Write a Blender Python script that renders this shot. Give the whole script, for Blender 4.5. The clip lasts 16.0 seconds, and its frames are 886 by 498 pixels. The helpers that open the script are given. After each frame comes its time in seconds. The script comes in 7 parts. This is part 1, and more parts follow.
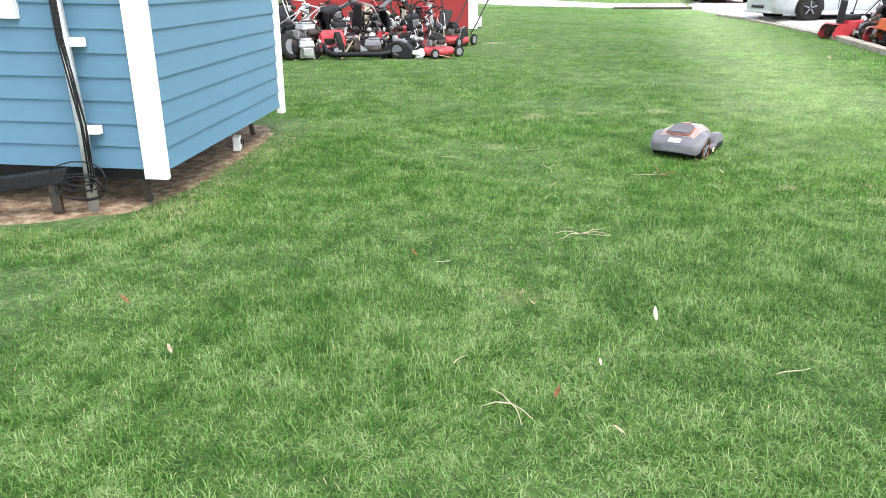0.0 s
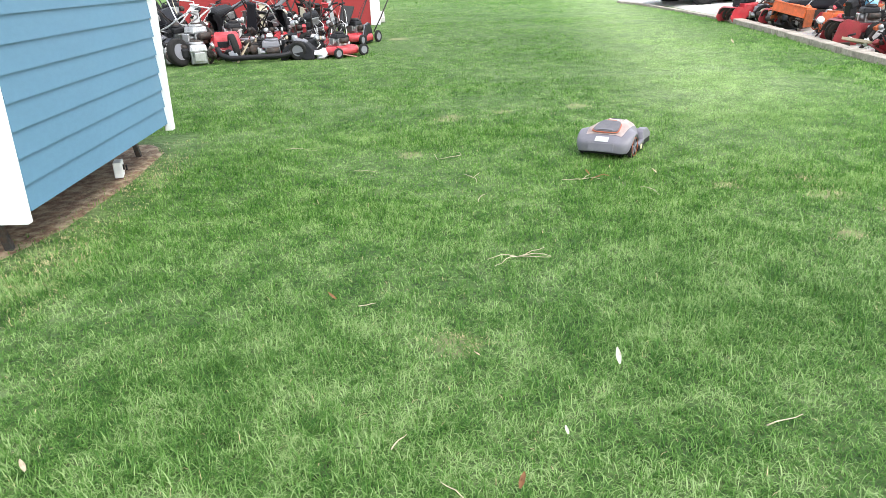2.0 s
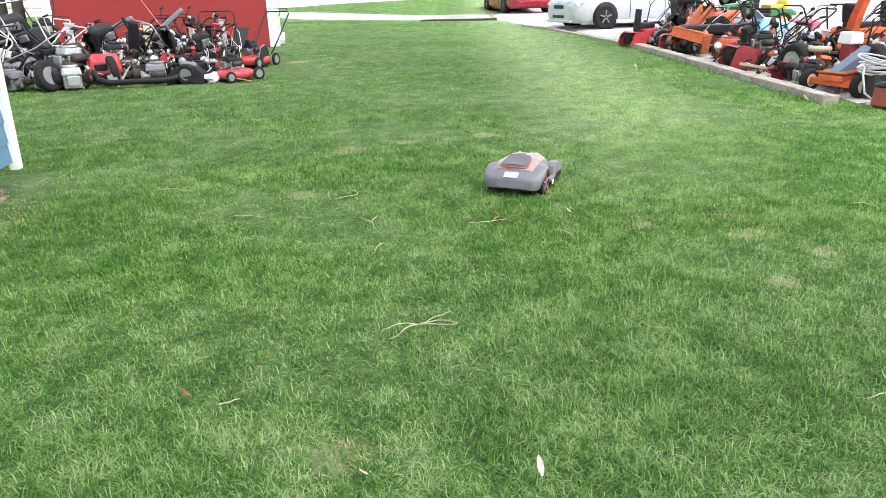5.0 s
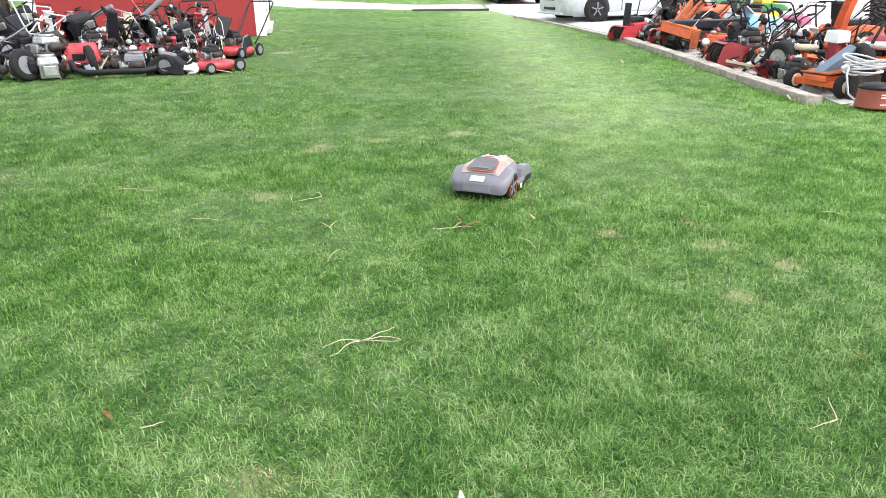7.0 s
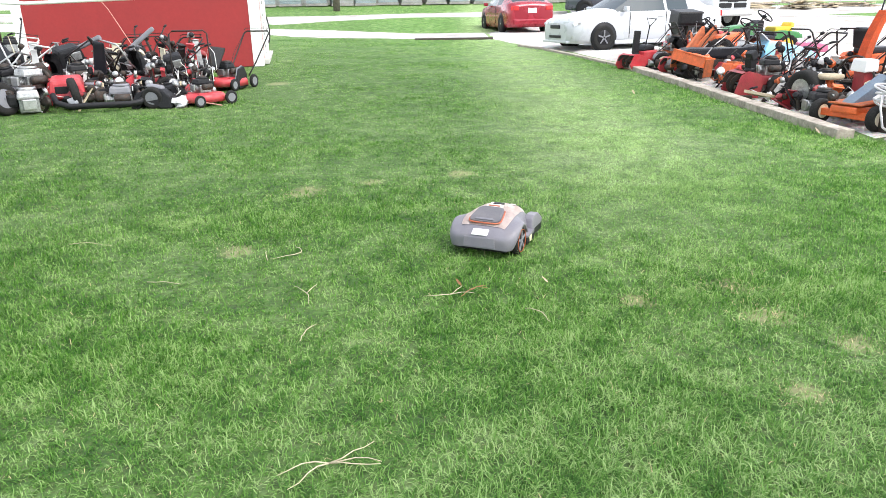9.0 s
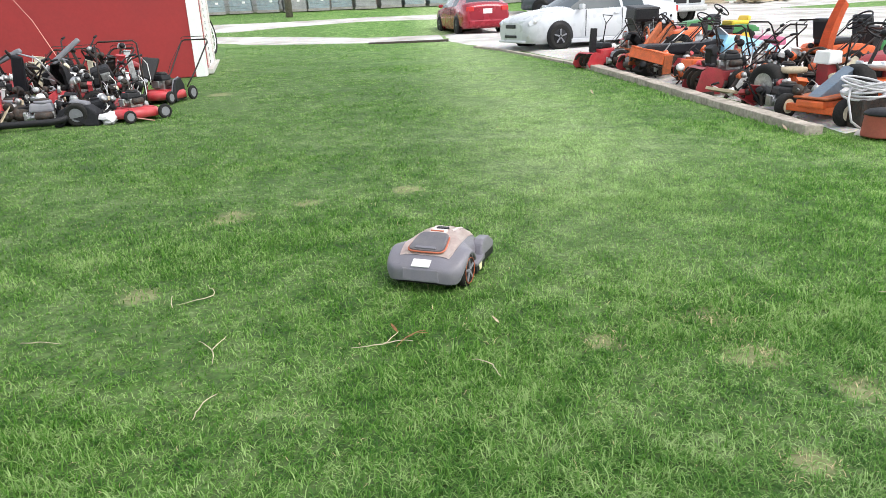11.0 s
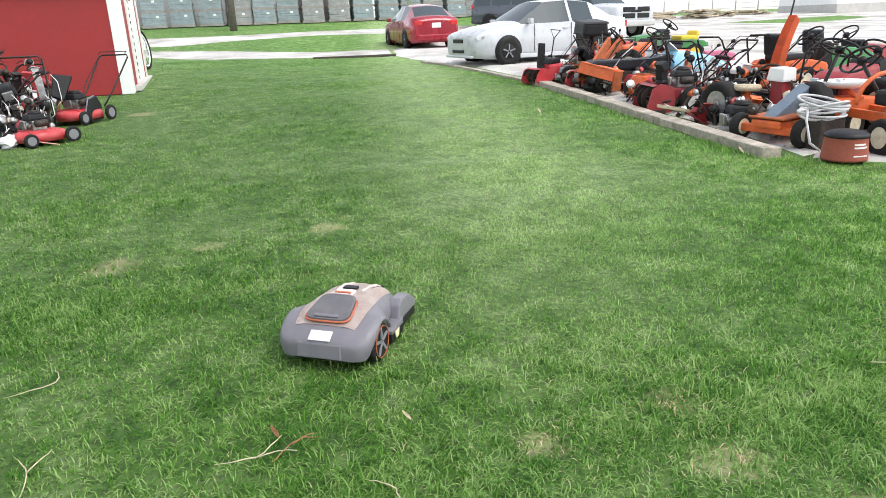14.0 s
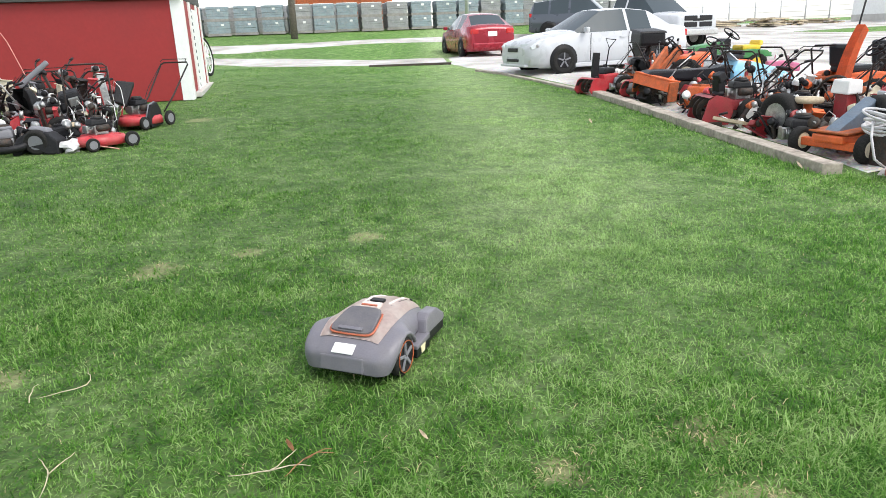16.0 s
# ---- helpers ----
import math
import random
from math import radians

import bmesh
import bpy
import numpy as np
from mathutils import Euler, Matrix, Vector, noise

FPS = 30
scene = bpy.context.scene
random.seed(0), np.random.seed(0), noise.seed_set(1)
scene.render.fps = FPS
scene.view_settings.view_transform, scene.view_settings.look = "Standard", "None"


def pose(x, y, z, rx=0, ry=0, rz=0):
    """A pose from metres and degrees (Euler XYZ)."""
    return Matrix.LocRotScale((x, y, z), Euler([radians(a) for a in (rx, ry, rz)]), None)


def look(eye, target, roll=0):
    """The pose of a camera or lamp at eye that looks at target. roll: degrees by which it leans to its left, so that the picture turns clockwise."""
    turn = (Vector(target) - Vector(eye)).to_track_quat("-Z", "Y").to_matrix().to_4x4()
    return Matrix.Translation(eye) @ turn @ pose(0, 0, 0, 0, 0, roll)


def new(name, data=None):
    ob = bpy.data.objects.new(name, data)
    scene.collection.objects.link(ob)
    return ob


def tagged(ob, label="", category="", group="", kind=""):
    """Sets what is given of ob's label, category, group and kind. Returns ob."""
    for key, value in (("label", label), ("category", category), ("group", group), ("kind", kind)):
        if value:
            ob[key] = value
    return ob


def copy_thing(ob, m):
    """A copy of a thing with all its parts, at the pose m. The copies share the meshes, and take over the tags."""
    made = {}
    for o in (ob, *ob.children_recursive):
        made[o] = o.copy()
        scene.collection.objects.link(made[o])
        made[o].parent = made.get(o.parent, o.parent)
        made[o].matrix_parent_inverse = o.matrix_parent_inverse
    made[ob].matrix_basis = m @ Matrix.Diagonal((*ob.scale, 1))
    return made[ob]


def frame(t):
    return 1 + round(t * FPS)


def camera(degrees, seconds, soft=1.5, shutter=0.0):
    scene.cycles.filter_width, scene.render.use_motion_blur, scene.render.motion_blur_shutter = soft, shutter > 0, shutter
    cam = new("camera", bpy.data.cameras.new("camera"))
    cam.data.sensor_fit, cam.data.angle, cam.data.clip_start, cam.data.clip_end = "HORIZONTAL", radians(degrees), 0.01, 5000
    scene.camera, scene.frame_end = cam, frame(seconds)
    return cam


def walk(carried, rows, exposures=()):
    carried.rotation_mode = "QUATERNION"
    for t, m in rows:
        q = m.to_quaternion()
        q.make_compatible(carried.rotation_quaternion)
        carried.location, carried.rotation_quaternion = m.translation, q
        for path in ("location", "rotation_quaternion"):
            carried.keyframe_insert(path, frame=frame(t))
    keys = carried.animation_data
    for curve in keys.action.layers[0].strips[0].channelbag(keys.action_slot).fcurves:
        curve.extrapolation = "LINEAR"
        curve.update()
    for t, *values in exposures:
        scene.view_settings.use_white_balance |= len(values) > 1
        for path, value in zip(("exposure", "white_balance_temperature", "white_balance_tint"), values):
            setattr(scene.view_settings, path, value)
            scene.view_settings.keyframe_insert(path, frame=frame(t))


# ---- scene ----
cam = camera(65.2, 16.0, 0.8)
PATH = [
    (0, (0.127, 0.347, 1.39), (0.021, 2.21, 0.67), -0.8),
    (0.5, (0.174, 0.436, 1.392), (0.08, 2.289, 0.644), -2.1),
    (1, (0.136, 0.623, 1.395), (0.23, 2.484, 0.67), -0.0),
    (1.5, (0.098, 0.78, 1.404), (0.248, 2.647, 0.702), -2.1),
    (2, (0.094, 0.872, 1.401), (0.222, 2.725, 0.658), -2.4),
    (2.5, (0.152, 0.973, 1.403), (0.204, 2.841, 0.689), -1.8),
    (3, (0.253, 1.049, 1.407), (0.375, 2.935, 0.753), -1.6),
    (3.5, (0.29, 1.092, 1.39), (0.39, 2.969, 0.705), -2.9),
    (4, (0.307, 1.183, 1.384), (0.495, 3.043, 0.675), -2.8),
    (4.5, (0.272, 1.351, 1.386), (0.616, 3.199, 0.702), -1.4),
    (4.7, (0.262, 1.408, 1.382), (0.635, 3.248, 0.694), -1.5),
    (6.8, (0.491, 1.484, 1.454), (0.854, 3.304, 0.708), -0.8),
    (7, (0.509, 1.508, 1.452), (0.891, 3.331, 0.724), -0.7),
    (7.5, (0.518, 1.678, 1.443), (1.025, 3.466, 0.705), 0.7),
    (8, (0.508, 1.876, 1.43), (1.037, 3.666, 0.712), -1.8),
    (8.5, (0.541, 2.007, 1.427), (1.038, 3.784, 0.655), -1.5),
    (9, (0.689, 2.147, 1.435), (1.063, 3.998, 0.777), -1.0),
    (9.5, (0.812, 2.245, 1.427), (1.216, 4.088, 0.764), -1.4),
    (9.7, (0.824, 2.27, 1.427), (1.236, 4.107, 0.755), -1.4),
    (11.8, (1.164, 2.886, 1.378), (1.655, 4.718, 0.743), -2.6),
    (12, (1.22, 2.908, 1.376), (1.697, 4.746, 0.748), -1.9),
    (12.5, (1.306, 2.942, 1.38), (1.737, 4.798, 0.772), -2.8),
    (13, (1.352, 3.033, 1.375), (1.861, 4.86, 0.741), -2.7),
    (13.5, (1.372, 3.175, 1.393), (1.931, 4.995, 0.779), -2.5),
    (14, (1.369, 3.273, 1.39), (1.952, 5.082, 0.767), -2.3),
    (14.5, (1.4, 3.308, 1.397), (1.93, 5.119, 0.735), -1.2),
    (15, (1.447, 3.306, 1.401), (1.926, 5.145, 0.777), -1.2),
    (15.5, (1.474, 3.301, 1.399), (1.906, 5.156, 0.788), -1.9),
    (16, (1.492, 3.298, 1.4), (1.929, 5.156, 0.803), -2.2),
]
walk(cam, [(t, look(eye, target, roll)) for t, eye, target, roll in PATH], [(0, 1.79, 6500, 10), (3.9, 1.8, 6500, 10), (4.5, 1.62, 6500, 10), (6.9, 1.8, 6550, 10), (8.9, 1.79, 6550, 10), (9.5, 1.48, 6600, 10), (12, 1.39, 6620, 9), (16, 1.32, 6620, 9)])

# ---- light ----
world = bpy.data.worlds.new("overcast_sky")
scene.world = world
world.use_nodes = True
wn = world.node_tree.nodes
sky = wn.new("ShaderNodeTexSky")
sky.sky_type = "NISHITA"
sky.sun_disc = False
sky.sun_elevation, sky.sun_rotation = radians(58), radians(135)
sky.dust_density, sky.ozone_density, sky.air_density = 1.0, 1.0, 1.0
haze = wn.new("ShaderNodeHueSaturation")
haze.inputs["Saturation"].default_value = 0.35
world.node_tree.links.new(sky.outputs[0], haze.inputs["Color"])
world.node_tree.links.new(haze.outputs[0], wn["Background"].inputs["Color"])
wn["Background"].inputs["Strength"].default_value = 0.15
sun = new("sun", bpy.data.lights.new("sun", "SUN"))
sun.data.energy, sun.data.angle, sun.data.color = 0.8, radians(30), (1.0, 0.96, 0.9)
sun.matrix_world = look((0, 0, 0), (math.sin(radians(135)) * -0.53, math.cos(radians(135)) * -0.53, -0.85))


# ---- lie of the land ----
def smooth01(a, b, x):
    u = min(max((x - a) / (b - a), 0.0), 1.0)
    return u * u * (3 - 2 * u)


def G(x, y):
    """Height of the ground: level lawn that climbs gently away to the drive and the bank behind it."""
    s = 0.049 * math.log1p(math.exp((min(y, 27) - 6) / 2))
    return s + 0.092 * max(0.0, min(y, 41.5) - 29) * (1 - 0.55 * smooth01(15, 28, x)) - 0.049 * math.log1p(math.exp(-3))


# worn spots of the lawn: x, y, radius
BARE = [(2.81, 4.8, 0.12), (2.29, 5.1, 0.09), (2.85, 5.17, 0.11), (3.0, 4.45, 0.1), (0.24, 6.34, 0.11), (2.5, 4.15, 0.08), (2.03, 7.92, 0.12), (1.23, 7.83, 0.09), (0.69, 7.67, 0.15),
        (0.3, 3.3, 0.1), (0.37, 14.9, 0.22)]


# ---- materials ----
def rgb(c):
    return (c[0], c[1], c[2], 1.0)


def mat(name, col, rough=0.6, metal=0.0, vary=0.25, scale=6.0, dirt=None, dirt_amount=0.0, bump=0.1, fine=60.0, coat=0.0):
    """Paint, plastic, metal or cloth: tone at two scales, dirt with its own shape, fine relief."""
    m = bpy.data.materials.new(name)
    m.use_nodes = True
    t = m.node_tree
    n, l = t.nodes, t.links
    b = n["Principled BSDF"]
    tc = n.new("ShaderNodeTexCoord")
    big, small = n.new("ShaderNodeTexNoise"), n.new("ShaderNodeTexNoise")
    big.inputs["Scale"].default_value, big.inputs["Detail"].default_value = scale, 4
    small.inputs["Scale"].default_value, small.inputs["Detail"].default_value = fine, 3
    for x in (big, small):
        l.new(tc.outputs["Object"], x.inputs["Vector"])
    add = n.new("ShaderNodeMath")
    add.operation = "ADD"
    l.new(big.outputs["Fac"], add.inputs[0]), l.new(small.outputs["Fac"], add.inputs[1])
    rng = n.new("ShaderNodeMapRange")
    rng.inputs["From Min"].default_value, rng.inputs["From Max"].default_value = 0.6, 1.4
    rng.inputs["To Min"].default_value, rng.inputs["To Max"].default_value = 1 - vary, 1 + vary
    l.new(add.outputs[0], rng.inputs["Value"])
    hsv = n.new("ShaderNodeHueSaturation")
    hsv.inputs["Color"].default_value = rgb(col)
    l.new(rng.outputs[0], hsv.inputs["Value"])
    last = hsv.outputs[0]
    if dirt_amount:
        d = n.new("ShaderNodeTexNoise")
        d.inputs["Scale"].default_value, d.inputs["Detail"].default_value = scale * 1.7, 6
        l.new(tc.outputs["Object"], d.inputs["Vector"])
        ramp = n.new("ShaderNodeMapRange")
        ramp.inputs["From Min"].default_value, ramp.inputs["From Max"].default_value = 0.42, 0.78
        ramp.inputs["To Max"].default_value = dirt_amount
        l.new(d.outputs["Fac"], ramp.inputs["Value"])
        mix = n.new("ShaderNodeMix")
        mix.data_type = "RGBA"
        l.new(ramp.outputs[0], mix.inputs["Factor"]), l.new(last, mix.inputs["A"])
        mix.inputs["B"].default_value = rgb(dirt)
        last = mix.outputs["Result"]
    l.new(last, b.inputs["Base Color"])
    r2 = n.new("ShaderNodeMapRange")
    r2.inputs["To Min"].default_value, r2.inputs["To Max"].default_value = max(0.02, rough - 0.12), min(1, rough + 0.15)
    l.new(big.outputs["Fac"], r2.inputs["Value"]), l.new(r2.outputs[0], b.inputs["Roughness"])
    b.inputs["Metallic"].default_value = metal
    b.inputs["Coat Weight"].default_value = coat
    if bump:
        bp = n.new("ShaderNodeBump")
        bp.inputs["Strength"].default_value, bp.inputs["Distance"].default_value = bump, 0.01
        l.new(small.outputs["Fac"], bp.inputs["Height"]), l.new(bp.outputs[0], b.inputs["Normal"])
    return m


RUST = (0.16, 0.07, 0.035)
DUST = (0.3, 0.27, 0.22)
red = mat("faded_red_paint", (0.48, 0.035, 0.045), 0.42, 0, 0.3, 5, DUST, 0.25, 0.05)
dark_red = mat("dull_red_paint", (0.3, 0.028, 0.035), 0.5, 0, 0.3, 6, RUST, 0.4, 0.08)
orange = mat("orange_paint", (0.72, 0.13, 0.03), 0.5, 0, 0.25, 6, RUST, 0.35, 0.06)
rust_orange = mat("rusty_orange_paint", (0.42, 0.1, 0.03), 0.7, 0, 0.4, 9, RUST, 0.8, 0.2)
green = mat("tractor_green_paint", (0.03, 0.2, 0.05), 0.4, 0, 0.2, 5, DUST, 0.2, 0.04)
yellow = mat("yellow_vinyl", (0.75, 0.52, 0.03), 0.5, 0, 0.15, 7, DUST, 0.2, 0.05)
black = mat("black_plastic", (0.013, 0.013, 0.015), 0.45, 0, 0.35, 25, DUST, 0.04, 0.08)
rubber = mat("tyre_rubber", (0.016, 0.0155, 0.015), 0.8, 0, 0.35, 40, DUST, 0.06, 0.3)
vinyl = mat("black_seat_vinyl", (0.018, 0.019, 0.023), 0.38, 0, 0.3, 7, None, 0, 0.12, 90)
iron = mat("dark_greasy_iron", (0.06, 0.055, 0.05), 0.6, 0.5, 0.5, 14, RUST, 0.4, 0.3)
alu = mat("cast_aluminium", (0.48, 0.48, 0.47), 0.42, 0.8, 0.3, 14, (0.09, 0.085, 0.08), 0.5, 0.2)
chrome = mat("worn_steel_tube", (0.5, 0.5, 0.5), 0.32, 0.9, 0.2, 20, RUST, 0.25, 0.06)
blacktube = mat("black_painted_tube", (0.025, 0.024, 0.024), 0.45, 0.2, 0.3, 20, RUST, 0.25, 0.08)
white = mat("white_paint", (0.8, 0.8, 0.78), 0.5, 0, 0.05, 4, DUST, 0.12, 0.04)
cream = mat("cream_wheel_paint", (0.68, 0.62, 0.46), 0.5, 0, 0.12, 12, RUST, 0.25, 0.05)
greyp = mat("grey_plastic", (0.19, 0.19, 0.21), 0.5, 0, 0.15, 9, DUST, 0.15, 0.1, 140)
bluegrey = mat("blue_grey_vinyl", (0.11, 0.15, 0.2), 0.5, 0, 0.25, 7, DUST, 0.2, 0.1)
bluecover = mat("sky_blue_gelcoat", (0.22, 0.5, 0.68), 0.35, 0, 0.12, 3, (0.7, 0.75, 0.78), 0.4, 0.03)
pink = mat("faded_pink_plastic", (0.6, 0.17, 0.28), 0.45, 0, 0.15, 8, None, 0, 0.05)
wood = mat("weathered_timber", (0.4, 0.35, 0.29), 0.85, 0, 0.5, 4, (0.12, 0.1, 0.08), 0.7, 0.8, 22)
board = mat("pale_plank", (0.5, 0.41, 0.28), 0.8, 0, 0.25, 6, (0.25, 0.2, 0.15), 0.4, 0.4, 40)
darkwood = mat("dark_wet_timber", (0.07, 0.055, 0.045), 0.85, 0, 0.4, 5, None, 0, 0.6, 45)
barnred = mat("barn_red_siding", (0.3, 0.022, 0.022), 0.62, 0, 0.1, 1.2, (0.24, 0.02, 0.02), 0.4, 0.08, 18)
siding = mat("blue_painted_siding", (0.094, 0.202, 0.292), 0.6, 0, 0.07, 2.5, (0.085, 0.175, 0.255), 0.3, 0.15, 35)
roofing = mat("dark_shingle", (0.06, 0.058, 0.055), 0.9, 0, 0.3, 6, None, 0, 0.4)
glass = mat("dark_car_glass", (0.06, 0.075, 0.085), 0.06, 0, 0.05, 2, None, 0, 0.0)
glass.node_tree.nodes["Principled BSDF"].inputs["Specular IOR Level"].default_value = 0.12
carred = mat("metallic_red_car_paint", (0.3, 0.012, 0.025), 0.25, 0.25, 0.06, 3, None, 0, 0.0, 60, 0.6)
carwhite = mat("white_car_paint", (0.48, 0.49, 0.51), 0.28, 0, 0.03, 3, None, 0, 0.0, 60, 0.5)
cargrey = mat("dark_grey_car_paint", (0.07, 0.08, 0.1), 0.28, 0.3, 0.06, 3, None, 0, 0.0, 60, 0.5)
lampw = mat("clear_headlamp", (0.6, 0.62, 0.65), 0.12, 0.1, 0.05, 9, None, 0, 0)
lampr = mat("red_tail_lamp", (0.5, 0.02, 0.02), 0.15, 0, 0.05, 9, None, 0, 0)
brickpaint = mat("brick_red_painted_tin", (0.36, 0.085, 0.06), 0.55, 0, 0.2, 8, RUST, 0.25, 0.08)
hosemat = mat("pale_grey_hose", (0.55, 0.54, 0.55), 0.55, 0, 0.15, 14, DUST, 0.3, 0.05)
olive = mat("olive_green_paint", (0.14, 0.19, 0.12), 0.55, 0, 0.3, 9, DUST, 0.4, 0.1)
brightorange = mat("orange_trim_plastic", (0.45, 0.12, 0.06), 0.5, 0, 0.1, 10, None, 0, 0.02)
sticker = mat("white_sticker", (0.75, 0.74, 0.72), 0.5, 0, 0.08, 20, DUST, 0.3, 0)
yellowst = mat("yellow_warning_sticker", (0.75, 0.68, 0.42), 0.5, 0, 0.1, 20, None, 0, 0)
bark = mat("grey_bark", (0.13, 0.11, 0.09), 0.95, 0, 0.4, 8, None, 0, 0.9, 30)
twigm = mat("pale_dead_twig", (0.5, 0.43, 0.3), 0.8, 0, 0.25, 30, None, 0, 0.2)
leafm = mat("dry_pale_leaf", (0.6, 0.48, 0.36), 0.8, 0, 0.25, 40, None, 0, 0.2)
brownleaf = mat("dry_brown_leaf", (0.3, 0.15, 0.07), 0.8, 0, 0.25, 40, None, 0, 0.2)
soil = mat("dry_bare_soil", (0.17, 0.1, 0.06), 0.95, 0, 0.7, 9, (0.5, 0.42, 0.28), 0.85, 1.0, 55)
wrapteal = mat("teal_wrapped_stone", (0.24, 0.3, 0.33), 0.5, 0, 0.35, 5, (0.4, 0.38, 0.35), 0.5, 0.3, 30)
wrapgrey = mat("grey_stacked_stone", (0.31, 0.31, 0.31), 0.7, 0, 0.3, 5, (0.24, 0.25, 0.26), 0.5, 0.4, 30)
greywood = mat("grey_pallet_wood", (0.3, 0.28, 0.26), 0.85, 0, 0.35, 5, (0.16, 0.15, 0.14), 0.5, 0.3, 40)
concrete = mat("pale_concrete", (0.5, 0.48, 0.45), 0.9, 0, 0.12, 2, (0.36, 0.34, 0.31), 0.5, 0.3, 70)
wiremat = mat("salmon_cord", (0.6, 0.3, 0.24), 0.6, 0, 0.1, 20, None, 0, 0)
conduit = mat("galvanised_conduit", (0.52, 0.53, 0.53), 0.45, 0.6, 0.15, 12, (0.3, 0.3, 0.3), 0.4, 0.1)


for m in (black, rubber, vinyl, iron, blacktube):
    m.node_tree.nodes["Principled BSDF"].inputs["Specular IOR Level"].default_value = 0.22


def gravel_material():
    m = bpy.data.materials.new("pale_crushed_gravel")
    m.use_nodes = True
    n, l = m.node_tree.nodes, m.node_tree.links
    b = n["Principled BSDF"]
    tc = n.new("ShaderNodeTexCoord")
    v = n.new("ShaderNodeTexVoronoi")
    v.inputs["Scale"].default_value = 28
    big = n.new("ShaderNodeTexNoise")
    big.inputs["Scale"].default_value, big.inputs["Detail"].default_value = 0.7, 6
    for x in (v, big):
        l.new(tc.outputs["Object"], x.inputs["Vector"])
    ramp = n.new("ShaderNodeValToRGB")
    ramp.color_ramp.elements[0].color, ramp.color_ramp.elements[1].color = (0.4, 0.37, 0.33, 1), (0.7, 0.68, 0.65, 1)
    ramp.color_ramp.elements[0].position, ramp.color_ramp.elements[1].position = 0.35, 0.6
    l.new(big.outputs["Fac"], ramp.inputs[0])
    mix = n.new("ShaderNodeMix")
    mix.data_type, mix.blend_type = "RGBA", "MULTIPLY"
    mix.inputs["Factor"].default_value = 0.3
    l.new(ramp.outputs[0], mix.inputs["A"]), l.new(v.outputs["Color"], mix.inputs["B"])
    l.new(mix.outputs["Result"], b.inputs["Base Color"])
    b.inputs["Roughness"].default_value = 0.95
    bp = n.new("ShaderNodeBump")
    bp.inputs["Distance"].default_value = 0.02
    l.new(v.outputs["Distance"], bp.inputs["Height"]), l.new(bp.outputs[0], b.inputs["Normal"])
    return m


gravel = gravel_material()


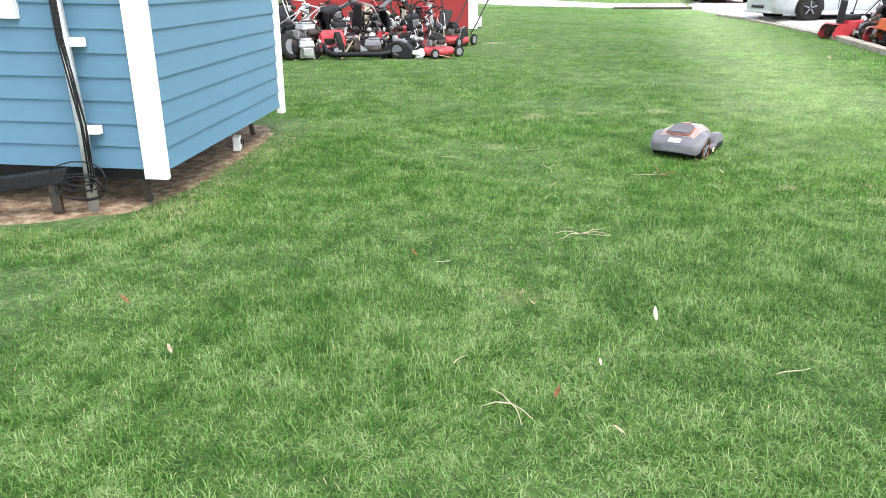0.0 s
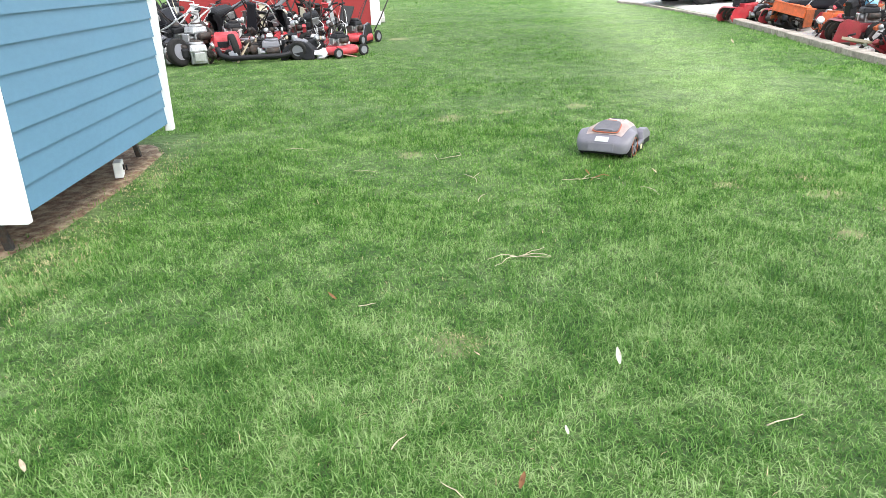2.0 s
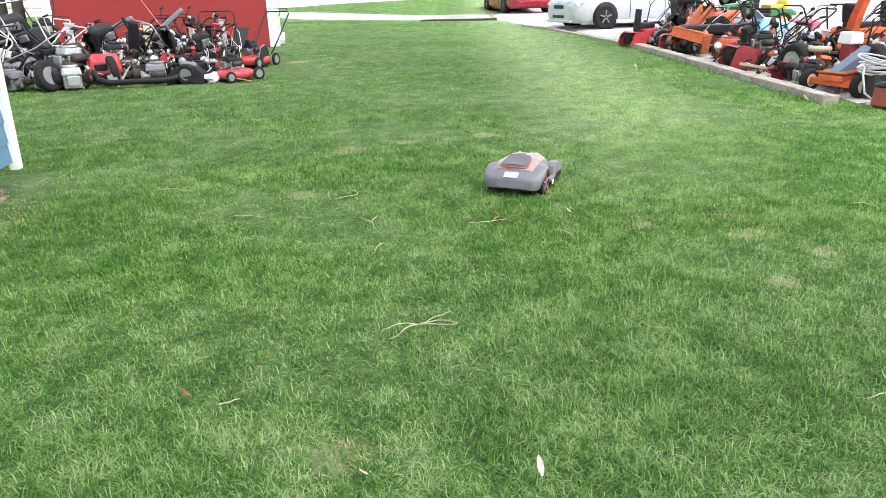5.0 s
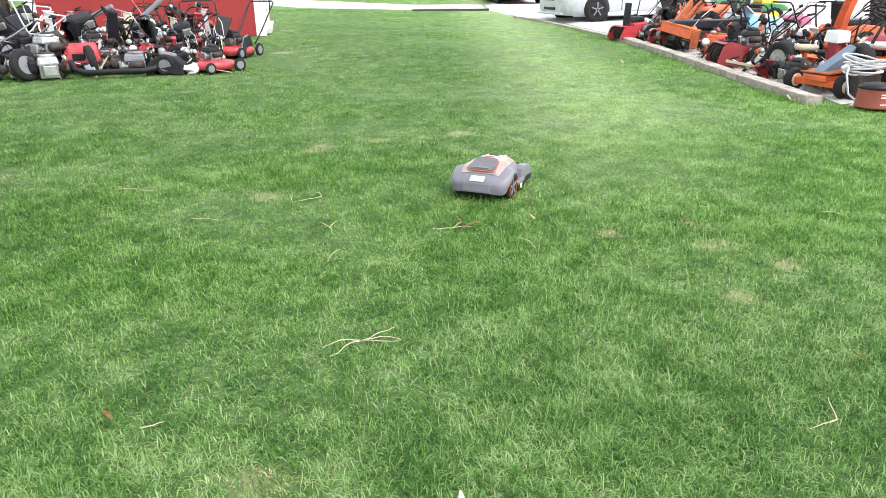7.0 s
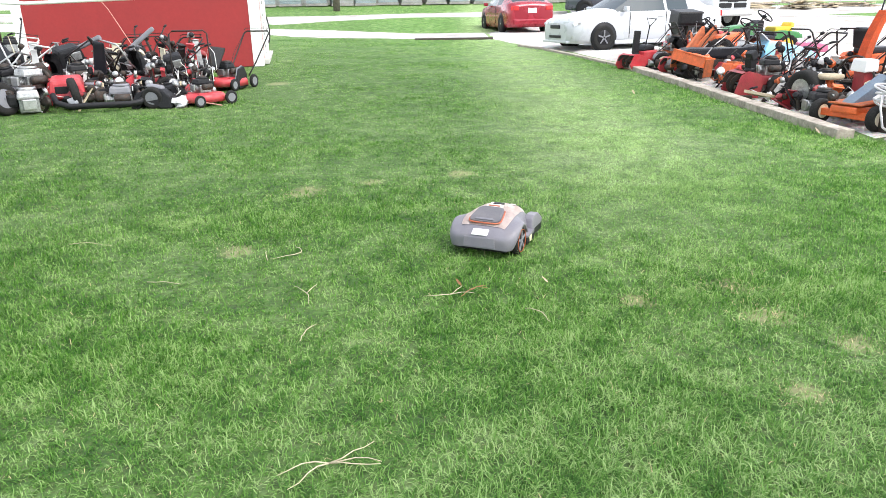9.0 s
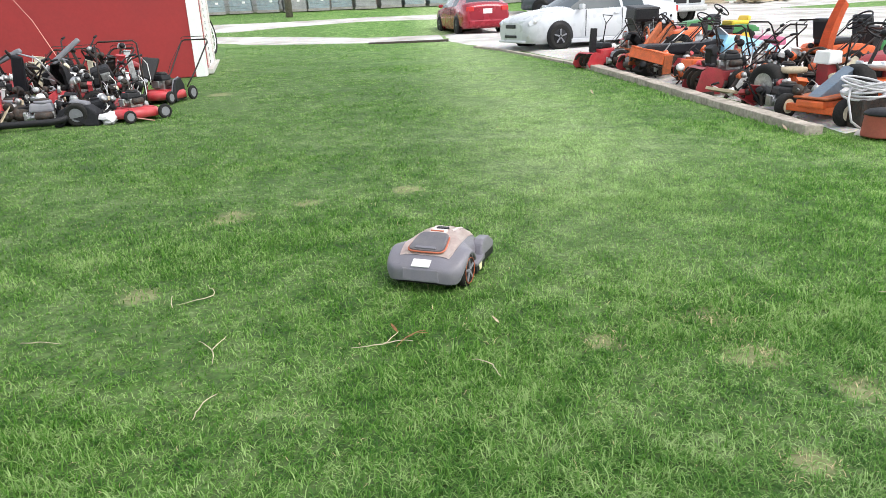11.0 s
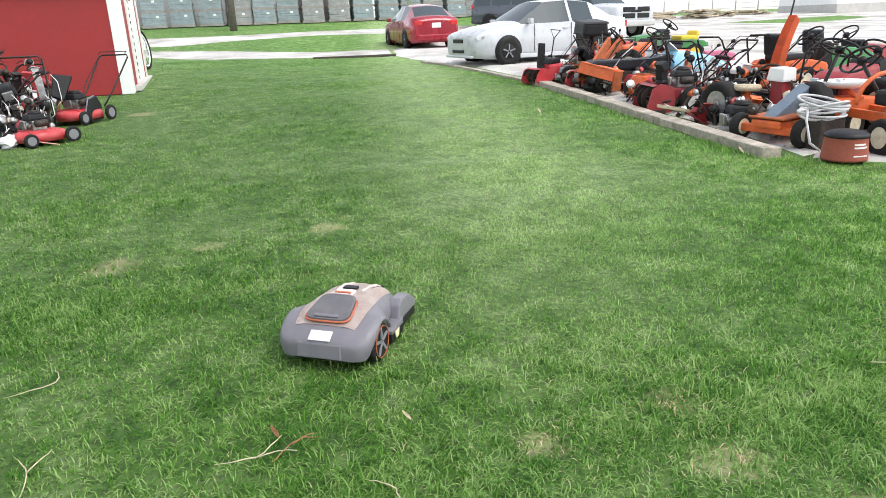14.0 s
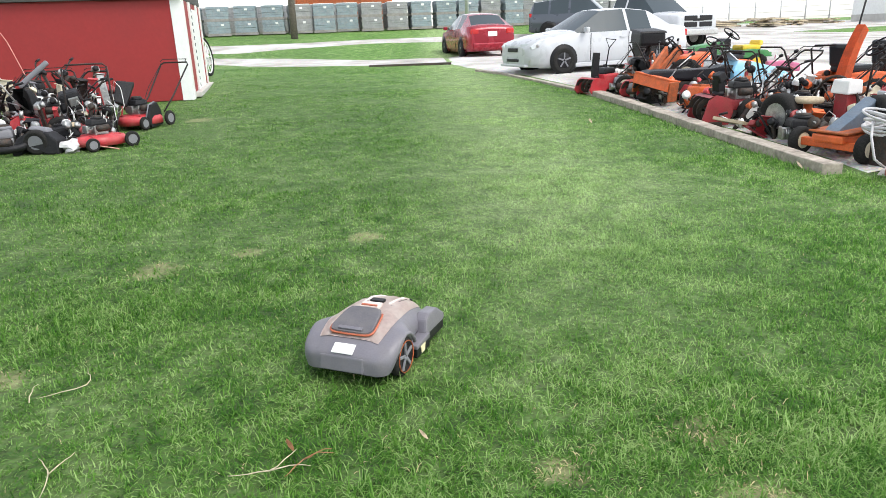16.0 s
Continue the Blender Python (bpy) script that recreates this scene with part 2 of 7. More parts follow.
def lawn_colour(n, l, island):
    """Greens of the lawn over the plan: clumps, yellow-green areas, a paler worn track with far sheen in its colour,
    single blades.
    """
    geo = n.new("ShaderNodeNewGeometry")
    def noise_at(scale, detail):
        x = n.new("ShaderNodeTexNoise")
        x.inputs["Scale"].default_value, x.inputs["Detail"].default_value = scale, detail
        l.new(geo.outputs["Position"], x.inputs["Vector"])
        return x
    big, mid, tuft = noise_at(0.55, 3), noise_at(4.5, 4), noise_at(21, 2)
    ramp = n.new("ShaderNodeValToRGB")
    e = ramp.color_ramp.elements
    e[0].position, e[0].color = 0.28, (0.042, 0.128, 0.02, 1)
    e[1].position, e[1].color = 0.75, (0.34, 0.475, 0.19, 1)
    k = ramp.color_ramp.elements.new(0.5)
    k.color = (0.124, 0.27, 0.047, 1)
    mixf = n.new("ShaderNodeMath")
    mixf.operation = "MULTIPLY_ADD"
    mixf.inputs[1].default_value = 0.3
    l.new(big.outputs["Fac"], mixf.inputs[0])
    half = n.new("ShaderNodeMath")
    half.operation = "MULTIPLY"
    half.inputs[1].default_value = 0.7
    l.new(mid.outputs["Fac"], half.inputs[0]), l.new(half.outputs[0], mixf.inputs[2])
    tf = n.new("ShaderNodeMath")
    tf.operation = "MULTIPLY_ADD"
    tf.inputs[1].default_value = 0.4
    l.new(tuft.outputs["Fac"], tf.inputs[0]), l.new(mixf.outputs[0], tf.inputs[2])
    src = tf.outputs[0]
    if island:
        r = n.new("ShaderNodeMath")
        r.operation = "MULTIPLY_ADD"
        r.inputs[1].default_value = 0.42
        l.new(geo.outputs["Random Per Island"], r.inputs[0])
        sub = n.new("ShaderNodeMath")
        sub.operation = "SUBTRACT"
        sub.inputs[1].default_value = 0.39
        l.new(src, sub.inputs[0]), l.new(sub.outputs[0], r.inputs[2])
        src = r.outputs[0]
    else:
        sub = n.new("ShaderNodeMath")
        sub.operation = "SUBTRACT"
        sub.inputs[1].default_value = 0.18
        l.new(src, sub.inputs[0])
        src = sub.outputs[0]
    l.new(src, ramp.inputs[0])
    # the worn, paler track across the lawn; its far boost paints in grazing sheen
    sep = n.new("ShaderNodeSeparateXYZ")
    l.new(geo.outputs["Position"], sep.inputs[0])
    track = n.new("ShaderNodeMath")
    track.operation = "MULTIPLY_ADD"
    track.inputs[1].default_value, track.inputs[2].default_value = -0.21, -1.95
    l.new(sep.outputs["Y"], track.inputs[0])
    off = n.new("ShaderNodeMath")
    l.new(sep.outputs["X"], off.inputs[0]), l.new(track.outputs[0], off.inputs[1])
    ab = n.new("ShaderNodeMath")
    ab.operation = "ABSOLUTE"
    l.new(off.outputs[0], ab.inputs[0])
    fade = n.new("ShaderNodeMapRange")
    fade.interpolation_type = "SMOOTHSTEP"
    fade.inputs["From Min"].default_value, fade.inputs["From Max"].default_value = 1.7, 0.1
    fade.inputs["To Max"].default_value = 0.9
    l.new(ab.outputs[0], fade.inputs["Value"])
    begin = n.new("ShaderNodeMapRange")
    begin.interpolation_type = "SMOOTHSTEP"
    begin.inputs["From Min"].default_value, begin.inputs["From Max"].default_value = 5.2, 8.5
    begin.inputs["To Max"].default_value = 1.35
    l.new(sep.outputs["Y"], begin.inputs["Value"])
    both = n.new("ShaderNodeMath")
    both.operation = "MULTIPLY"
    l.new(fade.outputs[0], both.inputs[0]), l.new(begin.outputs[0], both.inputs[1])
    patch = n.new("ShaderNodeMath")
    patch.operation = "MULTIPLY"
    patch.use_clamp = True
    l.new(both.outputs[0], patch.inputs[0]), l.new(mid.outputs["Fac"], patch.inputs[1])
    pale = n.new("ShaderNodeMix")
    pale.data_type = "RGBA"
    pale.inputs["B"].default_value = (0.44, 0.58, 0.27, 1)
    l.new(patch.outputs[0], pale.inputs["Factor"]), l.new(ramp.outputs[0], pale.inputs["A"])
    # saturation goes up slightly with y, from 3.4 to 5.6
    sat_by_y = n.new("ShaderNodeMapRange")
    sat_by_y.interpolation_type = "SMOOTHSTEP"
    sat_by_y.inputs["From Min"].default_value, sat_by_y.inputs["From Max"].default_value = 3.4, 5.6
    sat_by_y.inputs["To Min"].default_value, sat_by_y.inputs["To Max"].default_value = 0.97, 1.06
    l.new(sep.outputs["Y"], sat_by_y.inputs["Value"])
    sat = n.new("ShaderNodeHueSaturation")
    # colour value raised towards the yard, from x 2.2 to 5.4
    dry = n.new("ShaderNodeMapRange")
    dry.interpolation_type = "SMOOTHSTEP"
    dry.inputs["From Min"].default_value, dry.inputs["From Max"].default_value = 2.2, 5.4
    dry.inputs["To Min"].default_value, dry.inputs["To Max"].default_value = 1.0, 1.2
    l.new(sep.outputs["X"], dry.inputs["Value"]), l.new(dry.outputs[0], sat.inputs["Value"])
    l.new(sat_by_y.outputs[0], sat.inputs["Saturation"]), l.new(pale.outputs["Result"], sat.inputs["Color"])
    return sat.outputs[0]


def blade_material():
    m = bpy.data.materials.new("grass_blades")
    m.use_nodes = True
    n, l = m.node_tree.nodes, m.node_tree.links
    b = n["Principled BSDF"]
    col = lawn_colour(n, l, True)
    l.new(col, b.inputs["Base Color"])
    b.inputs["Roughness"].default_value = 0.55
    b.inputs["Specular IOR Level"].default_value = 0.18
    tr = n.new("ShaderNodeBsdfTranslucent")
    l.new(col, tr.inputs["Color"])
    mx = n.new("ShaderNodeMixShader")
    mx.inputs[0].default_value = 0.35
    l.new(b.outputs[0], mx.inputs[1]), l.new(tr.outputs[0], mx.inputs[2])
    l.new(mx.outputs[0], n["Material Output"].inputs["Surface"])
    return m


def turf_material():
    m = bpy.data.materials.new("short_turf")
    m.use_nodes = True
    n, l = m.node_tree.nodes, m.node_tree.links
    b = n["Principled BSDF"]
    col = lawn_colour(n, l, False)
    geo = n.new("ShaderNodeNewGeometry")
    fine = n.new("ShaderNodeTexNoise")
    fine.inputs["Scale"].default_value, fine.inputs["Detail"].default_value = 26, 5
    l.new(geo.outputs["Position"], fine.inputs["Vector"])
    # turf darkened overall: the shade between blades is put into its colour
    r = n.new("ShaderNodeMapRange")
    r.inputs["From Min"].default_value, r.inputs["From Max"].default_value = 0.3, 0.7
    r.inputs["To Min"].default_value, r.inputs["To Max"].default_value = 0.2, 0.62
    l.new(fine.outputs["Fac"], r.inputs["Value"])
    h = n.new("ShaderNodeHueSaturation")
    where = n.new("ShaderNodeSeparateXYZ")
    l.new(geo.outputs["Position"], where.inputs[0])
    # that painted shade is lifted from y 14 to 28, where blades are sparse
    far_lift = n.new("ShaderNodeMapRange")
    far_lift.inputs["From Min"].default_value, far_lift.inputs["From Max"].default_value = 14, 28
    far_lift.inputs["To Min"].default_value, far_lift.inputs["To Max"].default_value = 1.0, 1.75
    l.new(where.outputs["Y"], far_lift.inputs["Value"])
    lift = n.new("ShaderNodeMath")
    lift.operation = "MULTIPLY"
    l.new(r.outputs[0], lift.inputs[0]), l.new(far_lift.outputs[0], lift.inputs[1])
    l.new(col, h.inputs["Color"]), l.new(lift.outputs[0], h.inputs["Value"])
    # brown thatch showing between the blades
    thatch = n.new("ShaderNodeTexNoise")
    thatch.inputs["Scale"].default_value, thatch.inputs["Detail"].default_value = 75, 4
    l.new(geo.outputs["Position"], thatch.inputs["Vector"])
    tr = n.new("ShaderNodeMapRange")
    tr.inputs["From Min"].default_value, tr.inputs["From Max"].default_value = 0.47, 0.62
    tr.inputs["To Max"].default_value = 0.7
    l.new(thatch.outputs["Fac"], tr.inputs["Value"])
    tm = n.new("ShaderNodeMix")
    tm.data_type = "RGBA"
    tm.inputs["B"].default_value = (0.075, 0.11, 0.03, 1)
    l.new(tr.outputs[0], tm.inputs["Factor"]), l.new(h.outputs[0], tm.inputs["A"])
    # worn spots of pale dry soil, with ragged edges
    ragged = n.new("ShaderNodeTexNoise")
    ragged.inputs["Scale"].default_value, ragged.inputs["Detail"].default_value = 9, 5
    l.new(geo.outputs["Position"], ragged.inputs["Vector"])
    worn = None
    for cx, cy, cr in BARE:
        d = n.new("ShaderNodeVectorMath")
        d.operation = "DISTANCE"
        l.new(geo.outputs["Position"], d.inputs[0])
        d.inputs[1].default_value = (cx, cy, G(cx, cy))
        near = n.new("ShaderNodeMapRange")
        near.inputs["From Min"].default_value, near.inputs["From Max"].default_value = cr * 1.5, cr * 0.2
        l.new(d.outputs["Value"], near.inputs["Value"])
        if worn:
            top = n.new("ShaderNodeMath")
            top.operation = "MAXIMUM"
            l.new(worn, top.inputs[0]), l.new(near.outputs[0], top.inputs[1])
            worn = top.outputs[0]
        else:
            worn = near.outputs[0]
    cut = n.new("ShaderNodeMath")
    cut.operation = "MULTIPLY"
    l.new(worn, cut.inputs[0]), l.new(ragged.outputs["Fac"], cut.inputs[1])
    edge = n.new("ShaderNodeMapRange")
    edge.inputs["From Min"].default_value, edge.inputs["From Max"].default_value = 0.12, 0.34
    l.new(cut.outputs[0], edge.inputs["Value"])
    wm = n.new("ShaderNodeMix")
    wm.data_type = "RGBA"
    wm.inputs["B"].default_value = (0.33, 0.3, 0.16, 1)
    soft = n.new("ShaderNodeMath")
    soft.operation = "MULTIPLY"
    soft.inputs[1].default_value = 0.48
    l.new(edge.outputs[0], soft.inputs[0]), l.new(soft.outputs[0], wm.inputs["Factor"]), l.new(tm.outputs["Result"], wm.inputs["A"])
    l.new(wm.outputs["Result"], b.inputs["Base Color"])
    b.inputs["Roughness"].default_value = 0.9
    bp = n.new("ShaderNodeBump")
    bp.inputs["Strength"].default_value, bp.inputs["Distance"].default_value = 0.8, 0.03
    l.new(fine.outputs["Fac"], bp.inputs["Height"]), l.new(bp.outputs[0], b.inputs["Normal"])
    return m


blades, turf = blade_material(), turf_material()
straw = mat("straw_coloured_blades", (0.5, 0.42, 0.23), 0.8, 0, 0.3, 20, None, 0, 0)


# ---- mesh helpers ----
def box(bm, c, s, rot=None, bevel=0.0, top=1.0):
    """A box of centre c and size s, its top scaled, with chamfered edges."""
    vs = []
    R = Euler([radians(a) for a in rot]).to_matrix() if rot else None
    for z in (-0.5, 0.5):
        k = top if z > 0 else 1.0
        for x, y in ((-0.5, -0.5), (0.5, -0.5), (0.5, 0.5), (-0.5, 0.5)):
            p = Vector((x * s[0] * k, y * s[1] * k, z * s[2]))
            vs.append(bm.verts.new((R @ p if R else p) + Vector(c)))
    fs = [bm.faces.new([vs[i] for i in f]) for f in ((3, 2, 1, 0), (4, 5, 6, 7), (0, 1, 5, 4), (1, 2, 6, 5), (2, 3, 7, 6), (3, 0, 4, 7))]
    if bevel:
        es = {e for f in fs for e in f.edges}
        bmesh.ops.bevel(bm, geom=list(es), offset=bevel, segments=2, affect="EDGES", profile=0.6)


def frame_of(d):
    d = Vector(d).normalized()
    u = d.cross(Vector((0, 0, 1)) if abs(d.z) < 0.9 else Vector((1, 0, 0))).normalized()
    return u, d.cross(u)


def tube(bm, pts, r, n=7, r1=None, closed=False):
    """A round tube along points, tapering from r to r1."""
    pts = [Vector(p) for p in pts]
    rings = []
    for i, p in enumerate(pts):
        a = pts[i - 1] if (i or closed) else p
        b = pts[(i + 1) % len(pts)] if (i < len(pts) - 1 or closed) else p
        u, v = frame_of(b - a)
        k = r if r1 is None else r + (r1 - r) * i / max(1, len(pts) - 1)
        rings.append([bm.verts.new(p + (u * math.cos(2 * math.pi * j / n) + v * math.sin(2 * math.pi * j / n)) * k) for j in range(n)])
    m = len(rings)
    for i in range(m if closed else m - 1):
        for j in range(n):
            f = bm.faces.new((rings[i][j], rings[i][(j + 1) % n], rings[(i + 1) % m][(j + 1) % n], rings[(i + 1) % m][j]))
            f.smooth = True
    if not closed:
        bm.faces.new(rings[0][::-1]), bm.faces.new(rings[-1])


def lathe(bm, profile, c=(0, 0, 0), axis=(0, 0, 1), n=20, smooth=True, caps=True):
    """Turn (radius, height) pairs about an axis through c."""
    a = Vector(axis).normalized()
    u, v = frame_of(a)
    rings = [[bm.verts.new(Vector(c) + a * h + (u * math.cos(2 * math.pi * j / n) + v * math.sin(2 * math.pi * j / n)) * max(r, 1e-4)) for j in range(n)] for r, h in profile]
    for i in range(len(rings) - 1):
        for j in range(n):
            bm.faces.new((rings[i][j], rings[i][(j + 1) % n], rings[i + 1][(j + 1) % n], rings[i + 1][j])).smooth = smooth
    for r, k in ((profile[0][0], 0), (profile[-1][0], -1)):
        if r > 1e-3 and caps:
            bm.faces.new(rings[k])


def prism(bm, pts, width, bevel=0.0, at=(0, 0, 0), inset=0.0):
    """A side outline in (y, z), widened along x; inset narrows the upper points."""
    zs = [p[1] for p in pts]
    lo, hi = min(zs), max(zs)
    sides = []
    for s in (-1, 1):
        sides.append([bm.verts.new((at[0] + s * (width / 2 - inset * (z - lo) / (hi - lo)), at[1] + y, at[2] + z)) for y, z in pts])
    n = len(pts)
    fs = [bm.faces.new(sides[0]), bm.faces.new(sides[1][::-1])]
    for i in range(n):
        fs.append(bm.faces.new((sides[0][i], sides[0][(i + 1) % n], sides[1][(i + 1) % n], sides[1][i])))
    if bevel:
        bmesh.ops.bevel(bm, geom=list({e for f in fs for e in f.edges}), offset=bevel, segments=2, affect="EDGES", profile=0.6)


def arc(c, r, a0, a1, n, plane="yz", k=0.0):
    """Points on an arc of a circle in a plane, k along the third axis."""
    out = []
    for i in range(n + 1):
        a = radians(a0 + (a1 - a0) * i / n)
        p, q = r * math.cos(a), r * math.sin(a)
        out.append({"yz": (c[0] + k, c[1] + p, c[2] + q), "xz": (c[0] + p, c[1] + k, c[2] + q), "xy": (c[0] + p, c[1] + q, c[2] + k)}[plane])
    return out


def part(name, bm, material, parent=None, label=""):
    """Links a bmesh as one mesh object under a thing or a part."""
    bmesh.ops.recalc_face_normals(bm, faces=bm.faces)
    me = bpy.data.meshes.new(name)
    bm.to_mesh(me)
    bm.free()
    me.materials.append(material)
    ob = new(name, me)
    ob.parent = parent
    return tagged(ob, label) if label else ob


def made(fn, *a, **k):
    bm = bmesh.new()
    fn(bm, *a, **k)
    return bm


def thing(name, m, label, category, group=""):
    ob = new(name)
    ob.empty_display_size = 0.1
    ob.matrix_world = m
    return tagged(ob, label, category, group)


def on(x, y, rz=0, dz=0.0, rx=0, ry=0):
    return pose(x, y, G(x, y) + dz, rx, ry, rz)


# ---- ground ----
def ground():
    def steps(marks):
        out = []
        for a, b, d in marks:
            out += list(np.arange(a, b, d))
        return out + [marks[-1][1]]
    xs = steps([(-600, -60, 90), (-60, -10, 10), (-10, 14, 0.3), (14, 56, 1.5), (56, 100, 11), (100, 600, 100)])
    ys = steps([(-300, -10, 58), (-10, 0, 2), (0, 30, 0.3), (30, 42, 0.6), (42, 90, 8), (90, 900, 135)])
    V = [(x, y, G(x, y) + 0.012 * noise.noise(Vector((x * 0.9, y * 0.9, 0))) * (1 if y < 30 else 0)) for y in ys for x in xs]
    w = len(xs)
    F = [(j * w + i, j * w + i + 1, (j + 1) * w + i + 1, (j + 1) * w + i) for j in range(len(ys) - 1) for i in range(w - 1)]
    me = bpy.data.meshes.new("ground")
    me.from_pydata(V, [], F)
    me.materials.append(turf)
    me.shade_smooth()
    tagged(new("ground", me), "short green lawn on gently rising ground", "lawn", kind="structure")


ground()


def sheet(name, near, far, material, label, category, lift=0.02, cols=60, rows=14, ragged=0.12):
    """A strip of ground cover between two edge lines (x, y), laid on the ground."""
    def along(line, u):
        d = [0.0]
        for p, q in zip(line, line[1:]):
            d.append(d[-1] + math.dist(p, q))
        s = u * d[-1]
        for i in range(len(line) - 1):
            if s <= d[i + 1] + 1e-9:
                k = (s - d[i]) / (d[i + 1] - d[i])
                return [line[i][c] + (line[i + 1][c] - line[i][c]) * k for c in (0, 1)]
        return line[-1]
    V = []
    for i in range(cols + 1):
        a, b = along(near, i / cols), along(far, i / cols)
        wob = ragged * noise.noise(Vector((i * 0.7, 3, 0))), ragged * noise.noise(Vector((i * 0.7, 9, 0)))
        for j in range(rows + 1):
            k = j / rows
            x, y = a[0] + (b[0] - a[0]) * k, a[1] + (b[1] - a[1]) * k + wob[0] * (1 - k) + wob[1] * k
            edge = 1.0 if 0 < j < rows else 0.0
            V.append((x, y, G(x, y) - 0.02 + (lift + 0.02) * edge))
    w = rows + 1
    F = [(i * w + j, (i + 1) * w + j, (i + 1) * w + j + 1, i * w + j + 1) for i in range(cols) for j in range(rows)]
    me = bpy.data.meshes.new(name)
    me.from_pydata(V, [], F)
    me.materials.append(material)
    me.shade_smooth()
    tagged(new(name, me), label, category, kind="structure")


sheet("road", [(-14, 33), (-3, 31.2), (0.3, 29.4), (2.4, 26.8), (4.7, 25.6), (6.8, 24.2)], [(-14, 36), (-3, 34.0), (-0.2, 31.6), (2.2, 30.8), (5.1, 29.3), (7.7, 28.6)], gravel, "pale gravel drive at the end of the lawn", "drive")
sheet("road_behind", [(-14, 36.2), (-3, 34.4), (0.3, 32.8), (2.3, 33.8), (6, 34.7), (9.2, 34.2), (13, 33.4)], [(-14, 40), (-3, 37), (-0.5, 36.2), (2.4, 36.0), (6.3, 36.4), (9.8, 36.3), (14, 36.2)], gravel, "pale gravel lane behind a grass island", "drive")
sheet("gravel_lot", [(6.42, 8.34), (6.72, 9.75), (6.8, 11), (7.1, 13), (7.35, 15.5), (7.35, 17.7), (7.3, 19.7), (6.95, 21.4), (6.75, 24.2), (7.65, 28.6), (13.2, 33.2), (14, 36.3)], [(40, 4), (40, 8), (40, 12), (40, 16), (41, 19), (42, 22), (44, 25), (46, 27), (48, 29), (50, 33), (50, 37), (50, 42)], gravel, "bright pale gravel yard under the machines", "gravel yard", cols=90, rows=60, ragged=0.05, lift=0.04)
sheet("pavement", [(6.55, 8.2), (6.9, 7.75), (7.6, 7.0), (9, 5.5)], [(7.4, 8.6), (7.9, 8.3), (8.8, 7.8), (11, 7)], concrete, "pale concrete apron beside the lawn", "pavement", 0.035, 20, 8, 0.03)
sheet("dirt", [(-2.0, 7.2), (-1.78, 6.9), (-1.78, 5.9), (-1.86, 4.9), (-2.05, 4.5), (-2.6, 4.24), (-4.5, 4.05)], [(-2.6, 7.3), (-2.8, 6.9), (-3.0, 5.9), (-3.2, 5.3), (-3.4, 5.1), (-3.8, 5.0), (-4.6, 4.9)], soil, "dry bare soil and straw along the shed", "soil", 0.012, 40, 10, 0.25)
sheet("gravel_yard_back", [(21, 37.2), (30, 39.0), (40, 40.5), (50, 41.5)], [(21, 62), (32, 62), (46, 62), (64, 62)], gravel, "bright pale gravel under the lumber piles", "gravel yard", 0.05, 30, 30, 0.05)
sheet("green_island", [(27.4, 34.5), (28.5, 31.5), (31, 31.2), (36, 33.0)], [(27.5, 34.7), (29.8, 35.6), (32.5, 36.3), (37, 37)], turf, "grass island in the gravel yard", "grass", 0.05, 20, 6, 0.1)


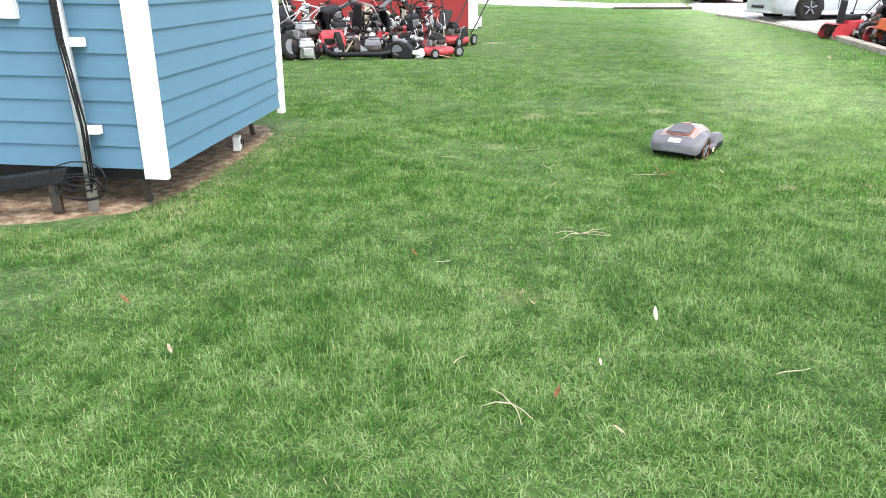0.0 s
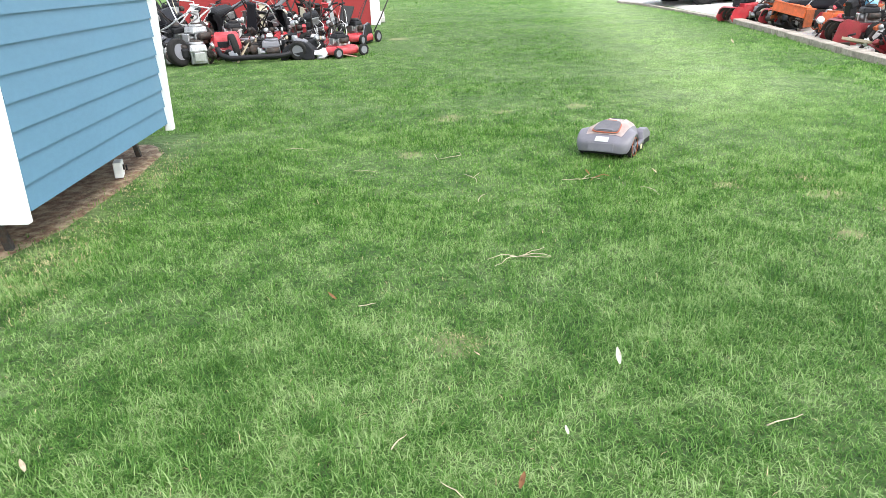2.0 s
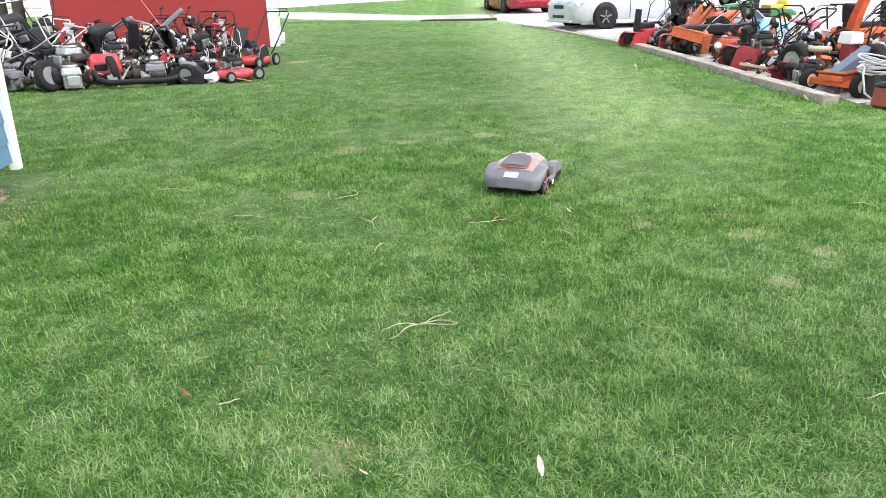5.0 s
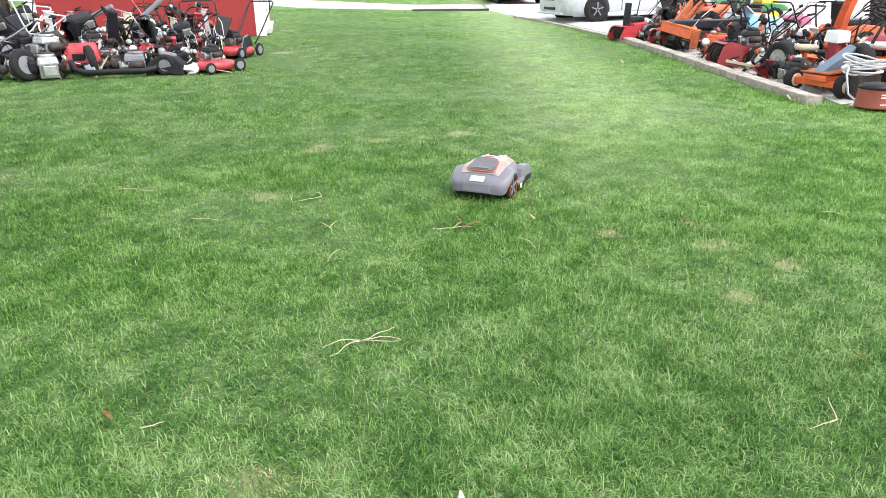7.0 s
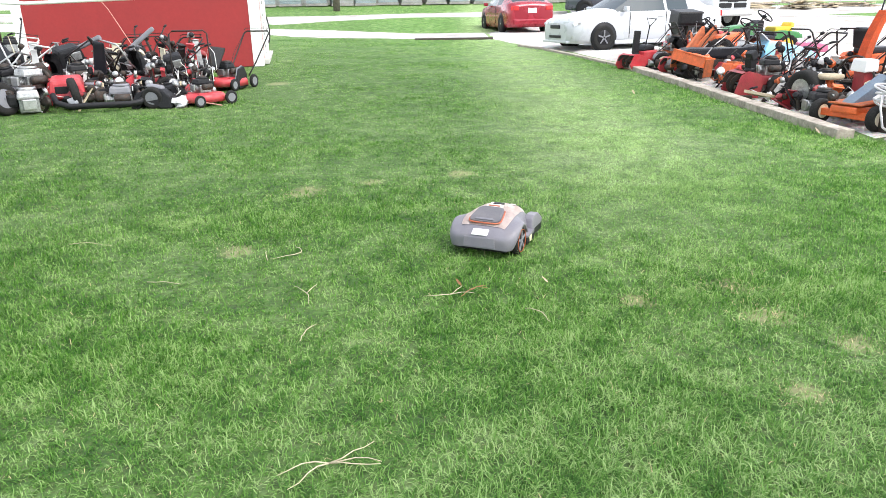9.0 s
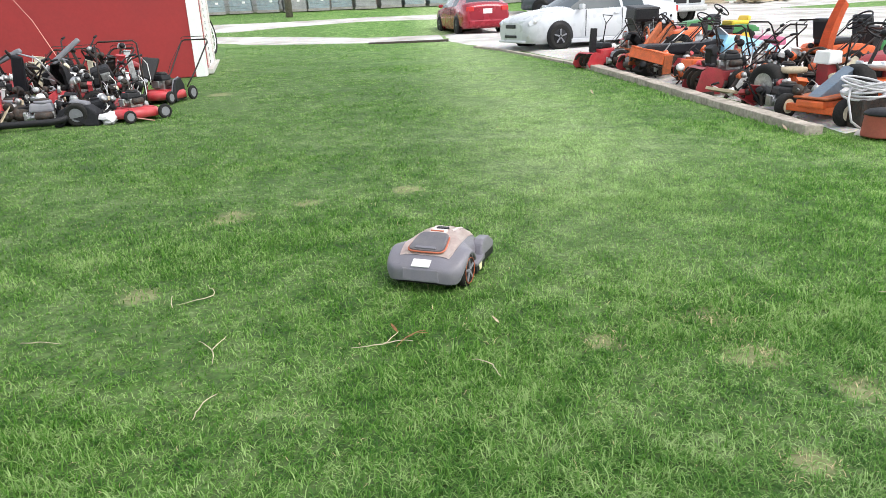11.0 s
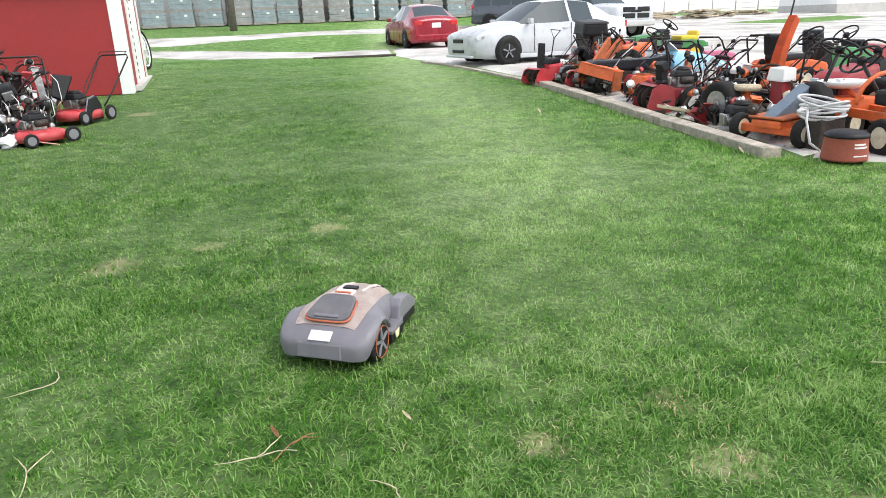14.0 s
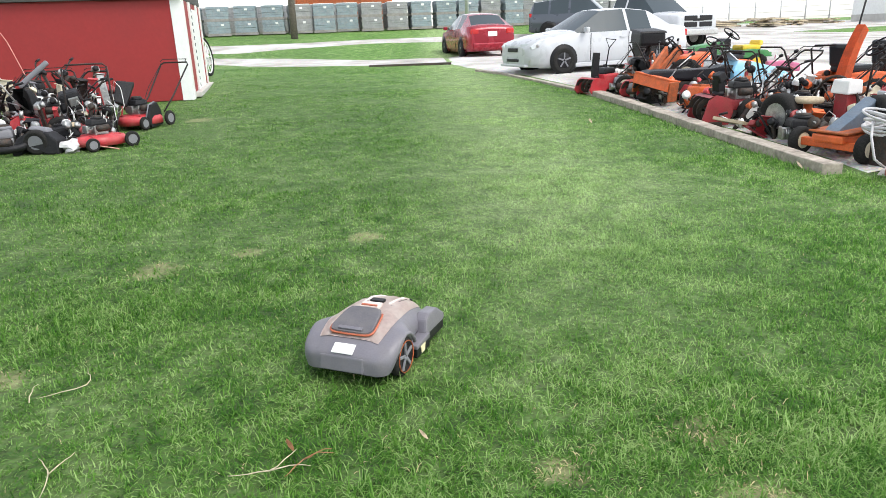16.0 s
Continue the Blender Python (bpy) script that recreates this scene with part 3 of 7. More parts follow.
# ---- blue shed ----
def shed():
    W, L, Z0, H, LAP = 3.6, 2.43, 0.287, 2.5, 0.143
    T = pose(-1.9, 4.6, 0, 0, 1.6, -1.6)  # south-east corner, leaning a little
    sh = thing("shed", T, "blue lap-sided shed with white corner trim on skids", "shed")
    part("wall", made(box, (-W / 2, L / 2, Z0 + H / 2), (W - 0.06, L - 0.06, H)), siding, sh)
    lap = bmesh.new()
    # one board: thicker at its lower edge
    y0, y1 = 0.012, 0.026
    vs = [lap.verts.new(p) for p in ((0, -y1, 0), (1, -y1, 0), (1, -y0, LAP + 0.004), (0, -y0, LAP + 0.004), (0, 0.03, 0), (1, 0.03, 0), (1, 0.03, LAP + 0.004), (0, 0.03, LAP + 0.004))]
    for f in ((0, 1, 2, 3), (5, 4, 7, 6), (4, 5, 1, 0), (3, 2, 6, 7), (4, 0, 3, 7), (1, 5, 6, 2)):
        lap.faces.new([vs[i] for i in f])
    first = part("board", lap, siding, sh)
    me = first.data
    n = int(H / LAP)
    for k in range(n):
        for side in (0, 1):
            b = first if (k, side) == (0, 0) else new("board", me)
            b.parent = sh
            z, tallness = Z0 + k * LAP, 1.0
            if side == 0:
                b.matrix_basis = Matrix.Translation((-W, 0, z)) @ Matrix.Diagonal((W - 0.13, 1, tallness, 1))
            else:
                b.matrix_basis = Matrix.Translation((0, 0.006, z)) @ pose(0, 0, 0, 0, 0, 90) @ Matrix.Diagonal((L - 0.066, 1, tallness, 1))
    for nm, c, s in (("corner_trim", (-0.055, -0.02, Z0 + H / 2 - 0.03), (0.15, 0.05, H + 0.06)),
                     ("corner_trim", (0.026, L - 0.03, Z0 + H / 2 - 0.03), (0.06, 0.085, H + 0.06))):
        part(nm, made(box, c, s, None, 0.003), white, sh, "white corner board")
    win = part("window", made(box, (-1.23, -0.035, 1.645), (0.9, 0.05, 0.9), None, 0.004), white, sh, "white window trim")
    part("pane", made(box, (-1.23, -0.063, 1.66), (0.68, 0.012, 0.7)), glass, win)
    for x in (-0.3, -1.4, -2.6):
        part("skid", made(box, (x, L / 2, Z0 - 0.05), (0.1, L - 0.1, 0.1), None, 0.006), darkwood, sh)
    part("rim_joist", made(box, (-W / 2, 0.05, Z0 - 0.03), (W - 0.2, 0.05, 0.1)), black, sh)
    part("side_joist", made(box, (-0.12, L / 2, Z0 - 0.02), (0.05, L - 0.2, 0.08)), black, sh)
    for x, y in ((-0.22, 0.12), (-0.2, L - 0.25), (-1.4, 0.15), (-2.6, 0.15)):
        part("pier", made(box, (x, y, 0.09), (0.045, 0.06, 0.34), (10, -8, 8), 0.008, 0.8), iron, sh, "rusty steel leg under the shed")
    vb = part("vent_block", made(box, (-0.12, 1.56, 0.11), (0.06, 0.13, 0.12), (0, 0, 14), 0.008), white, sh, "white slotted block under the shed")
    for k in range(3):
        part("slot", made(box, (-0.088 + 0.006 * k, 1.525 + 0.035 * k, 0.11 + 0.012 * (k % 2)), (0.012, 0.016, 0.04), (0, 0, 14), 0.003), black, vb)
    rf = bmesh.new()
    prism(rf, [(-0.3, Z0 + H), (L + 0.3, Z0 + H), (L / 2, Z0 + H + 0.8)], W + 0.4, 0.0, (-W / 2, 0, 0))
    part("roof", rf, roofing, sh)


shed()
cd = thing("conduit", pose(-2.36, 4.5, 0), "grey metal conduit and cables on the shed wall", "conduit")
part("pipe", made(tube, [(-0.02, 0.02, 0.02), (0, 0.035, 0.5), (-0.01, 0.04, 2.6)], 0.032, 12), conduit, cd)
for z in (0.55, 1.08):
    part("bracket", made(box, (0.055, 0.06, z), (0.1, 0.05, 0.055), None, 0.006), white, cd, "white cable box")
for k in range(4):
    off = 0.035 + 0.012 * k
    part("cable", made(tube, [(off - 0.03, -0.01, 0.16 + 0.03 * k), (off + 0.02 * math.sin(k * 2), -0.03, 0.6), (off - 0.05, -0.015, 1.1), (off - 0.035, 0.0, 2.5)], 0.0052, 6), black, cd)
for k in range(6):
    r = 0.1 + 0.016 * k
    part("cable_loop", made(tube, [(-0.03 + r * math.cos(a * 0.45), -0.06 + 0.015 * math.sin(a + k), 0.25 + 0.02 * k * math.cos(k) + (0.28 + 0.05 * k) * r * math.sin(a * 0.45)) for a in range(14)], 0.0045, 6, None, True), black, cd)
tb = thing("trailer_tongue", on(-3.05, 4.3, -72, 0.02), "black steel trailer tongue lying on the soil", "trailer part")
part("beam", made(box, (0, 0, 0.2), (0.07, 1.2, 0.09), (4, 0, 0), 0.008), black, tb)
part("foot", made(box, (0.0, -0.5, 0.08), (0.05, 0.06, 0.18), None, 0.008), iron, tb)
part("foot", made(box, (0.0, 0.5, 0.1), (0.05, 0.06, 0.2), None, 0.008), iron, tb)


# ---- red barn ----
def barn():
    x0, x1, y0, y1, zb, top = -4.75, 0.0, 18.15, 22.2, 0.2, 2.1
    b = thing("barn", pose(0, 0, 0), "small red barn with white trim and a striped door wall", "barn")
    part("slab", made(box, ((x0 + x1) / 2, (y0 + y1) / 2, zb - 0.03), (x1 - x0 - 0.04, y1 - y0 + 0.1, 0.2), None, 0.01), concrete, b)
    part("wall", made(box, ((x0 + x1) / 2, (y0 + y1) / 2, (zb + top) / 2 + 0.1), (x1 - x0, y1 - y0, top - zb)), barnred, b)
    for i in range(4):
        x = x0 + 0.02 + (x1 - x0 - 0.04) * (i + 0.5) / 4
        part("panel", made(box, (x, y0 - 0.008, (zb + top) / 2 + 0.1), ((x1 - x0) / 4 - 0.004, 0.02, top - zb - 0.02), None, 0.002), barnred, b)
    H = top - zb
    zc = zb + 0.1 + H / 2
    for nm, c, s in (("corner_trim", (x1 - 0.09, y0 - 0.022, zc), (0.19, 0.03, H)), ("corner_trim", (x1 + 0.016, y0 + 0.17, zc), (0.03, 0.4, H)),
                     ("corner_trim", (x0 + 0.09, y0 - 0.022, zc), (0.19, 0.03, H)), ("corner_trim", (x1 + 0.016, y1 - 0.08, zc), (0.03, 0.16, H)),
                     ("door_trim", (x1 + 0.016, 19.6, zc), (0.035, 0.3, H)), ("door_trim", (x1 + 0.016, 21.2, zc), (0.035, 0.3, H))):
        part(nm, made(box, c, s, None, 0.003), white, b, "white trim board")
    d = part("door", made(box, (x1 + 0.01, 20.4, zc - 0.05), (0.03, 1.28, H - 0.15), None, 0.003), white, b, "white door")
    for k in range(14):
        part("hinge_strip", made(box, (x1 + 0.03, 19.82, zb + 0.3 + k * 0.14), (0.02, 0.05, 0.07), None, 0.004), black, d)
    part("sill", made(box, (x1 + 0.08, 20.3, 0.37), (0.12, 3.6, 0.1), None, 0.01), concrete, b)
    r = bmesh.new()
    prism(r, [(y0 - 0.12, top + 0.1), (y1 + 0.12, top + 0.1), (y1 + 0.12, top + 0.2), ((y0 + y1) / 2, top + 1.5), (y0 - 0.12, top + 0.2)], x1 - x0 + 0.04, 0, ((x0 + x1) / 2, 0, 0))
    part("roof", r, roofing, b, "dark roof edge")


barn()

# ---- timber edging ----
EDGE = [(6.27, 8.38), (6.55, 10.5), (6.9, 12.95), (7.2, 15.5), (7.19, 18.0), (7.12, 20.2), (6.88, 21.5)]
for k, (p, q) in enumerate(zip(EDGE, EDGE[1:])):
    d = math.dist(p, q)
    x, y = (p[0] + q[0]) / 2, (p[1] + q[1]) / 2
    slope = math.degrees(math.atan2(G(*q) - G(*p), d))
    tie = bmesh.new()
    box(tie, (0, 0, 0.0), (0.2, d - 0.015, 0.19) if k < 3 else (0.13, d - 0.015, 0.1), (slope, 0, 0), 0.012)
    bmesh.ops.subdivide_edges(tie, edges=[e for e in tie.edges if e.calc_length() > 1], cuts=9)
    for v in tie.verts:
        v.co += Vector((noise.noise(v.co * 3 + Vector((k, 0, 0))), 0, noise.noise(v.co * 4 + Vector((0, k, 5))))) * 0.012
    me = part("timber_edging", tie, wood)
    me.matrix_world = on(x, y, -math.degrees(math.atan2(q[0] - p[0], q[1] - p[1])))
    tagged(me, "weathered grey timber edging the lawn, cracked" if k else "square-cut weathered timber edging with a dark end", "timber", "timber edging")
me = part("ground_timber", made(box, (0, 0, 0.03), (2.5, 0.12, 0.07), None, 0.012), darkwood)
me.matrix_world = on(5.73, 24.75, -14)
tagged(me, "dark wet timber between lawn and drive", "timber")


# ---- machines: shared pieces ----
def wheel(parent, name, c, r, w, rim, axis=(1, 0, 0), lugs=0, n=22, face=0.58):
    """A rubber tyre with its rim, hub to the outside."""
    a = Vector(axis)
    bm = bmesh.new()
    k = face
    n = 2 * lugs if lugs else n
    lathe(bm, [(r * k, -w / 2 * 0.8), (r * max(0.8, k + 0.06), -w / 2), (r * 0.94, -w / 2 * 0.85), (r, -w / 2 * 0.5), (r, w / 2 * 0.5), (r * 0.94, w / 2 * 0.85), (r * max(0.8, k + 0.06), w / 2), (r * k, w / 2 * 0.8)], c, axis, n, True, False)
    if lugs:
        # tread blocks, staggered on the two halves of the tread
        bm.verts.ensure_lookup_table()
        for ring in range(2, 6):
            for q in range(n):
                if (q // 2 + ring // 4) % 2 == 0:
                    p = bm.verts[ring * n + q]
                    d = p.co - Vector(c)
                    p.co += (d - a.normalized() * d.dot(a.normalized())).normalized() * 0.013
    ty = part(name, bm, rubber, parent)
    rb = bmesh.new()
    lathe(rb, [(r * (k + 0.03), -w * 0.38), (r * k * 0.88, -w * 0.3), (r * 0.24, -w * 0.2), (r * 0.16, -w * 0.34), (0, -w * 0.36)], c, axis, n)
    lathe(rb, [(r * (k + 0.03), w * 0.38), (r * k * 0.88, w * 0.3), (r * 0.24, w * 0.2), (r * 0.16, w * 0.34), (0, w * 0.36)], c, axis, n)
    lathe(rb, [(r * 0.1, -w * 0.45), (r * 0.1, w * 0.45)], c, axis, 10)
    part("rim", rb, rim, ty)
    return ty


def small_engine(parent, c, shroud, s=1.0, nm="engine"):
    """Air-cooled engine: finned block, shroud with recoil cover, muffler, tank, carburettor."""
    x, y, z = c
    bm = bmesh.new()
    box(bm, (x, y, z + 0.07 * s), (0.19 * s, 0.2 * s, 0.14 * s), None, 0.012 * s)
    e = part(nm, bm, alu, parent)
    zig = []
    for k in range(6):
        h = 0.09 * s + 0.018 * s * k
        zig += [(0.062 * s, h), (0.062 * s, h + 0.007 * s), (0.045 * s, h + 0.008 * s), (0.045 * s, h + 0.017 * s)]
    part("cylinder", made(lathe, zig, (x, y, z + 0.08 * s), (0, 1, 0), 12, False), alu, e)
    sh = bmesh.new()
    box(sh, (x, y + 0.02 * s, z + 0.185 * s), (0.22 * s, 0.25 * s, 0.09 * s), None, 0.025 * s, 0.86)
    lathe(sh, [(0.095 * s, 0), (0.09 * s, 0.025 * s), (0.07 * s, 0.035 * s), (0.0, 0.037 * s)], (x, y, z + 0.225 * s), (0, 0, 1), 18)
    part("shroud", sh, shroud, e)
    part("recoil_grille", made(lathe, [(0.075 * s, 0), (0.07 * s, 0.02 * s), (0.0, 0.024 * s)], (x, y, z + 0.252 * s), (0, 0, 1), 14), iron, e)
    part("head_cover", made(box, (x, y + 0.19 * s, z + 0.09 * s), (0.13 * s, 0.03 * s, 0.11 * s), None, 0.01 * s), chrome, e)
    part("label_plate", made(box, (x, y - 0.118 * s, z + 0.19 * s), (0.1 * s, 0.01 * s, 0.05 * s)), sticker, e)
    mf = bmesh.new()
    lathe(mf, [(0.02 * s, -0.09 * s), (0.05 * s, -0.08 * s), (0.05 * s, 0.08 * s), (0.02 * s, 0.09 * s)], (x - 0.15 * s, y, z + 0.1 * s), (0, 1, 0), 12)
    tube(mf, [(x - 0.15 * s, y, z + 0.1 * s), (x - 0.08 * s, y + 0.03 * s, z + 0.1 * s)], 0.018 * s)
    part("muffler", mf, iron, e)
    tk = bmesh.new()
    box(tk, (x + 0.15 * s, y - 0.02 * s, z + 0.13 * s), (0.1 * s, 0.2 * s, 0.13 * s), None, 0.03 * s)
    lathe(tk, [(0.025 * s, 0), (0.025 * s, 0.03 * s), (0, 0.032 * s)], (x + 0.15 * s, y - 0.02 * s, z + 0.19 * s), (0, 0, 1), 10)
    part("fuel_tank", tk, black, e)
    part("air_filter", made(box, (x + 0.02 * s, y - 0.16 * s, z + 0.13 * s), (0.12 * s, 0.08 * s, 0.11 * s), None, 0.02 * s), black, e)
    return e


def seat(parent, c, material, w=0.46, back=0.36):
    x, y, z = c
    bm = bmesh.new()
    box(bm, (x, y, z + 0.05), (w, 0.42, 0.11), None, 0.04)
    st = part("seat", bm, material, parent)
    b = bmesh.new()
    box(b, (x, y - 0.22, z + 0.08 + back / 2), (w * 0.96, 0.1, back), (12, 0, 0), 0.042, 0.88)
    part("backrest", b, material, st)
    return st


def steering(parent, c, tilt=35, r=0.18, h=0.45):
    x, y, z = c
    bm = bmesh.new()
    up = Vector((0, -math.sin(radians(tilt)), math.cos(radians(tilt))))
    hub = Vector(c) + up * h
    u, v = frame_of(up)
    tube(bm, [hub + (u * math.cos(a * math.pi / 10) + v * math.sin(a * math.pi / 10)) * r for a in range(20)], 0.014, 6, None, True)
    for a in (90, 210, 330):
        tube(bm, [hub - up * 0.03, hub + (u * math.cos(radians(a)) + v * math.sin(radians(a))) * r], 0.01, 5)
    lathe(bm, [(0.045, -0.05), (0.05, 0), (0, 0.02)], hub, up, 10)
    sw = part("steering_wheel", bm, black, parent)
    part("column", made(tube, [c, hub], 0.02, 8), blacktube, sw)


def handlebar(parent, name, base_w, top_w, y0, z0, y1, z1, material, bar=True, r=0.0125):
    """Two tubes that rise to the rear and join in a crossbar with rounded corners."""
    bm = bmesh.new()
    d = Vector((0, y1 - y0, z1 - z0)).normalized()
    pts = []
    for s in (-1, 1):
        side = [(s * base_w / 2, y0, z0), (s * (base_w * 0.45 + top_w * 0.05), y0 + (y1 - y0) * 0.35, z0 + (z1 - z0) * 0.3), (s * top_w / 2, y1 - d.y * 0.05, z1 - d.z * 0.05)]
        if bar:
            side.append((s * (top_w / 2 - 0.04), y1, z1))
        pts.append(side)
    if bar:
        tube(bm, pts[0] + pts[1][::-1], r, 7)
    else:
        for q in pts:
            q.append((q[-1][0], y1 - 0.12, z1 + 0.02))
            tube(bm, q, r, 7)
        tube(bm, [(-base_w * 0.4, y0 + (y1 - y0) * 0.5, z0 + (z1 - z0) * 0.48), (base_w * 0.4, y0 + (y1 - y0) * 0.5, z0 + (z1 - z0) * 0.48)], r * 0.8, 6)
    hb = part(name, bm, material, parent)
    if bar:
        part("bail", made(tube, [(-top_w / 2 + 0.02, y1 + 0.06, z1 + 0.02), (-top_w / 2 + 0.03, y1 + 0.01, z1 + 0.05), (top_w / 2 - 0.03, y1 + 0.01, z1 + 0.05), (top_w / 2 - 0.02, y1 + 0.06, z1 + 0.02)], 0.006, 6), blacktube, hb)
        part("cable", made(tube, [(top_w / 2 - 0.03, y1 + 0.05, z1), (top_w / 2 + 0.03, (y0 + y1) / 2, (z0 + z1) / 2), (base_w / 2 - 0.05, y0 + 0.05, z0)], 0.005, 5), black, hb)
    else:
        for s in (-1, 1):
            part("grip", made(tube, [(s * top_w / 2, y1 - 0.02, z1), (s * top_w / 2, y1 - 0.14, z1 + 0.022)], 0.019, 8), black, hb)
    return hb


def push_mower(m, deck, eng, label, group="", rim=white, fold=0.0, bag=False, handle=blacktube):
    t = thing("push_mower", m, label, "lawn mower", group)
    bm = bmesh.new()
    prof = [(0.285, 0.06), (0.28, 0.14), (0.26, 0.175), (0.2, 0.195), (0.12, 0.2), (0.0, 0.2)]
    lathe(bm, prof, (0, 0, 0), (0, 0, 1), 24)
    for v in bm.verts:
        v.co.y *= 1.2
        if v.co.y < -0.1:
            v.co.x *= 1.06
    box(bm, (0.0, 0.0, 0.185), (0.36, 0.42, 0.04), None, 0.012)
    dk = part("deck", bm, deck, t)
    part("discharge_flap", made(prism, [(-0.16, 0.05), (0.16, 0.05), (0.12, 0.17), (-0.12, 0.17)], 0.08, 0.008, (0.3, -0.05, 0)), black, dk)
    for x, y, r in ((-0.29, 0.27, 0.095), (0.29, 0.27, 0.095), (-0.29, -0.3, 0.11), (0.29, -0.3, 0.11)):
        wheel(t, "wheel", (x, y, r), r, 0.05, rim, n=18, face=0.62)
    small_engine(t, (0, 0.02, 0.2), eng, 0.95)
    y1, z1 = -0.3 - 0.72 * math.cos(radians(fold)), 0.84 + 0.25 * math.sin(radians(fold))
    if handle:
        handlebar(t, "handle", 0.44, 0.5, -0.28, 0.2, y1, z1, handle)
    if bag:
        part("grass_bag", made(prism, [(-0.32, 0.16), (-0.85, 0.2), (-0.82, 0.5), (-0.34, 0.42)], 0.42, 0.05), black, t, "black grass bag")
    return t


def auger(bm, c, length, r, turns=2.5):
    """A steel ribbon wound round a shaft along x."""
    x0, y, z = c
    tube(bm, [(x0 - length / 2, y, z), (x0 + length / 2, y, z)], 0.018, 8)
    n = 48
    for s in (-1, 1):
        prev = None
        for i in range(n + 1):
            a = 2 * math.pi * turns / 2 * i / n * s
            x = x0 + s * length / 2 * (1 - i / n * 0.9)
            cs, sn = math.cos(a), math.sin(a)
            cur = [bm.verts.new((x + d, y + q * cs, z + q * sn)) for q in (r * 0.55, r) for d in (0, 0.012)]
            if prev:
                for p, q in ((0, 2), (3, 1), (2, 3)):
                    bm.faces.new((prev[p], prev[q], cur[q], cur[p]))
            prev = cur


def snow_blower(m, paint, label, group="", chute=black, w=0.62, big=True, rim=white, handle=blacktube, chute_turn=0, eng=black, boxy=False, slab=False):
    t = thing("snow_blower", m @ Matrix.Scale(0.84, 4), label, "snow blower", group)
    hs = bmesh.new()
    H = 0.44 if big else 0.34
    out = arc((0, 0.5, H / 2 + 0.02), H / 2, 60, 300, 12)
    pts = [(p[1], p[2]) for p in out]
    # curved back plate
    prev = None
    for y, z in pts:
        cur = [hs.verts.new((s * w / 2, y + d, z)) for s in (-1, 1) for d in (0, -0.012)]
        if prev:
            for a, b in ((0, 2), (3, 1), (1, 0), (2, 3)):
                hs.faces.new((prev[a], prev[b], cur[b], cur[a]))
        prev = cur
    hz = part("auger_housing", hs, paint, t)
    for s in (-1, 1):
        part("side_plate", made(prism, [(0.3, 0.03), (0.62, 0.02), (0.7, 0.12), (0.62, H * 0.9), (0.5, H + 0.03), (0.3, H - 0.02), (0.24, H / 2)], 0.02, 0.004, (s * w / 2, 0, 0)), paint, hz)
        part("skid_shoe", made(box, (s * (w / 2 + 0.015), 0.5, 0.04), (0.02, 0.2, 0.08), None, 0.006), iron, hz)
    part("auger", made(auger, (0, 0.52, H / 2 + 0.02), w - 0.04, H * 0.42), rust_orange if paint is orange else iron, hz)
    ch = bmesh.new()
    lathe(ch, [(0.1, 0), (0.085, 0.04), (0.08, 0.08)], (0, 0.36, H), (0, 0, 1), 14)
    q = Euler((0, 0, radians(chute_turn))).to_matrix()
    path = [Vector((0, 0, 0.02)), Vector((0, 0.0, 0.14)), Vector((0, 0.02, 0.24)), Vector((0, 0.07, 0.31)), Vector((0, 0.15, 0.35))]
    prev = None
    for i, p in enumerate(path):
        a = [0, 0, 20, 45, 65][i]
        rot = Euler((-radians(a), 0, 0)).to_matrix()
        k = 0.06 + 0.004 * i
        cur = []
        for x, y in ((-k, k * 0.8), (-k, -k), (k, -k), (k, k * 0.8)):
            cur.append(ch.verts.new(Vector((0, 0.36, H)) + q @ (p + rot @ Vector((x, y, 0)))))
        if prev:
            for j in range(3):
                ch.faces.new((prev[j], prev[j + 1], cur[j + 1], cur[j]))
        prev = cur
    if slab:
        ch.free()
        ch = bmesh.new()
        lathe(ch, [(0.09, 0), (0.08, 0.04)], (0, 0.36, H), (0, 0, 1), 14)
        box(ch, (0, 0.36, H + 0.28), (0.07, 0.16, 0.5), (4, 0, chute_turn), 0.012, 0.94)
    elif boxy:
        ch.free()
        ch = bmesh.new()
        lathe(ch, [(0.1, 0), (0.085, 0.04), (0.08, 0.06)], (0, 0.36, H), (0, 0, 1), 14)
        box(ch, (0, 0.36, H + 0.13), (0.14, 0.13, 0.22), (-8, 0, chute_turn), 0.015)
        box(ch, (-0.03, 0.37, H + 0.27), (0.17, 0.15, 0.13), (-28, 0, chute_turn), 0.02, 0.86)
    else:
        bmesh.ops.solidify(ch, geom=list(ch.faces), thickness=0.012)
    part("chute", ch, chute, t, "black discharge chute" if chute is black else "tall discharge chute")
    if big:
        part("body", made(box, (0, 0.12, 0.3), (0.3, 0.42, 0.16), None, 0.02), paint, t)
        for s in (-1, 1):
            wheel(t, "wheel", (s * 0.27, -0.05, 0.2), 0.2, 0.13, rim, lugs=20)
        small_engine(t, (0, 0.02, 0.38), eng, 1.15)
    else:
        part("body", made(prism, [(0.3, 0.1), (-0.25, 0.12), (-0.3, 0.3), (-0.05, 0.44), (0.3, 0.42)], 0.44, 0.04), paint, t)
        for s in (-1, 1):
            wheel(t, "wheel", (s * 0.25, -0.16, 0.12), 0.12, 0.05, rim)
        part("cover", made(prism, [(0.28, 0.42), (-0.06, 0.44), (-0.02, 0.56), (0.2, 0.55)], 0.34, 0.04), black, t)
    handlebar(t, "handle", 0.3, 0.48, -0.1, 0.35, -0.78, 0.9, handle, bar=not big)
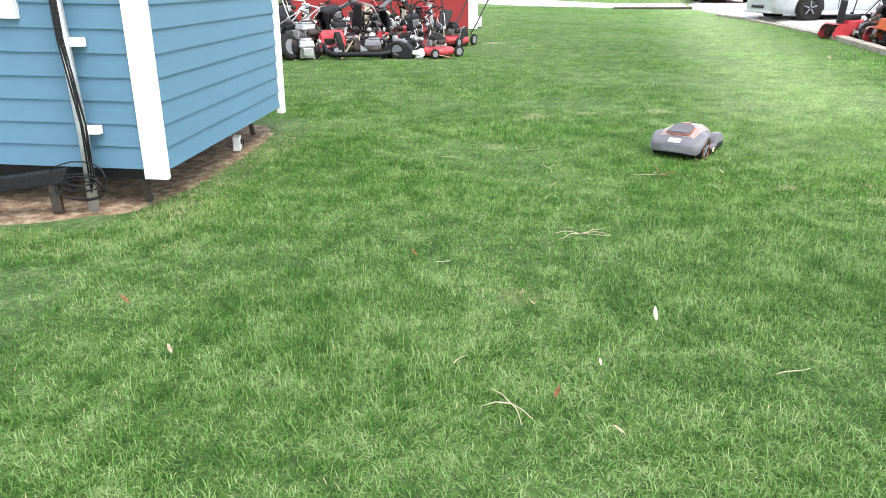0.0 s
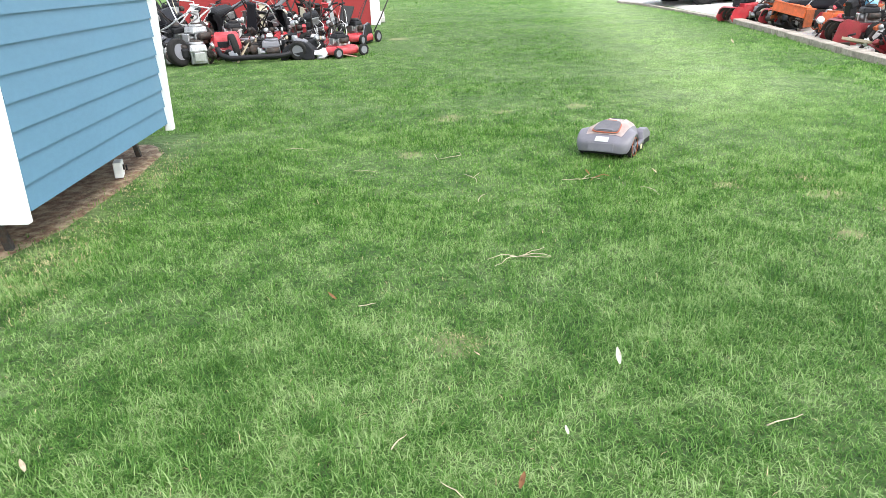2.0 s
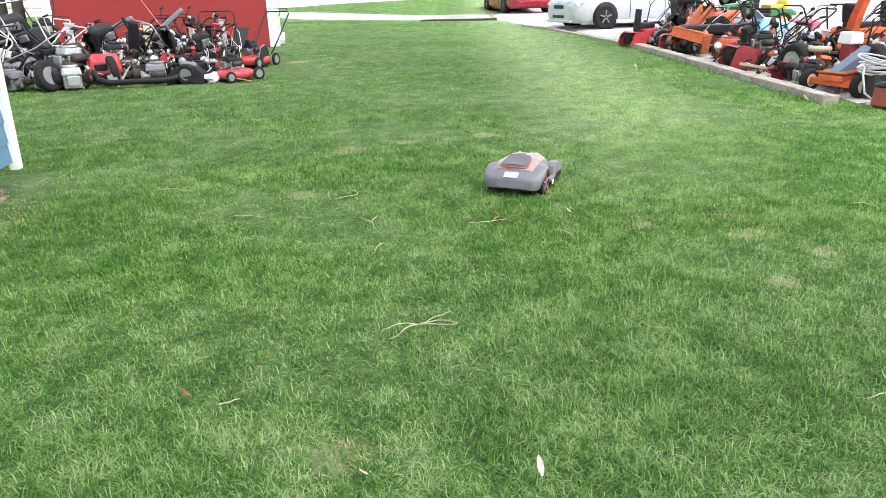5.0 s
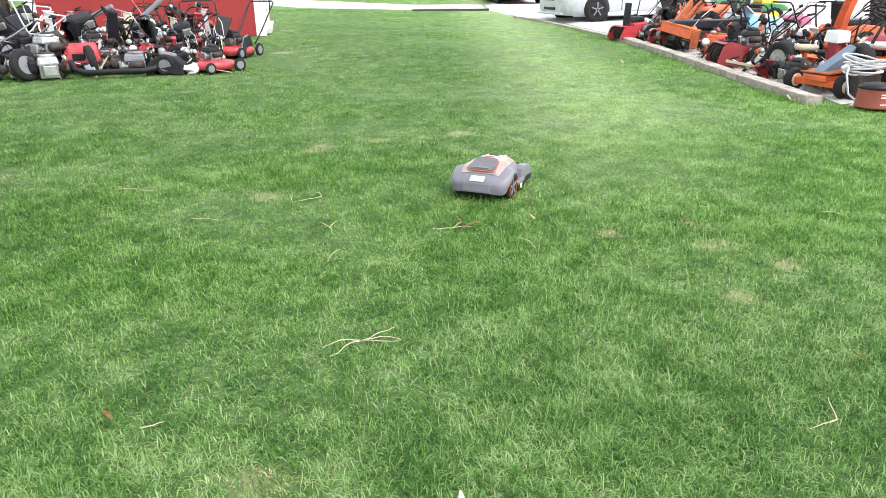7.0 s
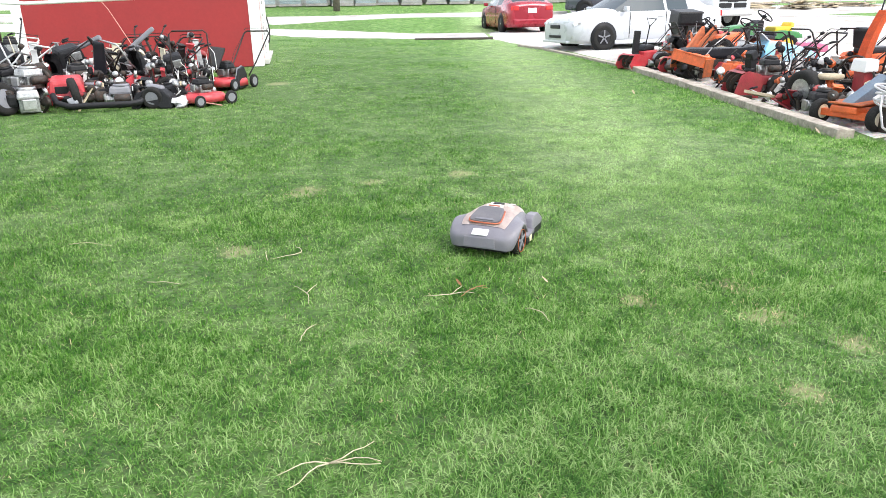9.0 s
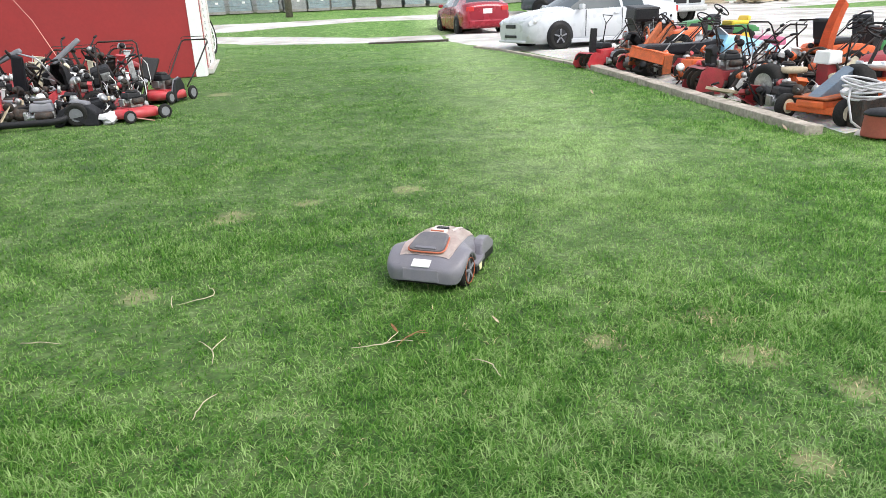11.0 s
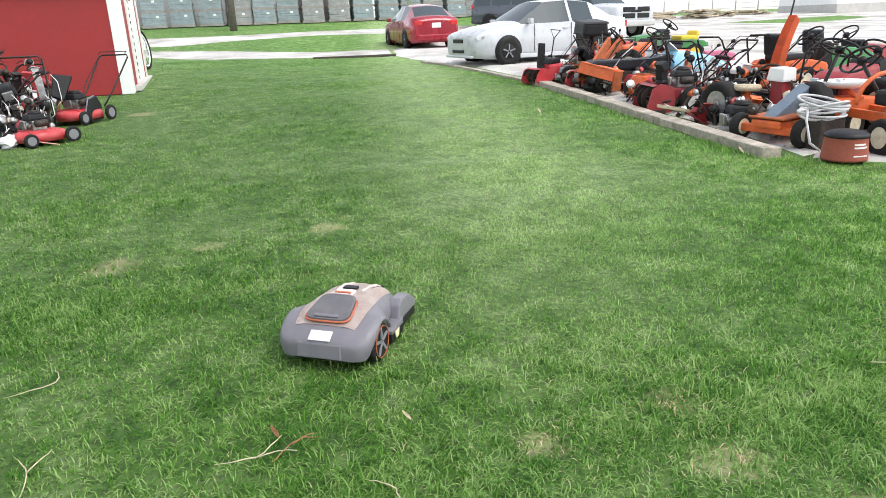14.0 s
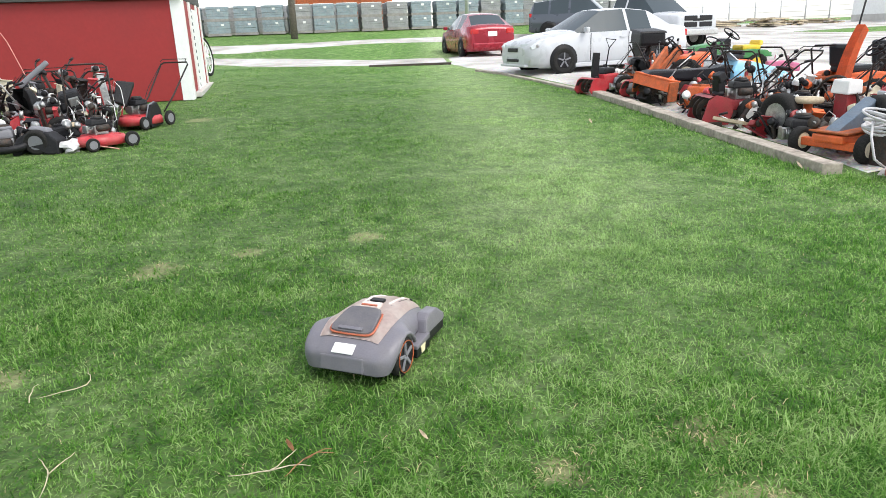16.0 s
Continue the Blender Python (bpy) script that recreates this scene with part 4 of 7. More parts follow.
    if slab:
        bar = bmesh.new()
        tube(bar, [(0, 0.1, 0.5), (0, 0.02, 0.95)], 0.014, 6)
        tube(bar, [(0, 0.02, 0.95), (-0.17, -0.02, 1.12), (0.17, -0.02, 1.14)], 0.013, 6, None, True)
        part("control_grip", bar, black, t)
    if big:
        part("dash", made(box, (0, -0.62, 0.8), (0.4, 0.08, 0.03), (40, 0, 0), 0.01), black, t)
    return t


def lawn_tractor(m, hood, fender, seatm, label, group="", rim=cream, stripe=None, front=True, wheels=0.25, decked=True, nose=0.0, back=0.36):
    """Riding mower with hood, dash, steering wheel, fender pan, seat and four wheels; +y is ahead."""
    t = thing("riding_mower", m @ Matrix.Scale(0.92, 4), label, "riding mower", group)
    part("frame", made(box, (0, 0.05, 0.27), (0.4, 1.45, 0.08), None, 0.012), iron, t)
    h = bmesh.new()
    prism(h, [(0.12, 0.33), (0.82 + nose, 0.33), (0.86 + nose, 0.42), (0.82 + nose, 0.6), (0.7 + nose, 0.67), (0.1, 0.74)], 0.48, 0.05, (0, 0, 0), 0.04)
    hd = part("hood", h, hood, t)
    part("grille", made(box, (0, 0.86 + nose, 0.45), (0.36, 0.03, 0.16), None, 0.01), black, hd)
    for s in (-1, 1):
        part("headlight", made(box, (s * 0.14, 0.85 + nose, 0.57), (0.1, 0.03, 0.06), None, 0.012), lampw, hd)
        if stripe:
            part("stripe", made(box, (s * 0.232, 0.45, 0.56), (0.012, 0.62, 0.03), None, 0.003), stripe, hd)
    part("dash", made(prism, [(0.14, 0.36), (-0.02, 0.36), (-0.02, 0.78), (0.06, 0.8), (0.14, 0.74)], 0.4, 0.02), black, t)
    steering(t, (0, 0.02, 0.7), 40, 0.19, 0.24)
    f = bmesh.new()
    box(f, (0, -0.48, 0.46), (0.92, 0.7, 0.07), None, 0.03)
    for s in (-1, 1):
        prism(f, [(-0.86, 0.4), (-0.12, 0.38), (-0.16, 0.52), (-0.4, 0.57), (-0.72, 0.54)], 0.26, 0.03, (s * 0.34, 0, 0))
    part("fender", f, fender, t)
    part("footrest", made(box, (0, -0.02, 0.33), (0.8, 0.42, 0.03), None, 0.01), fender, t)
    seat(t, (0, -0.5, 0.54), seatm, 0.46, back)
    for s in (-1, 1):
        wheel(t, "rear_wheel", (s * 0.38, -0.5, wheels), wheels, 0.2, rim, lugs=22)
        if front:
            wheel(t, "front_wheel", (s * 0.36, 0.62, wheels * 0.72), wheels * 0.72, 0.14, rim)
    if decked:
        d = bmesh.new()
        lathe(d, [(0.5, 0.08), (0.5, 0.17), (0.46, 0.2), (0, 0.21)], (0, 0.06, 0), (0, 0, 1), 24)
        for v in d.verts:
            v.co.y *= 0.68
        part("mower_deck", d, fender, t)
    part("lever", made(tube, [(0.26, -0.25, 0.5), (0.3, -0.2, 0.78)], 0.01, 6), blacktube, t)
    return t


def bare_tractor(m, paint, seatm, label, group="", rim=cream, pan=False):
    """Old open garden tractor: bare engine in a frame, fuel tank, pan seat on a leaf spring."""
    t = thing("garden_tractor", m, label, "garden tractor", group)
    fr = bmesh.new()
    for s in (-1, 1):
        box(fr, (s * 0.16, 0.1, 0.3), (0.05, 1.3, 0.09), None, 0.008)
    box(fr, (0, 0.7, 0.3), (0.4, 0.08, 0.1), None, 0.01)
    box(fr, (0, -0.4, 0.32), (0.5, 0.3, 0.2), None, 0.02)
    part("frame", fr, paint, t)
    small_engine(t, (0, 0.35, 0.34), black, 1.1)
    part("engine_guard", made(tube, arc((0, 0.1, 0.4), 0.3, 0, 180, 10, "xz"), 0.022, 8), paint, t)
    part("axle", made(box, (0, 0.62, 0.2), (0.74, 0.07, 0.07), None, 0.01), paint, t)
    for s in (-1, 1):
        wheel(t, "rear_wheel", (s * 0.4, -0.4, 0.29), 0.29, 0.17, rim, lugs=22)
        wheel(t, "front_wheel", (s * 0.4, 0.62, 0.17), 0.17, 0.11, rim)
    steering(t, (0, 0.0, 0.5), 45, 0.19, 0.42)
    if pan:
        p = bmesh.new()
        lathe(p, [(0.0, 0.0), (0.14, 0.005), (0.21, 0.035), (0.235, 0.075), (0.228, 0.078), (0.2, 0.045), (0.13, 0.017), (0.0, 0.012)], (0, -0.5, 0.5), (0, 0, 1), 26)
        for v in p.verts:
            v.co.x *= 1.12
        st = part("pan_seat", p, white, t, "white pressed-steel pan seat with drain holes")
        for k in range(9):
            a = radians(20 * k + 10)
            part("drain_hole", made(lathe, [(0.013, 0), (0.013, 0.004), (0, 0.0045)], (0.21 * math.cos(a) * 1.12, -0.5 - 0.19 * math.sin(a), 0.535), (0, -0.3, 1), 8), black, st)
        part("seat_spring", made(tube, [(0, -0.2, 0.42), (0, -0.35, 0.45), (0, -0.5, 0.5)], 0.025, 6), paint, t)
    elif seatm:
        seat(t, (0, -0.5, 0.58), seatm)
    return t


def loose_engine(m, label, shroud=black, s=1.2, group=""):
    t = thing("engine", m, label, "engine", group)
    e = small_engine(t, (0, 0, 0.02), shroud, s, "engine_block")
    part("flywheel_cover", made(lathe, [(0.02, 0), (0.11, 0.01), (0.12, 0.05), (0.05, 0.07)], (0.0, -0.16 * s, 0.14), (0, -1, 0.3), 16), iron, t)
    part("intake", made(tube, [(0.1, -0.2, 0.06), (0.2, -0.22, 0.1), (0.25, -0.1, 0.16)], 0.03, 8), black, t)
    return t


def tiller(m, paint, label, group="", powered=True):
    t = thing("tiller", m, label, "tiller", group)
    part("body", made(prism, [(-0.2, 0.3), (0.25, 0.28), (0.2, 0.5), (-0.15, 0.48)], 0.3, 0.03), paint, t)
    for i in range(4):
        bm = bmesh.new()
        x = -0.3 + 0.2 * i
        for k in range(4):
            a = radians(90 * k + 25 * i)
            tube(bm, [(x, 0.1, 0.17), (x, 0.1 + 0.12 * math.cos(a), 0.17 + 0.12 * math.sin(a)), (x + 0.04, 0.1 + 0.16 * math.cos(a + 0.4), 0.17 + 0.16 * math.sin(a + 0.4))], 0.012, 5)
        part("tine", bm, rust_orange if paint is orange else iron, t)
    part("tine_shaft", made(tube, [(-0.34, 0.1, 0.17), (0.36, 0.1, 0.17)], 0.02, 8), iron, t)
    if powered:
        small_engine(t, (0, 0, 0.46), black, 1.0)
        handlebar(t, "handle", 0.24, 0.5, -0.15, 0.4, -0.85, 0.98, blacktube, bar=False)
    else:
        part("gear_cover", made(box, (0, 0.02, 0.5), (0.2, 0.26, 0.06), (6, 0, 8), 0.015), rust_orange, t)
        part("drive_ring", made(tube, arc((0.2, 0.05, 0.26), 0.13, 0, 345, 23), 0.02, 6, None, True), paint, t)
    return t


def loose_handle(m, label, material=blacktube, w=0.5, L=1.0):
    t = thing("scrap_pipe", m, label, "scrap pipe", "loose bent pipes")
    bm = bmesh.new()
    tube(bm, [(-w / 2, 0, 0), (-w / 2, 0.02, L * 0.6), (-w / 2 + 0.01, 0.1, L - 0.04), (-w / 2 + 0.06, 0.12, L), (w / 2 - 0.06, 0.12, L), (w / 2 - 0.01, 0.1, L - 0.04), (w / 2, 0.02, L * 0.6), (w / 2, 0, 0)], 0.0125, 7)
    part("frame", bm, material, t)
    part("crossbar", made(tube, [(-w / 2, 0.02, L * 0.45), (w / 2, 0.02, L * 0.45)], 0.009, 6), material, t)
    return t


# ---- the heap by the barn ----
HEAP = "scrapped machines by the barn"


def heap(x, y, *turn):
    return on(x, y - 0.33 - 0.36 * smooth01(-0.8, -1.7, x), *turn)


push_mower(on(-0.62, 12.8, 128) @ Matrix.Scale(0.88, 4), red, black, "red push mower deck with black engine and no handle", HEAP, rim=greyp, handle=None)
push_mower(on(-0.42, 14.5, 150), red, black, "red push mower with raised black handle beside the barn", HEAP, rim=greyp, fold=12)
wing = thing("side_guard", on(-0.2, 14.42, 160) @ Matrix.Scale(0.8, 4), "black curved plastic side guard standing on the grass", "guard", HEAP)
part("plate", made(prism, [(-0.24, 0.04), (0.2, 0.02), (0.26, 0.2), (0.12, 0.42), (-0.1, 0.46), (-0.22, 0.3)], 0.05, 0.015), black, wing)
part("edge_rib", made(tube, [(0.03, 0.2, 0.03), (0.03, 0.26, 0.2), (0.03, 0.12, 0.42), (0.03, -0.1, 0.46)], 0.016, 6), greyp, wing)
bg = thing("grass_catcher", on(-0.62, 14.3, 100, 0.36, 20, 24), "black grass catcher hanging among the mowers", "bag", HEAP)
part("bag", made(prism, [(-0.08, 0.0), (0.1, 0.02), (0.13, 0.34), (-0.11, 0.38)], 0.1, 0.02), black, bg)
part("bracket", made(tube, [(0, 0, 0.02), (0.02, 0.0, -0.3), (0.0, 0.05, -0.42)], 0.015, 6), blacktube, bg)
push_mower(heap(-1.25, 15.0, 205), red, black, "red push mower with tall black handle", HEAP, rim=greyp)
push_mower(heap(-1.6, 14.7, 140), dark_red, black, "dull red push mower among scrap", HEAP, rim=greyp)
snow_blower(heap(-1.35, 14.25, 110), red, "red snow blower with black chute by the barn", HEAP, black, 0.6, True, white, blacktube, 60)
snow_blower(heap(-2.45, 14.3, 120), red, "red snow blower with long black chute in the heap", HEAP, black, 0.62, True, greyp, blacktube, 30)
snow_blower(heap(-3.3, 15.3, 140), dark_red, "dull red single-stage snow blower in the heap", HEAP, black, 0.5, False, white)
push_mower(heap(-2.7, 15.2, 130), red, greyp, "red push mower with grey engine in the heap", HEAP)
push_mower(heap(-4.0, 14.6, 120, 0.1, 10, 12), black, black, "black push mower tipped in the heap", HEAP, rim=greyp, handle=chrome)
push_mower(heap(-3.4, 14.2, 215, 0.15, -14, 8), greyp, black, "grey push mower lying askew in the heap", HEAP, handle=chrome)
push_mower(heap(-4.3, 15.6, 160, 0.2, 10, -6), black, dark_red, "black push mower on top of the heap", HEAP, handle=white)
push_mower(heap(-4.9, 14.7, 70, 0.0), greyp, black, "grey push mower with black engine in the heap", HEAP)
tiller(heap(-1.85, 15.6, 175), dark_red, "dull red tiller leaning by the barn", HEAP)
tiller(heap(-3.9, 16.0, 200, 0.15), black, "black tiller at the back of the heap", HEAP)
for x, y, rz, dz, s, lab in ((-1.75, 13.6, 100, 0, 1.2, "greasy engine with silver casting in the heap"),
                             (-2.9, 13.35, 200, 0, 1.3, "silver and black engine lying at the heap's edge"), (-3.35, 13.5, 20, 0, 1.2, "grey engine lying at the heap's edge"),
                             (-3.75, 13.45, 250, 0, 1.15, "black engine lying at the heap's edge"), (-2.2, 13.9, 40, 0, 1.2, "dull engine lying in the heap"),
                             (-3.0, 13.9, 140, 0.25, 1.2, "engine resting on other scrap"), (-4.3, 13.7, 60, 0, 1.2, "black engine beside the shed side of the heap"),
                             (-1.2, 14.0, 300, 0, 1.1, "rusty engine behind a red deck")):
    loose_engine(heap(x, y, rz, dz), lab, (black, greyp, alu)[int(rz) % 3], s, HEAP)
# long black bumper lying along the heap's edge
bp = thing("bumper", heap(-1.95, 13.2, 4), "long black plastic bumper lying on the grass", "bumper", HEAP)
bm = bmesh.new()
tube(bm, [(-0.62, 0.16, 0.24), (-0.56, 0.05, 0.14), (-0.4, 0, 0.09), (0.36, 0, 0.09), (0.5, 0.03, 0.11), (0.56, 0.12, 0.18)], 0.042, 10)
part("bar", bm, black, bp)
for x, y, rx, rz, r, mt in ((-2.35, 13.5, 12, 20, 0.22, greyp), (-3.95, 13.3, -70, 40, 0.2, black), (-1.3, 13.15, 5, 80, 0.15, greyp), (-3.15, 13.2, 20, -30, 0.22, greyp)):
    w = thing("tyre", heap(x, y, rz, 0.0, 0, 0), "worn black tyre leaning on the heap", "tyre", "loose tyres")
    wheel(w, "casing", (0, 0, r), r, 0.11, mt, (1, 0, math.sin(radians(rx)) * 0.6), 0)
hd = thing("engine_hood", heap(-2.55, 13.95, 12, 0.12), "red plastic engine hood lying in the heap", "hood", HEAP)
part("shell", made(prism, [(-0.3, 0), (0.35, 0), (0.3, 0.2), (0.0, 0.32), (-0.28, 0.26)], 0.5, 0.05, (0, 0, 0), 0.06), red, hd)
part("vent", made(box, (0, -0.28, 0.13), (0.3, 0.04, 0.1), None, 0.01), black, hd)
bk = thing("seat_back", heap(-2.15, 14.3, -20, 0.35), "tall black vinyl seat back standing in the heap", "seat", HEAP)
part("cushion", made(box, (0, 0, 0.22), (0.2, 0.07, 0.62), (12, 14, 0), 0.03, 0.8), vinyl, bk)
part("foot", made(box, (0, 0.0, -0.18), (0.12, 0.12, 0.42), None, 0.01), iron, bk)
for x, y, rz, rx, ry, dz, mt, L in ((-4.6, 14.2, 20, 30, 50, 0.3, white, 0.8), (-4.1, 14.9, -35, 30, -50, 0.35, chrome, 0.8), (-3.6, 14.8, 60, 60, 10, 0.3, white, 0.8), (-3.2, 14.5, -60, 55, 20, 0.3, blacktube, 0.8),
                                     (-2.8, 14.9, 10, 40, 55, 0.3, blacktube, 0.8), (-1.1, 15.2, -50, 48, 20, 0.2, blacktube, 0.8), (-0.9, 14.9, -60, 50, 20, 0.2, blacktube, 0.85), (-3.9, 13.9, 80, 70, 12, 0.3, chrome, 1.0),
                                     (-2.0, 15.0, -50, 50, 30, 0.3, blacktube, 0.8), (-1.7, 14.6, -40, 52, 10, 0.3, chrome, 0.75)):
    loose_handle(heap(x, y, rz, dz, rx, ry), "bent tubular mower handle sticking out of the heap" if mt is not white else "pale tubular handle sticking out of the heap", mt, 0.46, L)
loose_handle(on(-0.85, 13.55, 6, 0.0, 3, 0), "upright tubular mower handle standing in the heap", blacktube, 0.56, 0.98)
# tall black things at the shed side of the heap
for x, y, rz, z, sx, sy, sz, mt, lab in ((-4.3, 14.9, 25, 0.78, 0.75, 0.5, 0.3, black, "black plastic cover lying on top of the heap"), (-3.85, 14.6, -30, 0.62, 0.5, 0.4, 0.26, vinyl, "black vinyl seat lying on the heap"), (-4.75, 14.4, 60, 0.6, 0.6, 0.4, 0.3, black, "black tub lying on the heap"),
                                        (-2.75, 14.55, 35, 0.62, 0.42, 0.36, 0.3, black, "black plastic box tilted on the heap"), (-3.2, 14.1, 15, 0.42, 0.55, 0.3, 0.2, iron, "dark steel housing on the heap"), (-1.75, 14.2, -25, 0.5, 0.34, 0.3, 0.3, black, "black engine housing raised on scrap"), (-1.15, 14.15, 10, 0.5, 0.32, 0.3, 0.28, black, "black engine housing raised on scrap")):
    c = thing("raised_cover", on(x, y - 0.3, rz), lab, "scrap", HEAP)
    part("shell", made(box, (0, 0, z), (sx, sy, sz), (14, -12, 0), 0.05, 0.8), mt, c)
    part("support", made(box, (0, 0, z / 2), (sx * 0.35, sy * 0.35, z), (0, 0, 20), 0.02), iron, c)
    part("vent", made(box, (0.05, -sy * 0.46, z), (sx * 0.4, 0.04, sz * 0.4), (14, -12, 0), 0.01), alu, c)
    part("rim", made(box, (0, 0, z - sz * 0.42), (sx * 1.05, sy * 1.05, 0.03), (14, -12, 0), 0.008), greyp if mt is black else mt, c)
for x, y, rz, sx, sy, sz, mt, lab in ((-3.0, 15.3, 25, 0.6, 0.4, 0.3, white, "white plastic cover on the heap"), (-3.3, 14.6, -10, 0.5, 0.35, 0.25, wood, "wooden crate in the heap"), (-3.75, 15.2, 30, 0.4, 0.4, 0.4, greyp, "grey plastic bin in the heap"),
                                      (-4.7, 15.2, 10, 0.7, 0.5, 0.55, black, "black plastic tub at the back of the heap"), (-4.5, 13.9, -20, 0.6, 0.4, 0.35, greyp, "grey metal housing at the shed side of the heap")):
    c = thing("scrap_cover", heap(x, y, rz), lab, "scrap", HEAP)
    part("shell", made(box, (0, 0, sz / 2 + 0.2), (sx, sy, sz), (8, -6, 0), 0.04, 0.85), mt, c)
    part("support", made(box, (0, 0, 0.1), (sx * 0.6, sy * 0.6, 0.25), None, 0.02), iron, c)
    part("lip", made(box, (0, 0, 0.22), (sx * 1.06, sy * 1.06, 0.03), (8, -6, 0), 0.008), mt, c)
rnd = random.Random(21)
for k in range(34):
    x = rnd.uniform(-4.9, -0.9)
    y = 13.45 + 2.0 * rnd.random() ** 1.3
    lift = max(0.0, (y - 13.6) * 0.22)
    pick = k % 5
    mt = rnd.choice((black, greyp, alu, iron, dark_red, red, chrome, white))
    if pick in (0, 1):
        loose_engine(heap(x, y, rnd.uniform(0, 360), lift * 0.5, rnd.uniform(-25, 25), rnd.uniform(-25, 25)), "small scrapped engine with cast fins in the heap", rnd.choice((black, greyp, alu, dark_red)), rnd.uniform(0.8, 1.1), HEAP)
    elif pick == 2:
        c = thing("mower_deck", heap(x, y, rnd.uniform(0, 360), 0.02 + lift, rnd.uniform(-35, 35), rnd.uniform(-20, 20)), "loose stamped mower deck in the heap", "mower deck", HEAP)
        part("shell", made(lathe, [(0.27, 0.0), (0.27, 0.09), (0.24, 0.12), (0.1, 0.13), (0.1, 0.1), (0.23, 0.09), (0.255, 0.0)], (0, 0, 0), (0, 0, 1), 20), rnd.choice((red, dark_red, greyp, black)), c)
        part("stand", made(box, (0, 0, -0.06 - lift / 2), (0.12, 0.12, 0.2 + lift), None, 0.01), iron, c)
    elif pick == 3:
        c = thing("bent_tube", heap(x, y, rnd.uniform(-70, 70), 0.02), "bent steel tube sticking out of the heap", "tube", HEAP)
        h = rnd.uniform(0.5, 0.85)
        part("tube", made(tube, [(0, 0, 0), (0.1, 0.05, h * 0.5), (0.35, 0.2, h), (0.45, 0.22, h + 0.01)], 0.013, 6), rnd.choice((blacktube, chrome, white)), c)
        part("grip", made(tube, [(0.35, 0.2, h), (0.47, 0.225, h + 0.012)], 0.02, 7), black, c)
    else:
        c = thing("engine_shroud", heap(x, y, rnd.uniform(0, 360), 0.0), "plastic engine shroud lying in the heap", "engine shroud", HEAP)
        h = 0.2 + lift
        part("shell", made(box, (0, 0, h), (rnd.uniform(0.25, 0.45), rnd.uniform(0.2, 0.35), 0.16), (rnd.uniform(-25, 25), rnd.uniform(-25, 25), 0), 0.04, 0.8), mt, c)
        part("stand", made(box, (0, 0, h / 2), (0.15, 0.15, h), None, 0.01), iron, c)
        part("slot", made(box, (0.05, 0, h + 0.075), (0.12, 0.1, 0.03), None, 0.006), black, c)
for k in range(70):
    x = rnd.uniform(-5.0, -0.7)
    y = 13.3 + 1.9 * rnd.random() ** 1.5
    h = rnd.uniform(0.12, 0.3) + (y - 13.3) * 0.22
    mt = rnd.choice((alu, chrome, white, black, red, alu, iron, board, greyp))
    c = thing("scrap_bracket", heap(x, y, rnd.uniform(0, 360)), "bent metal bracket and pulley leaning in the heap", "scrap", HEAP)
    ln = rnd.uniform(0.1, 0.4)
    part("bar", made(box, (ln / 2, 0, h / 2), (math.hypot(ln, h), rnd.uniform(0.02, 0.07), 0.015), (0, -math.degrees(math.atan2(h, ln)), 0), 0.003), mt, c)
    part("pulley", made(lathe, [(0.02, -0.02), (0.06, -0.018), (0.045, 0), (0.06, 0.018), (0.02, 0.02)], (ln * 0.95, 0, h * 0.95), (rnd.uniform(-1, 1), 1, rnd.uniform(-0.5, 0.5)), 12), rnd.choice((alu, black, white, iron)), c)
# torn-off mower fender at the front, with a crumpled white net and a stick beside it
fd = thing("mower_fender", on(-1.3, 12.7, 78) @ Matrix.Scale(0.8, 4), "black plastic mower fender with a wheel arch at the heap's edge", "fender", HEAP)
part("shell", made(prism, [(-0.36, 0.0), (-0.34, 0.2), (-0.2, 0.32), (0.02, 0.36), (0.24, 0.27), (0.35, 0.1), (0.35, 0.0), (0.22, 0.0), (0.16, 0.11), (0.04, 0.15), (-0.08, 0.11), (-0.14, 0.0)], 0.36, 0.025, (0, 0, 0), 0.05), black, fd)
part("cap", made(box, (0.02, -0.05, 0.37), (0.2, 0.3, 0.06), (10, 4, 0), 0.025, 0.8), greyp, fd)
part("wheel", made(lathe, [(0.03, -0.03), (0.1, -0.03), (0.12, 0), (0.1, 0.03), (0.03, 0.03)], (0.1, 0.04, 0.11), (1, 0, 0), 16), rubber, fd)
nt = bmesh.new()
bmesh.ops.create_icosphere(nt, subdivisions=3, radius=0.1, matrix=Matrix.Translation((0, 0, 0.09)))
for v in nt.verts:
    v.co += Vector((noise.noise(v.co * 13), noise.noise(v.co * 13 + Vector((5, 0, 0))), noise.noise(v.co * 13 + Vector((0, 7, 0))))) * 0.075
    v.co.z = max(v.co.z * 0.8, -0.01)
net = part("crumpled_net", nt, hosemat)
net.matrix_world = on(-0.93, 12.62, 0)
tagged(net, "crumpled white plastic net lying by the fender", "net", HEAP)
stk = thing("thin_stick", on(-0.78, 12.62, 0), "thin salmon-coloured stick lying on the grass", "stick", HEAP)
part("rod", made(tube, [(-0.1, 0.1, 0.16), (0.15, -0.08, 0.07), (0.42, -0.2, 0.03)], 0.008, 5), wiremat, stk)
for x, y, rz, h, ln, tilt in ((-1.72, 14.1, 12, 0.86, 0.5, 38), (-2.55, 14.3, -8, 0.8, 0.46, 24)):
    sl = thing("handle_pad", on(x, y, rz), "dark grey padded bar standing up out of the heap", "bar", HEAP)
    part("pad", made(box, (0.1, 0, h), (ln, 0.1, 0.07), (0, -tilt, 0), 0.025), greyp, sl)
    part("post", made(tube, [(-0.2, 0, 0.0), (-0.12, 0, h * 0.5), (0.0, 0, h)], 0.016, 6), blacktube, sl)

